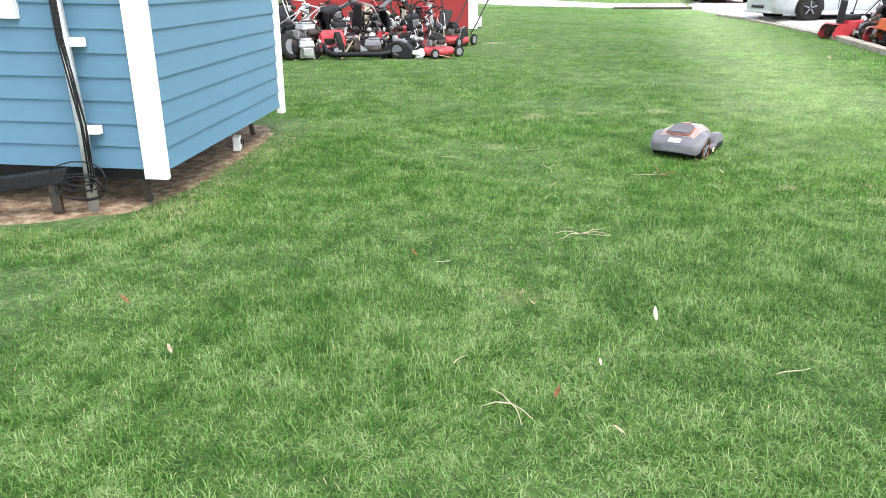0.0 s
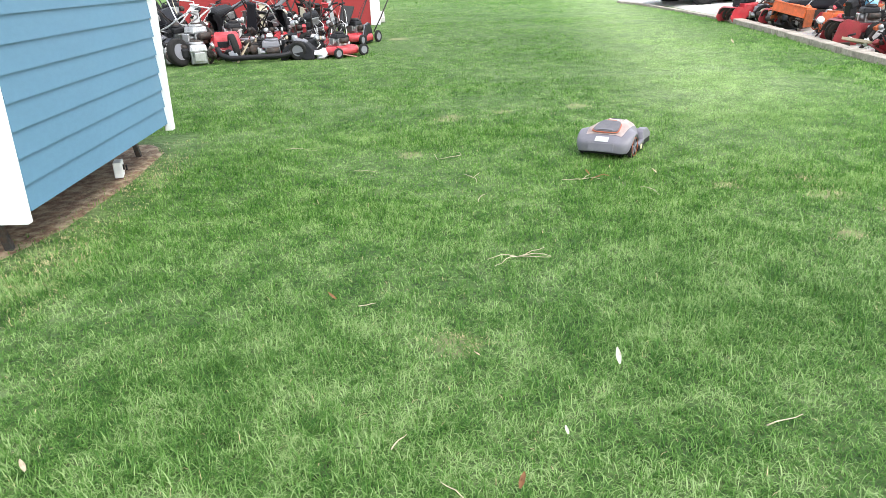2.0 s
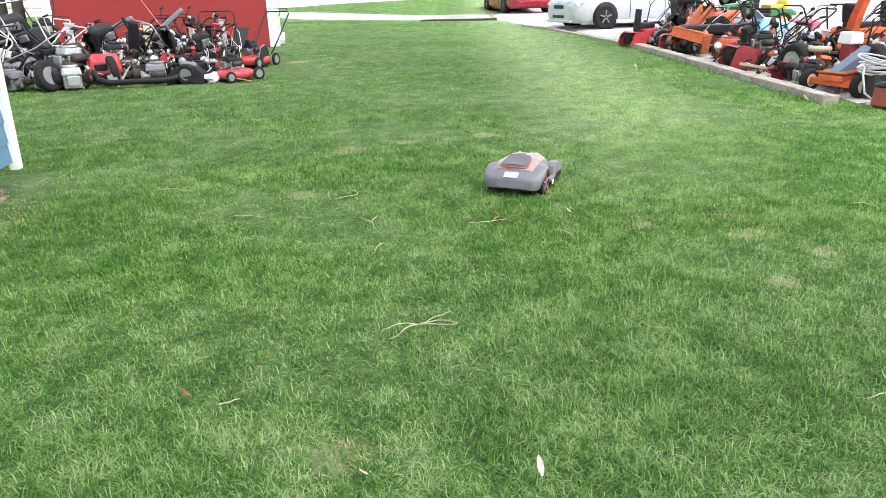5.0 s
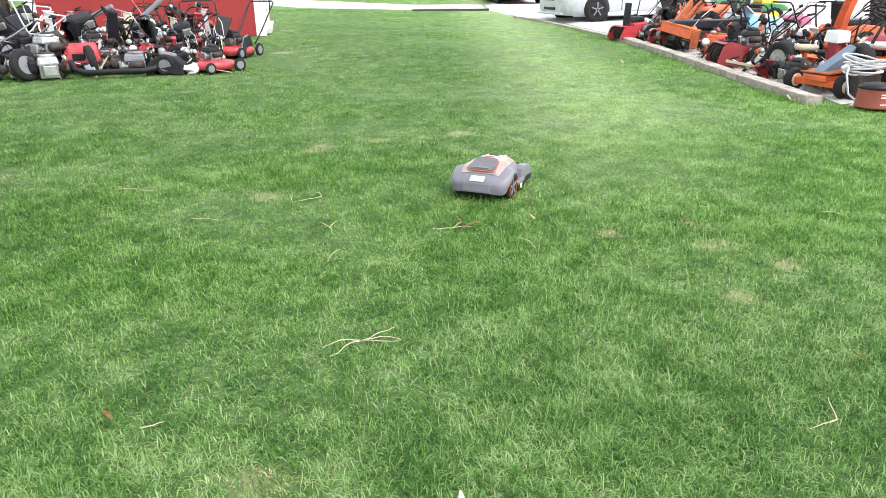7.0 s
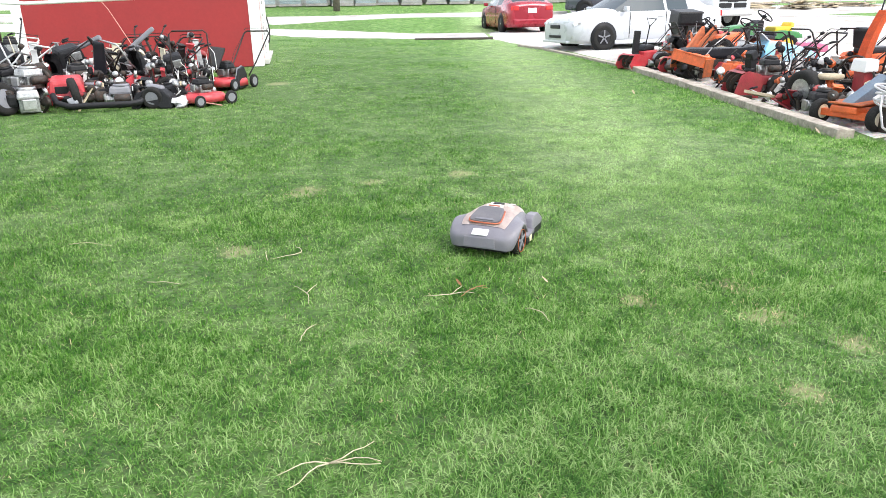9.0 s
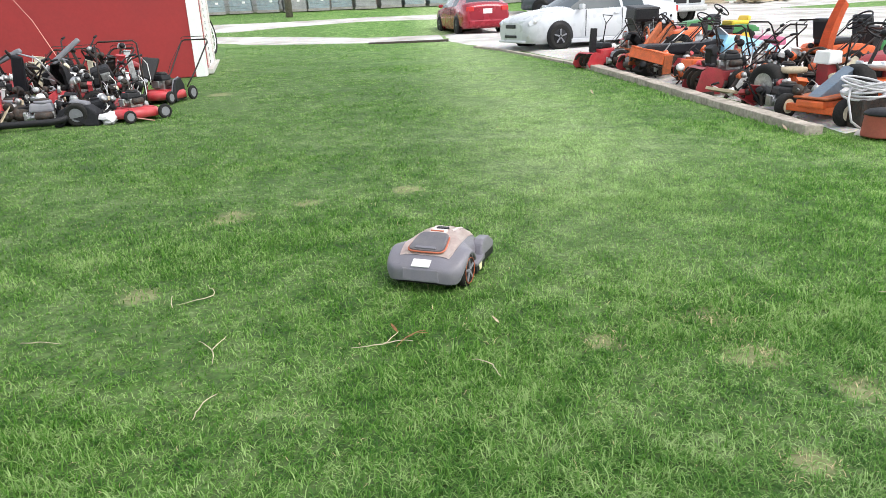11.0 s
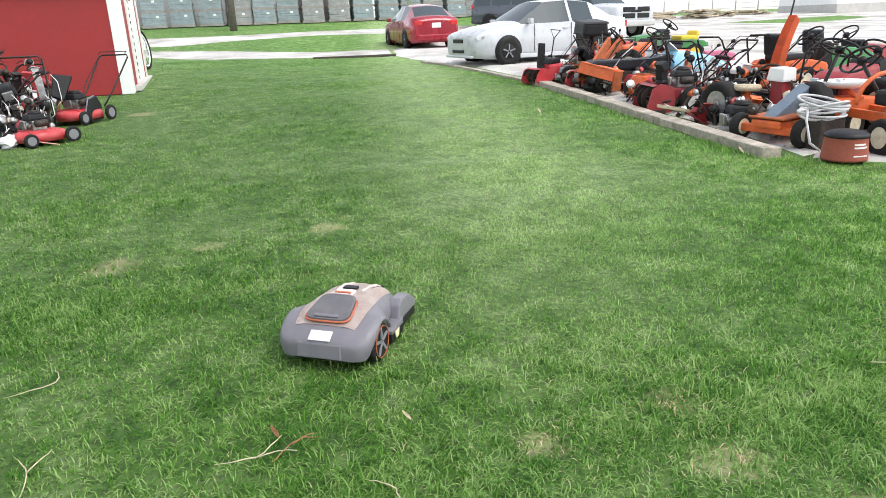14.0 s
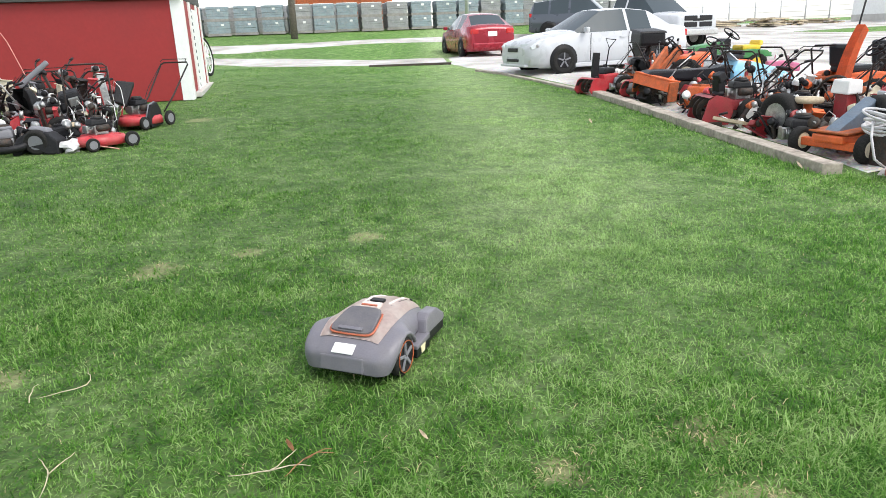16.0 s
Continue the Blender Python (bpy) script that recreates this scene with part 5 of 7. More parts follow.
def small_scrap(r, k, x, y, h, mt, heapname, group):
    """Straps, levers, torn sheet, cast brackets and cables, each leaning up from the ground."""
    lean = r.uniform(-0.3, 0.3)
    base = on(x, y, r.uniform(-70, 70))
    if k % 4 == 0:
        c = thing("bent_lever", base, "bent control lever with a black grip " + heapname, "lever", group)
        part("rod", made(tube, [(0, 0, 0), (lean * 0.4, 0.02, h * 0.55), (lean, 0.06, h), (lean + 0.1, 0.06, h + 0.03)], 0.009, 5), mt, c)
        part("grip", made(tube, [(lean, 0.06, h), (lean + 0.1, 0.06, h + 0.03)], 0.016, 6), black, c)
    elif k % 4 == 1:
        c = thing("torn_sheet", base, "piece of torn bent sheet metal " + heapname, "sheet metal", group)
        w = r.uniform(0.06, 0.2)
        part("strip", made(prism, [(0, 0), (0.014, 0), (lean * 0.5 + 0.02, h * 0.5), (lean + 0.02, h), (lean, h), (lean * 0.5, h * 0.52)], w, 0.0, (0, 0, 0), w * 0.15), mt, c)
        part("flange", made(box, (0, lean + 0.02, h), (w * 0.8, 0.09, 0.012), (r.uniform(-30, 30), 8, 0), 0.003), mt, c)
    elif k % 4 == 2:
        c = thing("cast_bracket", base, "small cast bracket with a boss on scrap " + heapname, "bracket", group)
        part("post", made(box, (lean * 0.5, 0, h * 0.5), (0.035, 0.045, math.hypot(h, lean)), (0, math.degrees(math.atan2(lean, h)), 0), 0.006), iron, c)
        part("casting", made(box, (lean, 0, h), (0.13, 0.1, 0.07), (r.uniform(-40, 40), r.uniform(-40, 40), 0), 0.018, 0.7), mt, c)
        part("boss", made(lathe, [(0.04, 0), (0.04, 0.04), (0.02, 0.05), (0, 0.05)], (lean, -0.04, h), (r.uniform(-1, 1), -1, 0.4), 10), r.choice((alu, black, iron)), c)
    else:
        c = thing("looped_cable", base, "loop of control cable hanging " + heapname, "cable", group)
        part("strand", made(tube, [(0, 0, 0), (0.05, 0.02, h * 0.7), (0.12, 0.02, h), (0.2, 0, h * 0.85), (0.22, -0.03, h * 0.5), (0.12, -0.04, h * 0.35), (lean, 0, h * 0.75)], 0.006, 5), r.choice((black, black, chrome, white)), c)


fine_rnd = random.Random(77)
for k in range(270):
    x = fine_rnd.uniform(-4.9, -0.75)
    u = fine_rnd.random() ** 1.2
    small_scrap(fine_rnd, k, x, 12.72 + 0.1 * (-x) + 1.9 * u, 0.1 + 0.62 * u + fine_rnd.uniform(-0.05, 0.22), fine_rnd.choice((alu, alu, chrome, white, cream, black, black, blacktube, iron, greyp, red, dark_red, board)), "in the heap", HEAP)
gw = thing("guy_wire", pose(0, 0, 0), "thin salmon cord hanging from the barn eave", "cord")
part("strand", made(tube, [(-1.75, 14.5, 0.75), (-2.5, 16.2, 1.5), (-3.3, 17.8, 2.12)], 0.006, 5), wiremat, gw)
cb = thing("overhead_cable", pose(0, 0, 0), "white cable sagging out from the shed", "cable")
part("strand", made(tube, [(-1.95, 4.55, 1.72), (-1.3, 4.58, 1.565), (-0.6, 4.6, 1.49), (-0.1, 4.6, 1.468), (0.4, 4.6, 1.485), (1.2, 4.6, 1.58), (2.5, 4.6, 1.95), (6, 4.6, 3.2), (14, 4.6, 6.5)], 0.006, 6), white, cb)
sw = thing("wagon_wheel", on(-0.1, 24.6, -14, 0.0, 0, -6), "tall black-tyred wheel with white spokes leaning behind the barn", "wheel")
part("tyre", made(tube, arc((0, 0, 0.53), 0.5, 0, 345, 23), 0.045, 8, None, True), rubber, sw)
part("rim", made(tube, arc((0, 0, 0.53), 0.45, 0, 345, 23), 0.02, 6, None, True), white, sw)
part("hub", made(lathe, [(0.03, -0.08), (0.07, -0.06), (0.07, 0.06), (0.03, 0.08)], (0, 0, 0.53), (1, 0, 0), 12), white, sw)
for k in range(12):
    part("spoke", made(tube, [(0, 0.06 * math.cos(k * math.pi / 6), 0.53 + 0.06 * math.sin(k * math.pi / 6)), (0, 0.45 * math.cos(k * math.pi / 6), 0.53 + 0.45 * math.sin(k * math.pi / 6))], 0.012, 5), white, sw)


# ---- the machines behind the timber edging ----
YARD = "old machines in the yard"
# single-stage blower with a black chute at the far end
snow_blower(on(7.5, 15.15, 100), red, "red single-stage snow blower with upright black chute", YARD, black, 0.55, False, greyp, blacktube, 0, slab=True)
snow_blower(on(7.95, 14.3, 100), red, "red snow blower with bent black handles", YARD, black, 0.55, False, white)
push_mower(on(7.75, 13.75, 85), red, black, "red push mower with black engine behind the edging", YARD)
lawn_tractor(on(9.0, 15.6, -95), red, red, vinyl, "red riding mower with black bagger", YARD)
hp = thing("grass_bagger", on(8.5, 15.6, -100, -0.05), "black plastic grass bagger with a duct", "bagger", YARD)
part("hopper", made(box, (0, 0, 0.98), (0.62, 0.5, 0.26), (0, 5, 0), 0.06, 0.94), black, hp)
part("hopper_lid", made(box, (0, 0, 1.1), (0.64, 0.52, 0.04), (0, 5, 0), 0.02, 0.9), black, hp)
part("duct", made(tube, [(-0.3, 0.1, 1.05), (-0.5, 0.16, 1.0), (-0.75, 0.2, 0.75), (-0.8, 0.22, 0.5)], 0.085, 10), black, hp)
part("stand", made(tube, [(0.1, 0, 0.04), (0.1, 0, 0.84)], 0.03, 8), iron, hp)
ob = thing("thrower_box", on(7.28, 13.35, 12, 0.06, 8, 0) @ Matrix.Scale(0.88, 4), "long orange steel box of a snow thrower", "thrower housing", YARD)
part("front_plate", made(box, (0, 0, 0.34), (0.04, 0.9, 0.18), (0, 12, 0), 0.01), orange, ob)
part("top_plate", made(box, (0.12, 0, 0.43), (0.26, 0.9, 0.025), (0, 8, 0), 0.006), orange, ob)
for y in (-0.46, 0.46):
    part("end_plate", made(box, (0.1, y, 0.25), (0.2, 0.03, 0.34), None, 0.008), rust_orange, ob)
bm = bmesh.new()
auger(bm, (0, 0, 0), 0.82, 0.14)
bmesh.ops.rotate(bm, verts=bm.verts, matrix=Matrix.Rotation(radians(90), 3, "Z"))
bmesh.ops.translate(bm, verts=bm.verts, vec=(0.1, 0, 0.16))
part("auger", bm, iron, ob)
tiller(on(7.45, 12.2, 100) @ Matrix.Scale(0.78, 4), orange, "rusty orange tiller with tines by the edging", YARD, False)
bare_tractor(on(8.35, 14.95, 70), rust_orange, None, "rusty orange garden tractor with bare engine and no seat", YARD)
for x, y, rz, tilt, ln in ((8.0, 14.4, 40, 24, 1.1), (8.3, 14.55, 28, 30, 0.95)):
    bd = thing("rusty_plate", on(x, y, rz, 0.42), "long rusty brown steel plate leaning on machines", "steel plate", YARD)
    part("plate", made(box, (0, 0, 0.1), (ln, 0.05, 0.16), (0, -tilt, 0), 0.006), rust_orange, bd)
    part("prop", made(tube, [(0, 0, 0.1), (0.02, 0.05, -0.42)], 0.018, 6), rust_orange, bd)
lawn_tractor(on(9.35, 14.9, 100), orange, orange, vinyl, "orange hooded riding tractor among handles", YARD, back=0.1)


def snowmobile(m):
    t = thing("snowmobile", m, "old snowmobile with long black seat and sky-blue cowl", "snowmobile", YARD)
    part("seat", made(prism, [(-1.25, 0.42), (0.25, 0.4), (0.4, 0.62), (0.2, 0.66), (-0.2, 0.6), (-1.2, 0.62), (-1.3, 0.54)], 0.42, 0.05), vinyl, t, "long black vinyl seat")
    part("tunnel", made(box, (0, -0.45, 0.3), (0.36, 1.6, 0.2), None, 0.03), iron, t)
    c = part("cowl", made(prism, [(0.2, 0.3), (1.2, 0.3), (1.35, 0.38), (1.1, 0.56), (0.6, 0.7), (0.32, 0.74), (0.2, 0.55)], 0.76, 0.06, (0, 0, 0), 0.16), bluecover, t, "sky-blue cowl")
    part("windshield", made(prism, [(0.32, 0.73), (0.36, 0.72), (0.18, 0.92), (0.15, 0.92)], 0.4, 0.006, (0, 0, 0), 0.08), lampw, c)
    bm = bmesh.new()
    tube(bm, [(-0.36, 0.05, 0.98), (-0.2, 0.16, 0.96), (0.2, 0.16, 0.96), (0.36, 0.05, 0.98)], 0.014, 7)
    tube(bm, [(0, 0.3, 0.6), (0, 0.16, 0.96)], 0.016, 7)
    part("handlebar", bm, blacktube, t)
    for s in (-1, 1):
        part("ski", made(prism, [(0.55, 0.03), (1.5, 0.03), (1.68, 0.16), (1.64, 0.17), (1.48, 0.07), (0.55, 0.06)], 0.12, 0.006, (s * 0.4, 0, 0)), chrome, t)
        part("ski_leg", made(tube, [(s * 0.4, 1.0, 0.06), (s * 0.3, 0.95, 0.35)], 0.02, 7), iron, t)
        part("running_board", made(box, (s * 0.33, -0.4, 0.2), (0.16, 1.5, 0.02), None, 0.006), alu, t)
    part("track", made(prism, [(-1.3, 0.1), (-1.2, 0.01), (0.3, 0.01), (0.42, 0.12), (0.3, 0.22), (-1.2, 0.22)], 0.38, 0.02), rubber, t)
    return t


snowmobile(on(8.5, 13.5, -94, 0.0) @ Matrix.Diagonal((0.95, 0.95, 0.84, 1)))
snow_blower(on(7.36, 11.2, 78), dark_red, "dull red snow blower with boxy black chute and large tyres", YARD, black, 0.6, True, white, blacktube, 20, black, True)
bw = thing("tractor_tyre", on(7.12, 10.15, 22), "big black lugged tyre with a silver rim", "tyre", YARD)
wheel(bw, "casing", (0, 0, 0.25), 0.25, 0.2, alu, (1, -0.25, 0.05), 0)
pk = thing("plank", on(6.86, 10.62, 20, 0.13), "pale plank lying on the timber edging", "plank")
part("board", made(box, (0, 0, 0), (0.26, 0.42, 0.04), (4, 14, 0), 0.005), board, pk)
loose_engine(on(7.0, 9.65, 70, 0.02), "black engine with grey casting beside the edging", black, 1.1, YARD)
loose_engine(on(7.1, 9.25, 200, 0.02), "dark greasy engine with pulleys beside the edging", greyp, 0.95, YARD)
push_mower(on(7.7, 11.75, 80), red, dark_red, "red push mower with long black handles", YARD, handle=blacktube)
push_mower(on(7.75, 10.55, 70), red, black, "red push mower with long angled handle", YARD, handle=blacktube)
push_mower(on(8.5, 11.5, 75), green, black, "green push mower with black seat pad beside it", YARD)
tc = thing("tall_chute", on(8.45, 10.75, 10), "tall bright orange curved snow chute", "chute", YARD)
bm = bmesh.new()
prev = None
for i in range(9):
    k = i / 8
    p = Vector((0.26 * k * k, 0, 0.35 + 0.8 * k))
    a = 0.7 * k
    w = 0.068 - 0.015 * k
    cur = [bm.verts.new(p + Vector((math.cos(a) * x, y, -math.sin(a) * x))) for x, y in ((w, w), (-w, w), (-w, -w), (w, -w))]
    if prev:
        for j in range(3):
            bm.faces.new((prev[j], prev[j + 1], cur[j + 1], cur[j]))
    prev = cur
bmesh.ops.solidify(bm, geom=list(bm.faces), thickness=0.012)
part("chute", bm, orange, tc)
part("collar", made(lathe, [(0.16, 0.3), (0.16, 0.36), (0.12, 0.38)], (0, 0, 0), (0, 0, 1), 16), orange, tc)
part("leg", made(box, (0, 0, 0.16), (0.16, 0.16, 0.32), None, 0.01), rust_orange, tc)
lawn_tractor(on(9.45, 11.1, -98, 0.08), green, orange, vinyl, "orange and green riding mower with black seat", YARD, cream, back=0.32)
lawn_tractor(on(10.45, 11.45, -95, 0.05), dark_red, red, vinyl, "red riding mower with black high-backed seat", YARD)
lawn_tractor(on(8.55, 9.45, 100), dark_red, dark_red, vinyl, "dark red tractor with a white hood stripe", YARD, white, white, True, 0.3)
bare_tractor(on(7.6, 8.5, 170), orange, vinyl, "orange garden tractor with white pan seat", YARD, cream, True)
ec = thing("engine_cover", on(7.6, 9.75, 10), "white box-shaped engine cover on a red engine", "engine cover", YARD)
part("cover", made(box, (0, 0, 0.58), (0.24, 0.22, 0.15), (3, 0, 0), 0.02, 0.9), white, ec)
part("block", made(box, (0, 0, 0.27), (0.16, 0.16, 0.5), None, 0.02), dark_red, ec)
iw = thing("iron_wheel", on(7.65, 9.95, 0), "large thin spoked iron wheel", "wheel", YARD)
bm = bmesh.new()
tube(bm, arc((0, 0, 0.34), 0.33, 0, 345, 23, "yz"), 0.016, 6, None, True)
for k in range(8):
    tube(bm, [(0, 0, 0.34), (0, 0.33 * math.cos(k * math.pi / 4), 0.34 + 0.33 * math.sin(k * math.pi / 4))], 0.008, 5)
part("rim", bm, iron, iw)
cs = thing("stool", on(7.3, 9.95, 0), "round wooden stool top on a red stand", "stool", YARD)
part("top", made(lathe, [(0.15, 0.4), (0.16, 0.43), (0.15, 0.46), (0, 0.465)], (0, 0, 0), (0, 0, 1), 20), board, cs)
part("stand", made(tube, [(0, 0, 0), (0, 0, 0.41)], 0.05, 8), orange, cs)


def low_rider(m):
    """Small old rider: orange chassis on four small wheels with a wedge of blue-grey cowl."""
    t = thing("mini_rider", m, "small orange rider with blue-grey wedge cowl and cream wheels", "riding mower", YARD)
    part("chassis", made(box, (0, 0, 0.2), (0.34, 0.9, 0.08), None, 0.02), orange, t)
    part("front_axle", made(box, (0, 0.36, 0.14), (0.66, 0.08, 0.08), None, 0.012), orange, t)
    part("hood_plate", made(box, (0, 0.2, 0.275), (0.42, 0.5, 0.02), (-3, 0, 0), 0.008), rust_orange, t)
    part("cowl", made(prism, [(0.42, 0.26), (0.36, 0.3), (-0.12, 0.56), (-0.2, 0.55), (-0.24, 0.26)], 0.15, 0.015), bluegrey, t, "blue-grey wedge cowl")
    for s in (-1, 1):
        wheel(t, "front_wheel", (s * 0.36, 0.36, 0.14), 0.14, 0.1, cream)
        wheel(t, "rear_wheel", (s * 0.36, -0.4, 0.16), 0.16, 0.12, cream)
    steering(t, (0, -0.4, 0.5), 30, 0.2, 0.45)
    return t


low_rider(on(7.1, 9.0, 100))


def hose_coil(m):
    t = thing("hose", m, "coil of pale grey hose on a grey box", "hose")
    rnd = random.Random(4)
    for k in range(7):
        r = 0.2 + 0.02 * rnd.random()
        cx, cy, tilt = 0.05 * rnd.random(), 0.05 * rnd.random(), 0.08 * rnd.random()
        part("loop", made(tube, [(cx + r * math.cos(a * 0.314), cy + r * math.sin(a * 0.314), 0.34 + 0.018 * k + tilt * math.sin(a * 0.314 + k)) for a in range(20)], 0.012, 6, None, True), hosemat, t)
    part("loose_end", made(tube, [(-0.2, 0, 0.42), (-0.28, -0.08, 0.3), (-0.27, -0.14, 0.1), (-0.2, -0.22, 0.02)], 0.012, 6), hosemat, t)
    part("box", made(box, (0, 0, 0.15), (0.3, 0.26, 0.3), None, 0.02), iron, t)


hose_coil(on(6.95, 8.5, 0))
dr = thing("drum_vacuum", on(6.68, 7.97, 0, 0.03), "brick-red tin drum with black lid and unreadable white lettering", "drum")
part("drum", made(lathe, [(0.19, 0.0), (0.19, 0.02), (0.175, 0.19), (0.18, 0.2), (0, 0.2)], (0, 0, 0), (0, 0, 1), 28), brickpaint, dr)
part("lid", made(lathe, [(0.185, 0.2), (0.185, 0.22), (0.15, 0.245), (0.07, 0.26), (0, 0.26)], (0, 0, 0), (0, 0, 1), 28), black, dr)
for z, ln in ((0.15, 5), (0.122, 6), (0.05, 6)):
    for k in range(ln):
        a = radians(-112 + k * 7)
        part("lettering", made(box, ((0.193 - 0.09 * z) * math.cos(a), (0.193 - 0.09 * z) * math.sin(a), z), (0.02, 0.006, 0.014 if z > 0.1 else 0.01), (0, 0, math.degrees(a) + 90)), white, dr, "white bar of lettering")
pump = thing("pump", on(7.2, 7.85, 30, 0.03), "olive green cast pump lying on the concrete", "pump")
part("casing", made(lathe, [(0.03, -0.12), (0.1, -0.1), (0.11, 0.05), (0.07, 0.1), (0.06, 0.3)], (0, 0, 0.12), (1, 0.3, 0.2), 16), olive, pump)
part("nozzle", made(tube, [(-0.1, -0.03, 0.1), (-0.2, -0.1, 0.08), (-0.24, -0.12, 0.04)], 0.045, 10), alu, pump)
part("foot", made(box, (0, 0, 0.03), (0.24, 0.16, 0.06), None, 0.01), olive, pump)
lawn_tractor(on(10.45, 16.0, 84, 0.1), green, green, yellow, "green riding tractor with low yellow seat", YARD, yellow, back=0.12)
ty = thing("toy_car", on(10.7, 14.6, -120, 0.0) @ Matrix.Scale(0.62, 4), "faded pink and white ride-on toy car", "toy")
part("body", made(prism, [(-0.45, 0.2), (0.45, 0.2), (0.45, 0.42), (0.1, 0.5), (-0.45, 0.5)], 0.5, 0.05, (0, 0, 0.25)), pink, ty)
part("roll_bar", made(tube, arc((0, -0.2, 0.7), 0.22, 0, 180, 10, "xz"), 0.02, 7), white, ty)
part("windscreen", made(box, (0, 0.15, 0.83), (0.42, 0.03, 0.2), (25, 0, 0), 0.01), white, ty)
for x in (-0.25, 0.25):
    for y in (-0.3, 0.3):
        wheel(ty, "wheel", (x, y, 0.14), 0.14, 0.1, white)
part("stand", made(box, (0, 0, 0.24), (0.3, 0.5, 0.44), None, 0.02), wood, ty)
for x, y, rz, L in ((8.2, 12.1, -60, 1.1), (8.9, 12.1, -80, 1.15), (9.2, 11.6, -60, 1.2), (8.3, 9.9, -40, 1.1), (9.0, 13.4, -100, 1.1), (8.4, 14.9, -100, 1.15)):
    loose_handle(on(x, y, rz, 0.1, 42, 0), "black tubular pipe frame of an old mower", blacktube, 0.46, L * 0.82)
an = thing("lever_rod", on(8.9, 11.2, 0), "thin black upright rod", "rod", YARD)
part("rod", made(tube, [(0, 0, 0), (0.08, 0, 0.9), (0.2, 0, 1.55)], 0.012, 6), black, an)

for k in range(40):
    y = rnd.uniform(9.3, 15.8)
    x = np.interp(y, [8.25, 10.5, 12.95, 15.5], [6.85, 7.0, 7.35, 7.6]) + rnd.uniform(0.0, 1.3)
    if k % 3 == 0:
        c = thing("control_rod", on(x, y, rnd.uniform(-60, 60)), "thin bent control rod among the machines", "rod", YARD)
        h = rnd.uniform(0.55, 0.95)
        part("rod", made(tube, [(0, 0, 0), (0.1, 0, h * 0.6), (0.42, 0.05, h)], 0.01, 6), rnd.choice((blacktube, chrome)), c)
        part("knob", made(lathe, [(0.005, -0.03), (0.022, -0.02), (0.022, 0.02), (0.005, 0.03)], (0.42, 0.05, h), (1, 0, 0.4), 8), black, c)
    elif k % 3 == 1:
        loose_engine(on(x, y, rnd.uniform(0, 360), 0.02), "scrapped engine standing between machines", rnd.choice((black, greyp, dark_red)), rnd.uniform(0.95, 1.2), YARD)
    else:
        c = thing("loose_wheel", on(x, y, rnd.uniform(0, 180)), "small loose wheel with pale rim between machines", "wheel", YARD)
        wheel(c, "tyre", (0, 0, 0.15), 0.15, 0.1, rnd.choice((white, cream, chrome)))
for k in range(80):
    y = rnd.uniform(8.9, 16.0)
    x = np.interp(y, [8.25, 10.5, 12.95, 15.5], [6.8, 6.95, 7.3, 7.55]) + 1.7 * rnd.random() ** 1.3
    h = rnd.uniform(0.12, 0.35) + max(0, x - 7.2) * 0.18
    mt = rnd.choice((alu, chrome, white, black, red, orange, iron, rust_orange, dark_red, blacktube))
    c = thing("scrap_bracket", on(x, y, rnd.uniform(0, 360)), "bent metal bracket and pulley leaning between machines", "scrap", YARD)
    ln = rnd.uniform(0.1, 0.4)
    part("bar", made(box, (ln / 2, 0, h / 2), (math.hypot(ln, h), rnd.uniform(0.02, 0.07), 0.015), (0, -math.degrees(math.atan2(h, ln)), 0), 0.003), mt, c)
    part("pulley", made(lathe, [(0.02, -0.02), (0.06, -0.018), (0.045, 0), (0.06, 0.018), (0.02, 0.02)], (ln * 0.95, 0, h * 0.95), (rnd.uniform(-1, 1), 1, rnd.uniform(-0.5, 0.5)), 12), rnd.choice((alu, black, white, iron, orange)), c)

# red, orange and silver odds and ends low between the machines
for k in range(26):
    y = rnd.uniform(9.0, 15.6)
    x = np.interp(y, [8.25, 10.5, 12.95, 15.5], [7.2, 7.4, 7.75, 8.0]) + rnd.uniform(0.1, 1.6)
    mt = (red, orange, rust_orange, dark_red)[k % 4]
    c = thing("machine_part", on(x, y, rnd.uniform(0, 360), 0.0, rnd.uniform(-8, 8), 0), "painted steel housing with a pulley standing between machines", "machine part", YARD)
    h = rnd.uniform(0.2, 0.36)
    part("housing", made(prism, [(-0.14, 0.02), (0.16, 0.02), (0.18, h * 0.6), (0.1, h), (-0.14, h * 0.9)], rnd.uniform(0.1, 0.3), 0.02), mt, c)
    part("pulley", made(lathe, [(0.02, -0.02), (0.08, -0.018), (0.06, 0), (0.08, 0.018), (0.02, 0.02)], (0.17, 0.03, h * 0.6), (1, 0.1, 0.1), 14), rnd.choice((alu, chrome, iron)), c)
    part("lever", made(tube, [(0.05, 0, h * 0.5), (0.1, -0.1, h + 0.12), (0.12, -0.2, h + 0.2)], 0.009, 6), rnd.choice((chrome, blacktube)), c)
    part("cap", made(lathe, [(0.06, 0), (0.06, 0.05), (0.04, 0.07), (0, 0.075)], (-0.02, 0, h * 0.93), (0, 0.1, 1), 14), rnd.choice((black, alu, white)), c)


# bright and rusty bits between the machines
for k in range(150):
    y = fine_rnd.uniform(8.9, 15.6)
    u = fine_rnd.random()
    x = np.interp(y, [8.25, 10.5, 12.95, 15.5], [6.75, 6.85, 7.25, 7.5]) + 0.1 + 1.6 * u
    small_scrap(fine_rnd, k, x, y, 0.1 + 0.3 * u + fine_rnd.uniform(0, 0.2), fine_rnd.choice((alu, alu, chrome, white, cream, black, rust_orange, orange, dark_red, red, blacktube)), "between the machines", YARD)


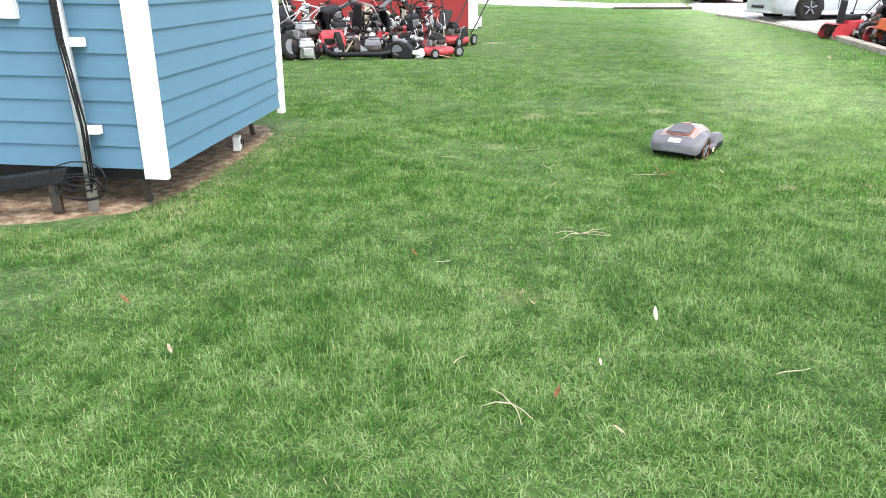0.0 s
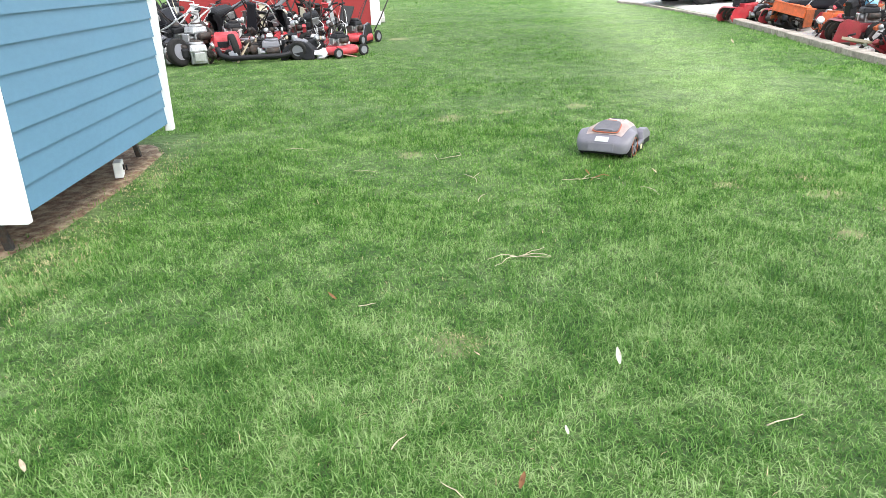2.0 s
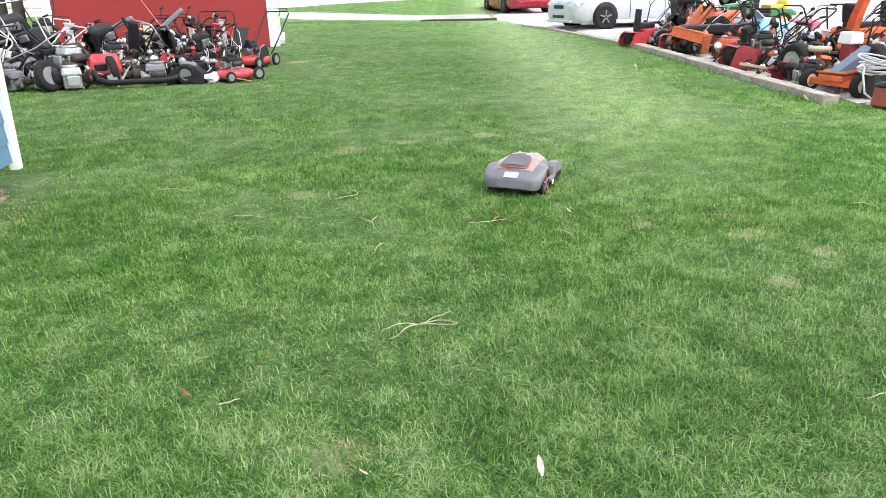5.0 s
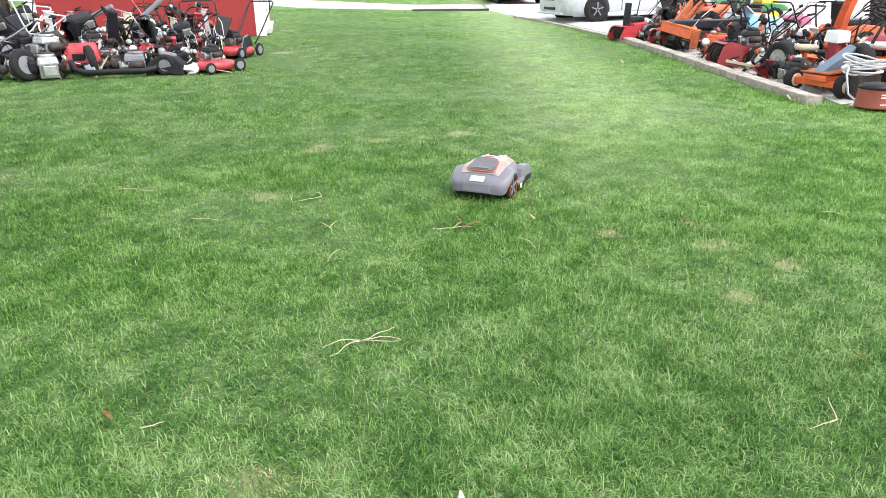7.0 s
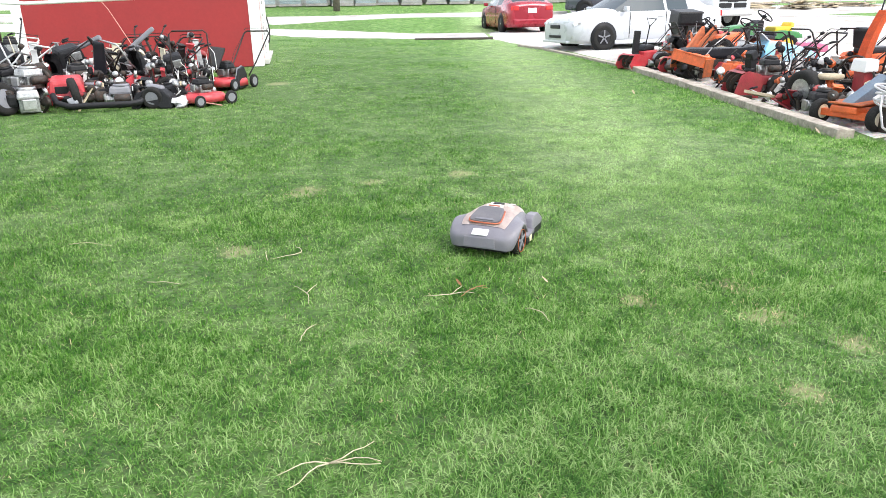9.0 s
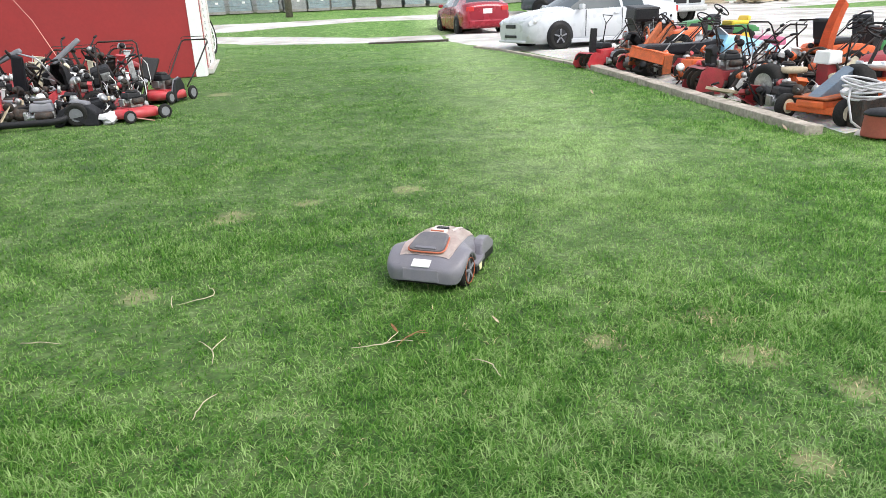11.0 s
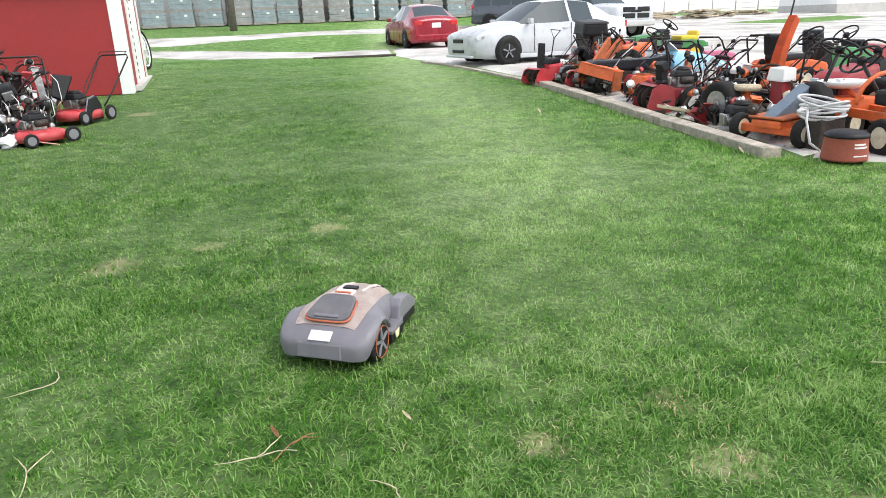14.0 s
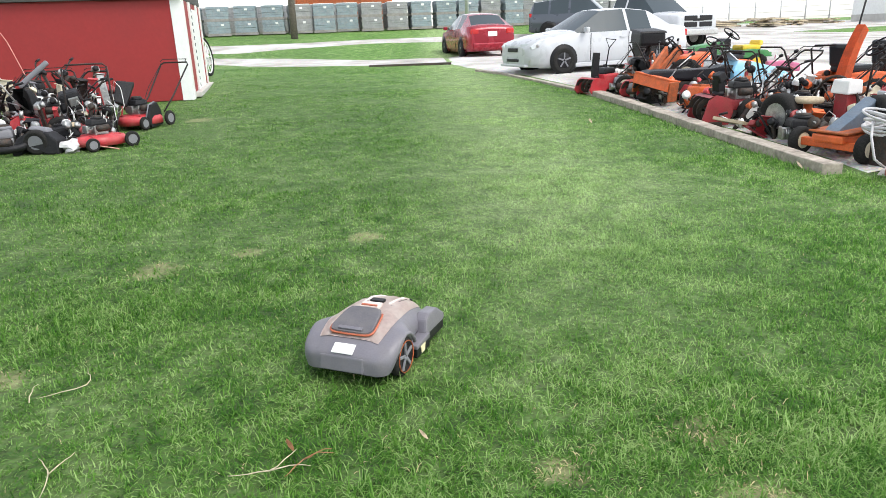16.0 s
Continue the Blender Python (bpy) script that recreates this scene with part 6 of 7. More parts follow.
# ---- vehicles ----
def car(m, name, paint, stations, cabin, wind, rear, wheels, label, category, rim=alu, tail=False, extra=None):
    """A body lofted through stations (y, half width, sill, belt, roof, half roof); cabin, wind and rear name the station spans that are glass."""
    t = thing(name, m, label, category)
    rows = []
    for y, hw, sill, belt, roof, hr in stations:
        half = [(hw * 0.9, sill), (hw, sill + 0.14), (hw * 1.01, (sill + belt) / 2 + 0.08), (hw * 0.96, belt), (hr, roof - 0.03), (hr * 0.6, roof), (0, roof + 0.012)]
        rows.append([(-x, y, z) for x, z in half] + [(x, y, z) for x, z in half[-2::-1]])
    bodies = {"body": bmesh.new(), "windshield": bmesh.new(), "rear_window": bmesh.new()}
    for s in (3, 8):
        for g in range(len(cabin)):
            bodies[("side_window", s, g)] = bmesh.new()
    cache = {}

    def face(kind, quad):
        bm = bodies[kind]
        vs = []
        for i, j in quad:
            key = (kind, i, j)
            if key not in cache:
                cache[key] = bm.verts.new(rows[i][j])
            vs.append(cache[key])
        bm.faces.new(vs).smooth = True
    for i in range(len(rows) - 1):
        for j in range(12):
            kind = "body"
            for g, span in enumerate(cabin):
                if j in (3, 8) and i in span:
                    kind = ("side_window", j, g)
            if 4 <= j <= 7 and i in wind:
                kind = "windshield"
            if 4 <= j <= 7 and i in rear:
                kind = "rear_window"
            face(kind, ((i, j), (i + 1, j), (i + 1, j + 1), (i, j + 1)))
    b = bodies["body"]

    def vert(i, j):
        if ("body", i, j) not in cache:
            cache[("body", i, j)] = b.verts.new(rows[i][j])
        return cache[("body", i, j)]
    for i in (0, len(rows) - 1):
        b.faces.new([vert(i, j) for j in range(13)])
    for i in range(len(rows) - 1):
        b.faces.new([vert(k, j) for k, j in ((i, 0), (i, 12), (i + 1, 12), (i + 1, 0))])
    body = part("body", b, paint, t)
    for k in bodies:
        if k == "body":
            continue
        if len(bodies[k].faces):
            part(k if isinstance(k, str) else "side_window", bodies[k], glass, t)
        else:
            bodies[k].free()
    hw = max(s[1] for s in stations)
    for y, r in wheels:
        for s in (-1, 1):
            part("wheel_arch", made(lathe, [(r * 1.17, 0), (r * 1.17, 0.02), (0, 0.022)], (s * (hw - 0.012), y, r * 1.02), (s, 0, 0), 22), black, body)
            wheel(t, "wheel", (s * (hw - 0.07), y, r), r, 0.2, rim)
    f0, f1 = stations[0], stations[-1]
    for s in (-1, 1):
        part("headlight", made(box, (s * f0[1] * 0.86, f0[0] - 0.12, f0[3] + 0.06), (0.3, 0.16, 0.13), (0, 0, -s * 22), 0.03), lampw, body)
        part("tail_lamp", made(box, (s * f1[1] * 0.86, f1[0] + 0.05, f1[3] - 0.02), (0.28, 0.12, 0.16), (0, 0, s * 10), 0.03), lampr, body)
        part("mirror", made(box, (s * (hw + 0.07), 0.78, stations[4][3] + 0.06), (0.16, 0.1, 0.12), None, 0.03), paint, body)
        part("door_seam", made(box, (s * (hw * 1.005), -0.45, 0.62), (0.012, 0.012, 0.6)), black, body)
    part("grille", made(box, (0, f0[0] + 0.005, f0[3] - 0.02), (0.5, 0.04, 0.09), None, 0.015), black, body)
    part("lower_intake", made(box, (0, f0[0] + 0.005, f0[2] + 0.1), (0.6, 0.04, 0.07), None, 0.015), black, body)
    part("plate", made(box, (0, f1[0] - 0.012, f1[3] - 0.1), (0.32, 0.02, 0.16), None, 0.004), white, body, "blank pale number plate")
    part("bumper", made(box, (0, f1[0] + 0.02, f1[2] + 0.12), (f1[1] * 1.9, 0.12, 0.2), None, 0.05), paint, body)
    return t, body


sedan = [(2.26, 0.6, 0.24, 0.6, 0.66, 0.48), (2.15, 0.77, 0.18, 0.72, 0.78, 0.6), (1.7, 0.84, 0.16, 0.82, 0.9, 0.64), (0.98, 0.85, 0.16, 0.92, 1.0, 0.68), (0.2, 0.85, 0.16, 0.93, 1.43, 0.54),
         (0.12, 0.85, 0.16, 0.93, 1.445, 0.55), (-0.42, 0.85, 0.16, 0.94, 1.47, 0.56), (-0.5, 0.85, 0.16, 0.94, 1.47, 0.56), (-1.12, 0.85, 0.17, 0.96, 1.42, 0.54), (-1.22, 0.85, 0.17, 0.97, 1.39, 0.54),
         (-1.8, 0.84, 0.18, 1.0, 1.08, 0.62), (-2.16, 0.8, 0.2, 0.98, 1.03, 0.6), (-2.27, 0.72, 0.26, 0.86, 0.9, 0.55)]
sd, sdb = car(on(9.55, 20.1, 97), "sedan", carwhite, sedan, ((3, 4, 5), (7,)), (3,), (9,), ((1.35, 0.315), (-1.27, 0.315)), "white sedan with black steel wheels parked on gravel", "car", black)
for s in (-1, 1):
    part("lamp_bezel", made(prism, [(1.78, 0.72), (2.16, 0.58), (2.2, 0.66), (2.05, 0.76), (1.8, 0.83)], 0.05, 0.015, (s * 0.765, 0, 0)), lampw, sdb, "swept clear headlamp")
    part("lamp_bowl", made(lathe, [(0.07, 0), (0.05, 0.02), (0, 0.02)], (s * 0.775, 2.03, 0.69), (s, 0.25, 0.1), 14), chrome, sdb)
    part("fog_lamp", made(lathe, [(0.06, 0), (0.05, 0.02), (0, 0.02)], (s * 0.7, 2.17, 0.36), (s * 0.5, 1, 0), 14), chrome, sdb)
    part("side_skirt", made(box, (s * 0.845, 0.03, 0.2), (0.05, 2.0, 0.1), None, 0.02), carwhite, sdb)
    part("door_handle", made(box, (s * 0.86, -0.28, 0.8), (0.03, 0.16, 0.03), None, 0.01), carwhite, sdb)
    part("door_gap", made(box, (s * 0.858, 0.62, 0.6), (0.012, 0.012, 0.62)), black, sdb)
    for y in (1.35, -1.27):
        for a in range(5):
            q = radians(72 * a + 18)
            part("spoke", made(box, (s * 0.882, y + 0.1 * math.cos(q), 0.315 + 0.1 * math.sin(q)), (0.02, 0.15, 0.035), (math.degrees(q), 0, 0), 0.006), greyp, sdb)
part("front_lip", made(box, (0, 2.22, 0.22), (1.3, 0.14, 0.06), None, 0.02), carwhite, sdb)
car(on(9.05, 29.0, -1, 0.02), "sedan", carred, sedan, ((3, 4, 5), (7,)), (3,), (9,), ((1.35, 0.315), (-1.2, 0.315)), "metallic red sedan parked on the drive, seen from behind", "car", alu)
suv = [(2.3, 0.7, 0.3, 0.8, 0.9, 0.55), (2.2, 0.84, 0.26, 0.9, 0.98, 0.64), (1.3, 0.9, 0.26, 1.02, 1.1, 0.72), (1.0, 0.9, 0.26, 1.05, 1.14, 0.74), (0.4, 0.9, 0.26, 1.08, 1.66, 0.62), (0.3, 0.9, 0.26, 1.08, 1.69, 0.63), (-0.4, 0.9, 0.26, 1.08, 1.72, 0.64),
       (-0.5, 0.9, 0.26, 1.08, 1.72, 0.64), (-1.3, 0.9, 0.27, 1.09, 1.7, 0.63), (-1.4, 0.9, 0.27, 1.09, 1.69, 0.63), (-2.1, 0.88, 0.3, 1.1, 1.62, 0.6), (-2.28, 0.82, 0.34, 1.08, 1.3, 0.6)]
car(on(15.6, 33.9, -125, -0.05), "suv", cargrey, suv, ((3, 4, 5), (7,), (9,)), (3,), (10,), ((1.4, 0.36), (-1.35, 0.36)), "dark grey sport utility car parked behind the sedan", "car", alu)
truck = [(2.9, 0.86, 0.5, 1.0, 1.08, 0.7), (2.8, 0.96, 0.45, 1.1, 1.18, 0.78), (1.7, 0.98, 0.45, 1.18, 1.27, 0.8), (1.5, 0.98, 0.45, 1.2, 1.3, 0.8), (0.8, 0.98, 0.45, 1.24, 1.84, 0.68), (0.7, 0.98, 0.45, 1.24, 1.87, 0.7), (0.0, 0.98, 0.45, 1.24, 1.9, 0.7),
         (-0.1, 0.98, 0.45, 1.24, 1.9, 0.7), (-0.8, 0.98, 0.45, 1.24, 1.87, 0.7), (-0.9, 0.98, 0.45, 1.24, 1.3, 0.8), (-2.8, 0.98, 0.5, 1.24, 1.28, 0.8), (-2.9, 0.95, 0.5, 1.2, 1.24, 0.8)]
tk, tkb = car(on(16.05, 29.3, -168, -0.02), "pickup_truck", carwhite, truck, ((3, 4, 5), (7,)), (3,), (8,), ((1.9, 0.4), (-1.7, 0.4)), "white pickup truck with a split dark grille", "truck", alu)
for x in (-0.36, 0.36):
    for z in (0.82, 1.04):
        part("grille_opening", made(box, (x, 2.9, z), (0.6, 0.06, 0.17), None, 0.03), black, tkb)
part("front_bumper", made(box, (0, 2.92, 0.56), (1.8, 0.2, 0.24), None, 0.06), chrome, tkb)

# ---- stacked stone on pallets ----
def stone_pallet(m, wrap, label, h=0.56, levels=2):
    t = thing("stone_pallet", m, label, "pallet of stone", "row of pallets")
    z = 0.0
    for lv in range(levels):
        comb = [(-0.5, 0), (-0.4, 0), (-0.4, 0.09), (-0.05, 0.09), (-0.05, 0), (0.05, 0), (0.05, 0.09), (0.4, 0.09), (0.4, 0), (0.5, 0), (0.5, 0.12), (-0.5, 0.12)]
        part("pallet", made(prism, comb, 1.12, 0, (0, 0, z)), greywood, t)
        rnd = random.Random(int(lv + h * 100))
        n = 5
        for k in range(n):
            d = h / n
            part("stone_layer", made(box, (rnd.uniform(-0.012, 0.012), rnd.uniform(-0.012, 0.012), z + 0.12 + d * (k + 0.5)), (1.06 + rnd.uniform(-0.04, 0.02), 1.0, d - 0.006), None, 0.014), wrap, t)
        if lv == levels - 1:
            part("wrap_cap", made(box, (0, 0, z + 0.12 + h + 0.012), (1.0, 0.96, 0.03), None, 0.01), white, t)
        part("tag", made(box, (rnd.uniform(-0.2, 0.2), -0.515, z + 0.125 + h * 0.7), (0.14, 0.01, 0.1)), white, t)
        z += 0.125 + h
    return t


a = stone_pallet(on(-3.2, 40.9, 4), wrapgrey, "grey stone stacked two high on wooden pallets")
b = stone_pallet(on(-1.9, 40.9, -2), wrapteal, "teal-wrapped stone stacked two high on pallets")
rnd = random.Random(11)
x = -0.62
while x < 24:
    src = a if rnd.random() < 0.45 else b
    y = 40.9 + rnd.uniform(-0.25, 0.25) + (0.1 * x - 1.8 if x > 18 else 0)
    copy_thing(src, on(x, y, rnd.uniform(-5, 5)))
    x += 1.22 + rnd.choice((0, 0, 0.05, 0.12))
x = -4
while x < 26:
    copy_thing(a if rnd.random() < 0.6 else b, on(x, 43.2 + rnd.uniform(-0.3, 0.3), rnd.uniform(-4, 4)))
    x += 1.4
pole = thing("utility_pole", on(2.9, 38.2, 0), "weathered grey wooden pole on the grass", "pole")
bm = bmesh.new()
tube(bm, [(0, 0, -0.1), (0.0, 0, 2), (0.02, 0, 5), (0.03, 0, 8)], 0.17, 14, 0.13)
part("shaft", bm, bark, pole)
pole2 = thing("sign_post", on(11.6, 39.0, 0), "grey metal post behind the red sedan", "post")
part("shaft", made(tube, [(0, 0, 0), (0, 0, 4)], 0.1, 10), conduit, pole2)
fb = thing("far_building", on(46.5, 41.0, -10), "white metal building behind the yard", "building")
part("wall", made(box, (0, 0, 2), (13, 6, 4.2)), white, fb)
part("foundation", made(box, (0, -0.1, 0.15), (13.1, 6.1, 0.7)), concrete, fb)
part("roof", made(prism, [(-3.4, 4.1), (3.4, 4.1), (0, 5.6)], 13.6), roofing, fb)
rust_box = thing("shipping_container", on(6.5, 50, 4), "rusty brown steel container behind the pallets", "container")
part("shell", made(box, (0, 0, 1.3), (6, 2.4, 2.6), None, 0.03), rust_orange, rust_box)
for k in range(20):
    part("rib", made(box, (-2.85 + k * 0.3, -1.22, 1.3), (0.12, 0.05, 2.4)), rust_orange, rust_box)


def lumber_pile(m, n, label):
    t = thing("lumber_pile", m, label, "lumber pile", "lumber piles")
    r = random.Random(n)
    for k in range(n):
        lv = k // 4
        part("plank", made(box, (r.uniform(-0.3, 0.3), -0.5 + (k % 4) * 0.34, 0.06 + lv * 0.1), (2.6 + r.uniform(-0.4, 0.4), 0.26, 0.07), (0, r.uniform(-3, 3), r.uniform(-8, 8))), board if k % 3 else wood, t)


for k, (x, y) in enumerate(((24, 40), (27.5, 41), (30.5, 40.5), (33, 41.5), (28.5, 43.5), (25.5, 44), (35.5, 42.5))):
    lumber_pile(on(x, y, 15 * k), 12 + 4 * (k % 3), "loose pale planks piled in the yard")


fence = thing("wire_fence", pose(0, 0, 0), "pale wire fence on steel posts at the yard's end", "fence")
for k in range(13):
    x, y = 21.5 + 2.1 * k, 45.8 + 0.12 * k
    part("post", made(tube, [(x, y, G(x, y) - 0.05), (x, y, G(x, y) + 1.9)], 0.045, 8), conduit, fence)
for z in (0.15, 0.5, 0.85, 1.2, 1.55, 1.88):
    part("rail", made(tube, [(21.5, 45.8, G(21.5, 45.8) + z), (34.1, 46.52, G(34.1, 46.52) + z), (46.7, 47.24, G(46.7, 47.24) + z)], 0.03 if z > 1.8 else 0.015, 6), conduit, fence)


def trailer_stack(m):
    t = thing("pallet_rack", m, "grey wooden crates stacked at the yard's end", "crate", "crates")
    for k in range(3):
        part("crate", made(box, (k * 1.3 - 1.3, 0, 0.5), (1.2, 1.1, 1.0), None, 0.02), wood if k % 2 else wrapgrey, t)


trailer_stack(on(22.5, 43.5, 8)), trailer_stack(on(26.5, 47, 3))


def bare_tree(x, y, h, r, label, seed):
    t = thing("tree", on(x, y, 0), label, "tree", "bare trees")
    rr = random.Random(seed)
    part("trunk", made(tube, [(0, 0, -0.1), (0.05, 0, h * 0.3), (-0.04, 0.03, h * 0.65), (0.02, 0, h)], r, 12, r * 0.35), bark, t)
    for k in range(9):
        z = h * (0.25 + 0.07 * k)
        a = rr.uniform(0, 6.3)
        ln = rr.uniform(0.6, 1.5)
        part("limb", made(tube, [(0, 0, z), (math.cos(a) * ln * 0.5, math.sin(a) * ln * 0.5, z + 0.4), (math.cos(a + 0.3) * ln, math.sin(a + 0.3) * ln, z + 1.0)], 0.03, 6, 0.008), bark, t)
    lv = bmesh.new()
    for k in range(700):
        a, q = rr.uniform(0, 6.3), rr.uniform(0.2, 1.5)
        p = Vector((math.cos(a) * q, math.sin(a) * q, h * rr.uniform(0.3, 1.15)))
        u = Vector((rr.uniform(-1, 1), rr.uniform(-1, 1), rr.uniform(-1, 1))).normalized() * 0.05
        w = u.orthogonal().normalized() * 0.025
        lv.faces.new([lv.verts.new(p + d) for d in (-u, w, u, -w)])
    tagged(part("crown", lv, leaves, t), kind="stuff")


leaves = mat("spring_leaves", (0.12, 0.2, 0.06), 0.7, 0, 0.3, 6, None, 0, 0)
bare_tree(-5.7, 19.6, 6, 0.14, "slim grey trunk with thin spring leaves behind the barn", 3)
bare_tree(-6.5, 21.0, 6, 0.11, "slim tree with thin spring leaves behind the heap", 5)
bare_tree(-7.2, 19.0, 5, 0.1, "thin young tree behind the heap", 8)


# ---- robotic mower ----
shellgrey = mat("robot_grey_plastic", (0.16, 0.152, 0.175), 0.42, 0, 0.12, 9, DUST, 0.15, 0.1, 140)
lidgrey = mat("dark_grey_plastic", (0.11, 0.105, 0.115), 0.4, 0, 0.2, 9, DUST, 0.2, 0.1, 140)
peach = mat("faded_peach_plastic", (0.62, 0.5, 0.46), 0.45, 0, 0.15, 7, (0.78, 0.72, 0.66), 0.9, 0.06)


def through_points(rows, m):
    """Points on a smooth curve through the given rows of numbers, m steps a span."""
    rows = [np.array(r, float) for r in rows]
    out = []
    for i in range(len(rows) - 1):
        a, b, c, d = rows[max(i - 1, 0)], rows[i], rows[i + 1], rows[min(i + 2, len(rows) - 1)]
        for k in range(m):
            u = k / m
            out.append(0.5 * (2 * b + (c - a) * u + (2 * a - 5 * b + 4 * c - d) * u * u + (3 * b - a - 3 * c + d) * u ** 3))
    return out + [rows[-1]]


def robot(m):
    t = thing("robotic_mower", m, "grey robotic lawn mower with faded peach top, on the grass", "robotic mower")
    # half outlines from the lower edge to the spine, rear to front: y, then x and z of six points
    st = [(-0.312, 0.1, 0.07, 0.105, 0.092, 0.1, 0.118, 0.08, 0.128, 0.05, 0.13, 0, 0.131), (-0.3, 0.165, 0.064, 0.172, 0.095, 0.16, 0.13, 0.11, 0.147, 0.06, 0.15, 0, 0.15),
          (-0.265, 0.205, 0.066, 0.216, 0.11, 0.2, 0.152, 0.135, 0.168, 0.085, 0.178, 0, 0.178), (-0.215, 0.218, 0.11, 0.23, 0.14, 0.216, 0.18, 0.15, 0.192, 0.1, 0.202, 0, 0.204),
          (-0.13, 0.221, 0.185, 0.232, 0.193, 0.216, 0.206, 0.158, 0.217, 0.11, 0.23, 0, 0.234), (-0.05, 0.212, 0.13, 0.22, 0.16, 0.2, 0.192, 0.152, 0.218, 0.11, 0.242, 0, 0.249),
          (0.0, 0.19, 0.1, 0.195, 0.13, 0.182, 0.172, 0.146, 0.212, 0.108, 0.243, 0, 0.254), (0.1, 0.17, 0.1, 0.176, 0.125, 0.166, 0.163, 0.136, 0.203, 0.1, 0.238, 0, 0.252),
          (0.2, 0.158, 0.09, 0.163, 0.112, 0.152, 0.145, 0.124, 0.178, 0.09, 0.21, 0, 0.226), (0.28, 0.138, 0.08, 0.142, 0.1, 0.13, 0.13, 0.108, 0.15, 0.076, 0.172, 0, 0.184), (0.325, 0.1, 0.075, 0.102, 0.09, 0.095, 0.11, 0.08, 0.122, 0.05, 0.13, 0, 0.134)]
    fine = through_points(st, 5)

    def outline(row, a, b):
        pts = through_points([(row[1 + 2 * k], row[2 + 2 * k]) for k in range(6)], 4)
        return [(p[0], row[0], p[1]) for p in pts[a:b]]

    def skin(bm, rows):
        vs = [[bm.verts.new(p) for p in r] for r in rows]
        for p, q in zip(vs, vs[1:]):
            for j in range(len(p) - 1):
                bm.faces.new((p[j], p[j + 1], q[j + 1], q[j])).smooth = True
        return vs

    def mirrored(half):
        return half + [(-x, y, z) for x, y, z in half[-2::-1]]
    bm = bmesh.new()
    ends = skin(bm, [mirrored(outline(r, 0, 21)) for r in fine])
    bm.faces.new(ends[0]), bm.faces.new(ends[-1][::-1])
    part("shell", bm, shellgrey, t)
    bm = bmesh.new()
    skin(bm, [[(x, y, z + 0.004) for x, y, z in mirrored(outline(r, 12, 21))] for r in fine if -0.24 < r[0] < 0.31])
    bmesh.ops.solidify(bm, geom=list(bm.faces), thickness=0.003)
    top = part("top_panel", bm, peach, t, "sun-faded peach top panel")
    for s in (-1, 1):
        # ridge, shadow gap and screw of the front half of the panel
        part("ridge", made(tube, [(s * 0.062, 0.04, 0.251), (s * 0.066, 0.12, 0.245), (s * 0.06, 0.2, 0.222), (s * 0.05, 0.28, 0.184)], 0.008, 6), peach, top)
        part("panel_gap", made(tube, [(s * 0.08, 0.03, 0.2495), (s * 0.084, 0.12, 0.241), (s * 0.078, 0.2, 0.218)], 0.003, 5), black, top)
        part("screw", made(lathe, [(0.009, 0), (0.008, 0.006), (0, 0.007)], (s * 0.085, 0.235, 0.203), (s * 0.4, 0.4, 1), 8), black, top)
    # hinged flap with rounded corners at the rear of the panel
    bm = bmesh.new()
    ring = []
    for k in range(28):
        a = 2 * math.pi * k / 28
        c, q = math.cos(a), math.sin(a)
        u, v = math.copysign(abs(c) ** 0.4, c), math.copysign(abs(q) ** 0.4, q)
        ring.append((u * (0.098 + 0.012 * -v), -0.14 + v * 0.088))
    rise = lambda y: 0.234 + (y + 0.14) * 0.27
    lo = [bm.verts.new((x, y, rise(y) - 0.006)) for x, y in ring]
    hi = [bm.verts.new((x * 0.99, y, rise(y) + 0.013)) for x, y in ring]
    inn = [bm.verts.new((x * 0.9, -0.14 + (y + 0.14) * 0.88, rise(y) + 0.017)) for x, y in ring]
    for k in range(28):
        j = (k + 1) % 28
        bm.faces.new((lo[k], lo[j], hi[j], hi[k])), bm.faces.new((hi[k], hi[j], inn[j], inn[k]))
    bm.faces.new(inn)
    lid = part("lid", bm, lidgrey, t, "dull grey hinged flap")
    part("lid_rim", made(tube, [(x * 1.035, -0.14 + (y + 0.14) * 1.035, rise(y) + 0.002) for x, y in ring[12:28] + ring[:3]], 0.005, 6), brightorange, lid)
    part("lid_grip", made(box, (0, -0.212, rise(-0.212) + 0.018), (0.12, 0.018, 0.008), (20, 0, 0), 0.003), shellgrey, lid)
    part("stop_bezel", made(box, (0, -0.015, 0.262), (0.1, 0.055, 0.018), (4, 0, 0), 0.006), peach, t)
    part("badge", made(box, (0, -0.03, 0.272), (0.08, 0.012, 0.006), (4, 0, 0), 0.002), brightorange, t)
    part("stop_button", made(box, (0, 0.055, 0.26), (0.07, 0.036, 0.016), None, 0.005), black, t)
    part("rear_sticker", made(box, (0, -0.284, 0.1665), (0.105, 0.052, 0.005), (32, 0, 0), 0.002), sticker, t)
    part("rear_panel", made(box, (0, -0.301, 0.105), (0.215, 0.03, 0.07), (-8, 0, 0), 0.008), shellgrey, t)
    part("skirt", made(box, (0, 0.0, 0.066), (0.34, 0.56, 0.05), None, 0.02), black, t)
    part("chassis", made(box, (0, -0.09, 0.1), (0.3, 0.3, 0.08), None, 0.02), black, t)
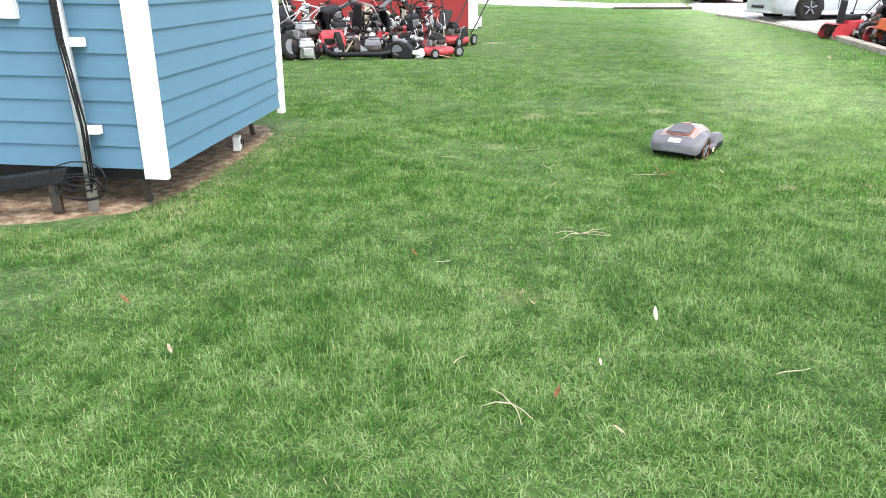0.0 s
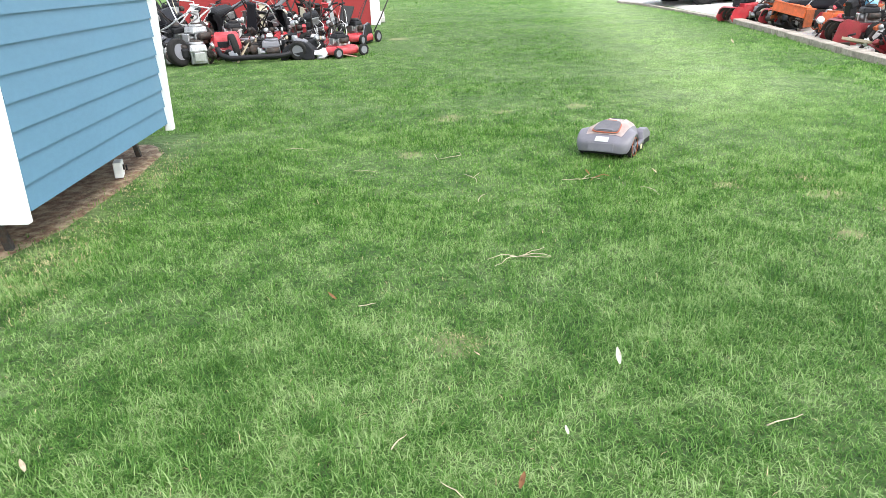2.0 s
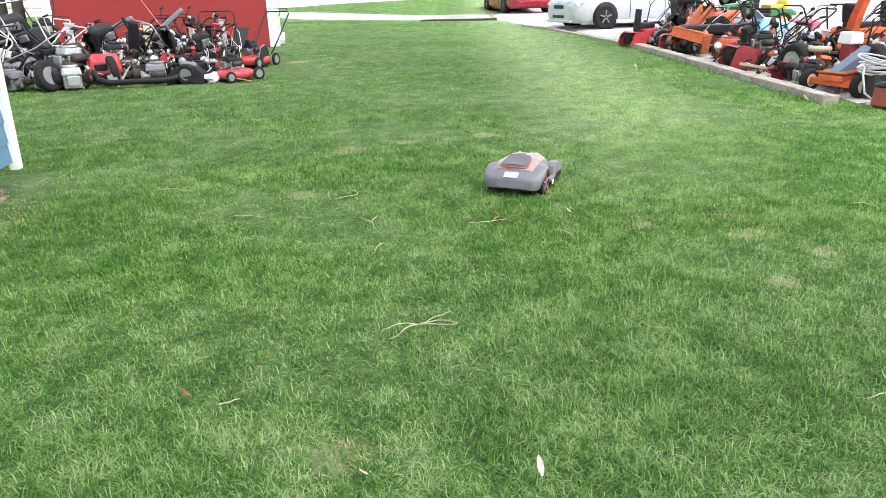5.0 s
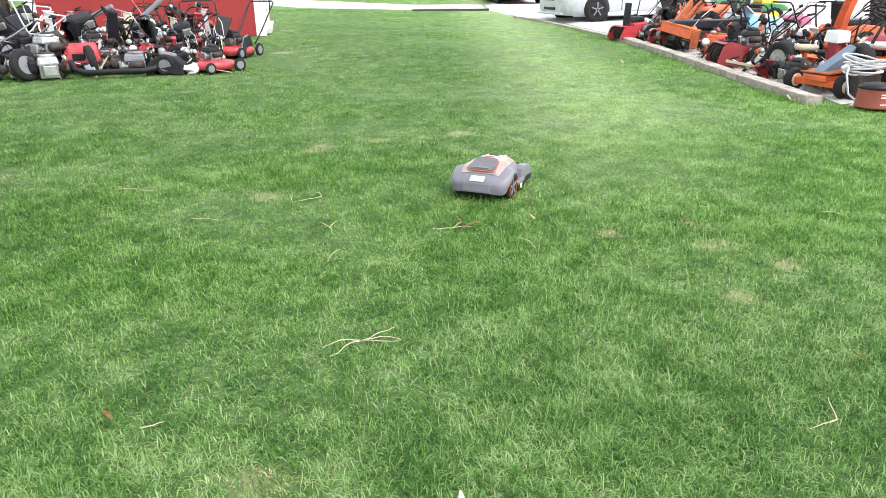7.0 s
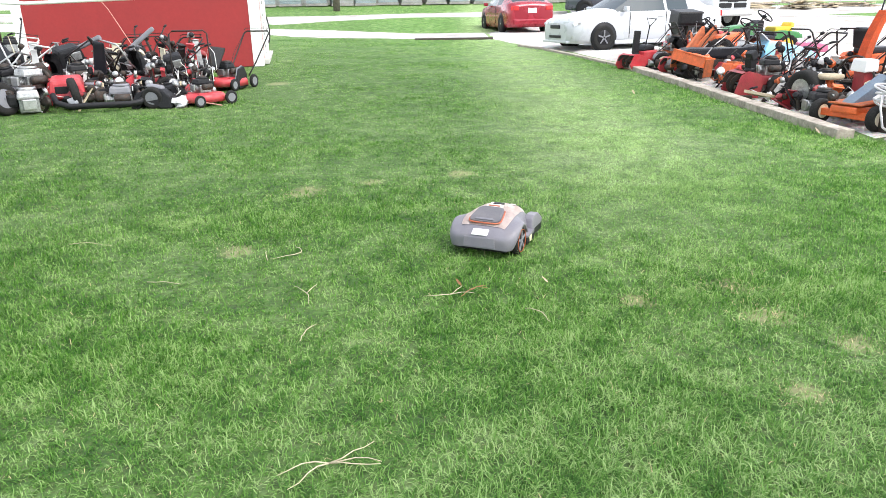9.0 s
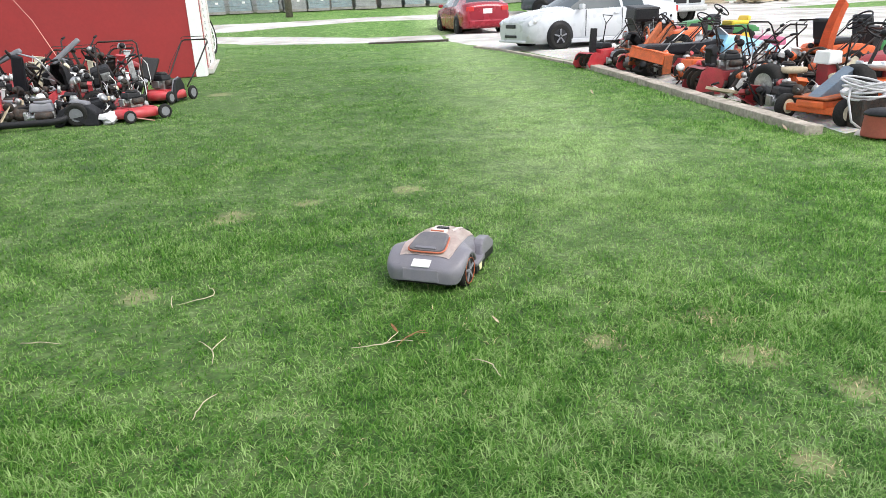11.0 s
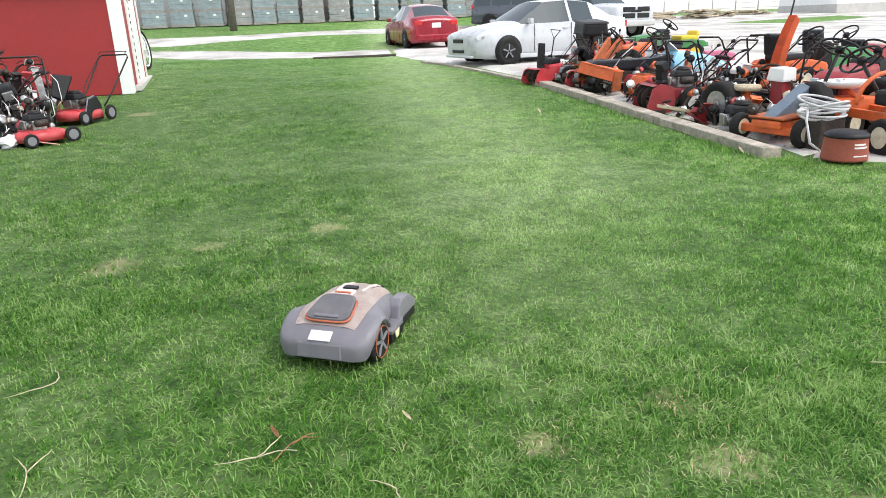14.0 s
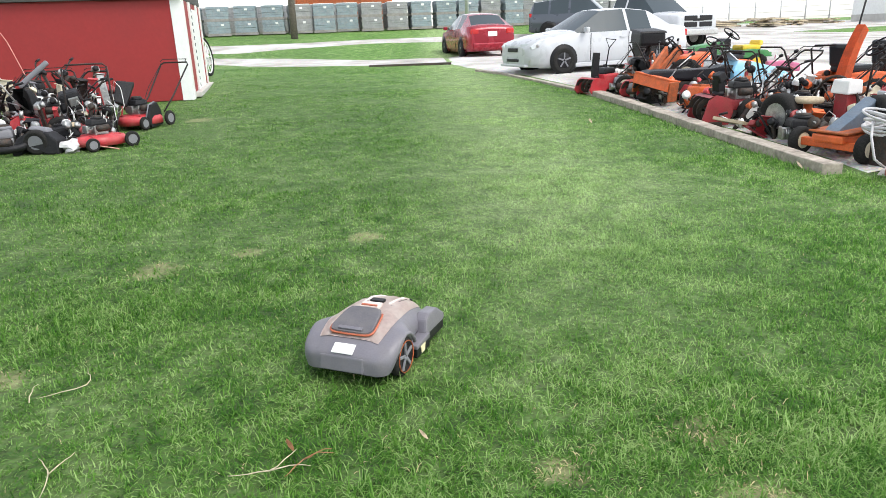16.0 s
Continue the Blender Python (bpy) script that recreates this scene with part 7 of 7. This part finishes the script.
    for s in (-1, 1):
        wh = wheel(t, "rear_wheel", (s * 0.198, -0.13, 0.09), 0.092, 0.05, black)
        part("wheel_ring", made(tube, arc((s * 0.225, -0.13, 0.09), 0.072, 0, 345, 23), 0.0028, 5, None, True), rust_orange, wh)
        for k in range(5):
            a = radians(72 * k + 20)
            part("spoke", made(box, (s * 0.222, -0.13 + 0.036 * math.cos(a), 0.09 + 0.036 * math.sin(a)), (0.008, 0.06, 0.014), (math.degrees(a), 0, 0), 0.002), greyp, wh)
        part("arch_lip", made(tube, arc((s * 0.222, -0.13, 0.09), 0.103, 18, 162, 14), 0.009, 8), shellgrey, t)
        part("front_cheek", made(prism, [(0.1, 0.085), (0.33, 0.085), (0.34, 0.115), (0.27, 0.168), (0.17, 0.175), (0.13, 0.155)], 0.085, 0.012, (s * 0.178, 0, 0), 0.012), shellgrey, t)
        part("cheek_base", made(box, (s * 0.178, 0.215, 0.066), (0.08, 0.22, 0.05), None, 0.012), black, t)
        ledge = part("side_ledge", made(prism, [(-0.02, 0.07), (0.13, 0.07), (0.13, 0.1), (-0.02, 0.088)], 0.06, 0.006, (s * 0.198, 0, 0)), shellgrey, t)
        part("side_fin", made(box, (s * 0.2, 0.055, 0.05), (0.05, 0.15, 0.05), None, 0.008), black, ledge)
        part("warning_sticker", made(prism, [(0.03, 0.035), (0.06, 0.035), (0.072, 0.072), (0.02, 0.072)], 0.004, 0, (s * 0.227, 0, 0)), yellowst, ledge)
        wheel(t, "front_wheel", (s * 0.1, 0.24, 0.05), 0.05, 0.035, black)


robot(on(1.83, 6.12, -36, -0.004) @ Matrix.Scale(0.94, 4))


# ---- litter on the lawn ----
def twig(x, y, rz, size, n, label, material=twigm):
    r = random.Random(int(x * 100) + int(y * 10))
    t = thing("twig", on(x, y, rz, 0.012), label, "twig", "twigs on the lawn")
    bm = bmesh.new()
    for k in range(n):
        a = r.uniform(-0.9, 0.9) + (math.pi if k % 2 else 0)
        pts, p = [], Vector((0, 0, 0.02))
        for s in range(5):
            pts.append(p.copy())
            a += r.uniform(-0.35, 0.35)
            p += Vector((math.cos(a), math.sin(a), r.uniform(-0.12, 0.3) if s < 2 else r.uniform(-0.25, 0.1))) * size / 6
            p.z = max(0.01, p.z)
        tube(bm, pts, 0.0027, 5, 0.0012)
    part("branch", bm, material, t)


for a in ((0.69, 4.08, 10, 0.26, 5, "branched pale dead twig lying in the grass"), (1.36, 5.33, 30, 0.2, 3, "branched pale twig lying in the grass"), (1.47, 5.36, 80, 0.16, 3, "short orange-brown twig in the grass", brownleaf),
          (0.65, 5.52, 60, 0.2, 3, "thin pale twig lying in the grass"), (-0.79, 6.65, 0, 0.42, 1, "long pale stalk lying on the lawn"), (-0.19, 5.88, 20, 0.28, 1, "long pale stalk lying on the lawn"), (1.75, 5.01, 120, 0.14, 2, "small pale twig in the grass"),
          (1.21, 2.6, 10, 0.2, 1, "long pale stalk lying on the lawn"), (0.24, 2.38, -50, 0.17, 4, "thin branched stalk lying in the grass"), (2.22, 3.17, 70, 0.18, 2, "pale bent twig in the grass"), (0.63, 6.15, 35, 0.28, 2, "thin pale stalk in the grass"), (0.63, 5.06, 100, 0.14, 2, "small pale twig in the grass"),
          (0.03, 2.64, 60, 0.13, 1, "thin straw-coloured stalk in the grass"), (0.44, 6.06, 40, 0.24, 1, "long pale stalk lying on the lawn"), (3.7, 5.08, 10, 0.2, 1, "pale stalk lying on the lawn"), (-0.1, 3.65, 0, 0.12, 1, "short pale stalk in the grass")):
    twig(*a)


paleleaf = mat("bleached_leaf", (0.75, 0.7, 0.62), 0.8, 0, 0.15, 40, None, 0, 0.2)


def dead_leaf(x, y, rz, s, material, label, tilt=35):
    ob = bmesh.new()
    rows = []
    for i in range(6):
        u = i / 5
        w = s * 0.16 * math.sin(math.pi * (0.08 + 0.88 * u)) + 0.001
        rows.append([ob.verts.new((q * w, s * (u - 0.5), 0.02 * s + abs(q) * w * 0.5 + 0.25 * s * (u - 0.5) ** 2)) for q in (-1, -0.4, 0.4, 1)])
    for p, q in zip(rows, rows[1:]):
        for j in range(3):
            ob.faces.new((p[j], p[j + 1], q[j + 1], q[j]))
    bmesh.ops.solidify(ob, geom=list(ob.faces), thickness=0.0015)
    o = part("dead_leaf", ob, material)
    o.matrix_world = on(x, y, rz, 0.05, tilt)
    tagged(o, label, "leaf", "dead leaves")


for a in ((0.877, 3.05, 5, 0.062, paleleaf, "pale curled dry leaf standing in the grass", 60), (-0.22, 3.73, 60, 0.05, brownleaf, "small brown dry leaf in the grass"), (0.4, 2.43, -30, 0.05, brownleaf, "brown curled dry leaf in the grass"),
          (0.57, 2.22, 80, 0.045, leafm, "pale dry leaf in the grass"), (2.57, 3.49, 80, 0.08, brownleaf, "red-brown dry leaf in the grass"), (-1.09, 2.69, 40, 0.045, leafm, "pale dry leaf in the grass"), (-1.49, 3.13, 70, 0.06, brownleaf, "brown dry leaf in the grass"),
          (0.58, 2.64, 10, 0.03, paleleaf, "small pale leaf in the grass"), (0.36, 3.14, 80, 0.03, leafm, "small pale leaf in the grass"), (1.43, 5.43, 30, 0.05, brownleaf, "brown dry leaf in the grass"),
          (1.88, 5.36, 40, 0.045, leafm, "pale dry leaf in the grass"), (6.1, 8.6, 0, 0.09, leafm, "pale dry leaf near the edging"), (5.6, 11.9, 0, 0.1, leafm, "pale scrap near the edging")):
    dead_leaf(*a)


# ---- grass ----
def grass(name, count_scale, material, length, width, label, bare_only=False, seed=7):
    """Curved tapering blades, thinned and widened with distance from the walk."""
    r = np.random.default_rng(seed)
    bx, by = [], []
    # bands of the lawn: y from, y to, x from, x to, blades to the square metre
    bands = [(-1.5, 1.2, -2.5, 3.4, 700), (1.2, 1.9, -2.2, 3.2, 3500), (1.9, 3.6, -1.8, 2.8, 12000), (3.6, 5.2, -3.4, 4.2, 8000), (5.2, 7.2, -2.6, 6.1, 4900), (7.2, 9.5, -4.0, 7.0, 2900), (9.5, 13, -5.5, 7.3, 1650), (13, 18, -6.5, 7.3, 760), (18, 27, -1, 8, 330), (29.5, 40.5, -4, 24, 60)]
    for y0, y1, x0, x1, d in bands:
        n = int((y1 - y0) * (x1 - x0) * d * count_scale)
        # most blades grow in tufts
        px, py = r.uniform(x0, x1, n), r.uniform(y0, y1, n)
        own = r.integers(0, max(n // 9, 1), n)
        lone = r.random(n) < 0.4
        spread = 0.011 + 0.0016 * max(y0, 0)
        bx.append(np.where(lone, px, px[own] + r.normal(0, spread, n))), by.append(np.where(lone, py, py[own] + r.normal(0, spread, n)))
        # thinner margins to both sides, outside the walk's view
        if y1 < 10:
            n = int((y1 - y0) * 4 * d * count_scale * 0.16)
            side = r.random(n) < 0.5
            u = 3.0 * r.random(n) ** 2
            bx.append(np.where(side, x0 - u, x1 + u)), by.append(r.uniform(y0, y1, n))
    x, y = np.concatenate(bx), np.concatenate(by)
    edge = np.where(y < 8.32, 9.0, np.interp(y, [p[1] for p in EDGE], [p[0] for p in EDGE]) - 0.1)
    keep = (x < edge) | (y > 29)
    keep &= ~((y < 8.4) & (x > 6.5 + (8.2 - y) * 0.9))
    keep &= ~((x < -1.95 - 0.25 * r.random(len(x)) + 0.4 * (y - 4.6) / 3) & (y > 4.15) & (y < 7.6))
    keep &= ~((x < -1.78 + 0.16 * r.random(len(x)) + 0.08 * (y - 4.6)) & (y > 4.3) & (y < 7.2) & (r.random(len(x)) < 0.65))
    keep &= ~((y > 18.0) & (y < 29) & (x < 0.2))
    near_edge = np.interp(x, [-14, -3, 0.3, 2.4, 4.7, 6.8], [33, 31.2, 29.4, 26.8, 25.6, 24.2])
    keep &= (y < near_edge - 0.05) | (y > 29)
    far_edge = np.interp(x, [-3, -0.2, 2.2, 5.1, 7.7, 14], [34.0, 31.6, 30.8, 29.3, 28.6, 33.3])
    isl = np.interp(x, [-3, 0.3, 2.3, 6, 9.2, 13], [34.4, 32.8, 33.8, 34.7, 34.2, 33.4])
    top = np.interp(x, [-3, -0.5, 2.4, 6.3, 9.8, 14], [37, 36.2, 36.0, 36.4, 36.3, 36.2])
    keep &= (y < 29) | ((y > far_edge) & (y < isl) & (x < 12)) | ((y > top) & (x < 24))
    # clumps: fewer blades in thin places
    thin = np.zeros(len(x))
    for cx, cy, cr in BARE:
        d2 = ((x - cx) / (cr * 1.4)) ** 2 + ((y - cy) / cr) ** 2
        thin = np.maximum(thin, np.exp(-d2))
    wave = 0.5 + 0.5 * np.sin(x * 2.1 + 1.7 * np.sin(y * 1.3)) * np.sin(y * 1.9 + 1.3 * np.sin(x * 1.7))
    if bare_only:
        strip = ((x < -1.5) & (x > -3.4) & (y > 3.75) & (y < 7.3) & (x < -1.62 + 0.15 * wave))
        thin = np.where(strip, 1.0, thin)
        keep = keep | (strip & (x > -2.1))
        keep &= r.random(len(x)) < np.clip(thin * 0.95 + 0.035 + 0.06 * (wave < 0.15), 0, 1)
    else:
        keep &= r.random(len(x)) > thin * 0.55
    x, y, wave = x[keep], y[keep], wave[keep]
    n = len(x)
    dist = np.hypot(x - np.clip(x, 0.2, 1.5), y - np.clip(y - 1.5, 0.3, 3.3))
    z = np.array([G(a, b) for a, b in zip(x, y)]) - 0.004
    far = np.clip((y - 3.0) / 9.0, 0, 3.2)
    tall = 1.0 + 1.15 * np.clip(1 - (edge_gap(x, y) / 0.5), 0, 1)
    L = length * r.uniform(0.55, 1.25, n) * (0.8 + 0.45 * wave) * tall * (1 - 0.3 * np.clip((y - 5) / 6, 0, 1))
    W = width * r.uniform(0.7, 1.3, n) * (1 + 0.75 * far)
    ang = r.uniform(0, 2 * np.pi, n) + 0.6 * np.sin(x * 1.1) 
    lean = np.abs(r.normal(1.25, 0.5, n))
    dx, dy = np.cos(ang), np.sin(ang)
    px, py = -dy, dx
    V = np.empty((n, 5, 3), np.float32)
    for k, (u, bend, ww) in enumerate(((0, 0, 1), (0, 0, -1), (0.55, 0.4, 0.8), (0.55, 0.4, -0.8), (1.0, 1.15, 0))):
        run = L * np.sin(np.minimum(lean * (0.5 + bend * 0.6), 1.45)) * u
        rise = L * np.cos(np.minimum(lean * (0.5 + bend * 0.6), 1.45)) * u
        V[:, k, 0] = x + dx * run + px * W * 0.5 * ww
        V[:, k, 1] = y + dy * run + py * W * 0.5 * ww
        V[:, k, 2] = z + rise
    idx = (np.arange(n, dtype=np.int32) * 5)[:, None]
    loops = np.concatenate([idx + np.array([0, 1, 3, 2], np.int32), idx + np.array([2, 3, 4], np.int32)], axis=1).ravel()
    starts = (np.arange(n, dtype=np.int32) * 7)[:, None] + np.array([0, 4], np.int32)
    me = bpy.data.meshes.new(name)
    me.vertices.add(n * 5), me.loops.add(n * 7), me.polygons.add(n * 2)
    me.vertices.foreach_set("co", V.ravel())
    me.loops.foreach_set("vertex_index", loops)
    me.polygons.foreach_set("loop_start", starts.ravel())
    me.update(calc_edges=True)
    me.materials.append(material)
    tagged(new(name, me), label, "grass", kind="stuff")


def edge_gap(x, y):
    """Distance to the places where the mower leaves the grass long: the edging and the heap."""
    e = np.interp(y, [p[1] for p in EDGE], [p[0] for p in EDGE]) - x
    e = np.where((y > 8) & (y < 21.5), np.abs(e), 9)
    h = np.maximum(np.abs(y - 13.1), np.maximum(x + 0.3, 0) * 3)
    return np.minimum(e, h)


grass("grass_blades", 1.6, blades, 0.048, 0.0034, "short mown green grass blades of the lawn")
grass("dry_grass", 0.3, straw, 0.034, 0.003, "dry straw-coloured blades in thin spots of the lawn", True, 9)
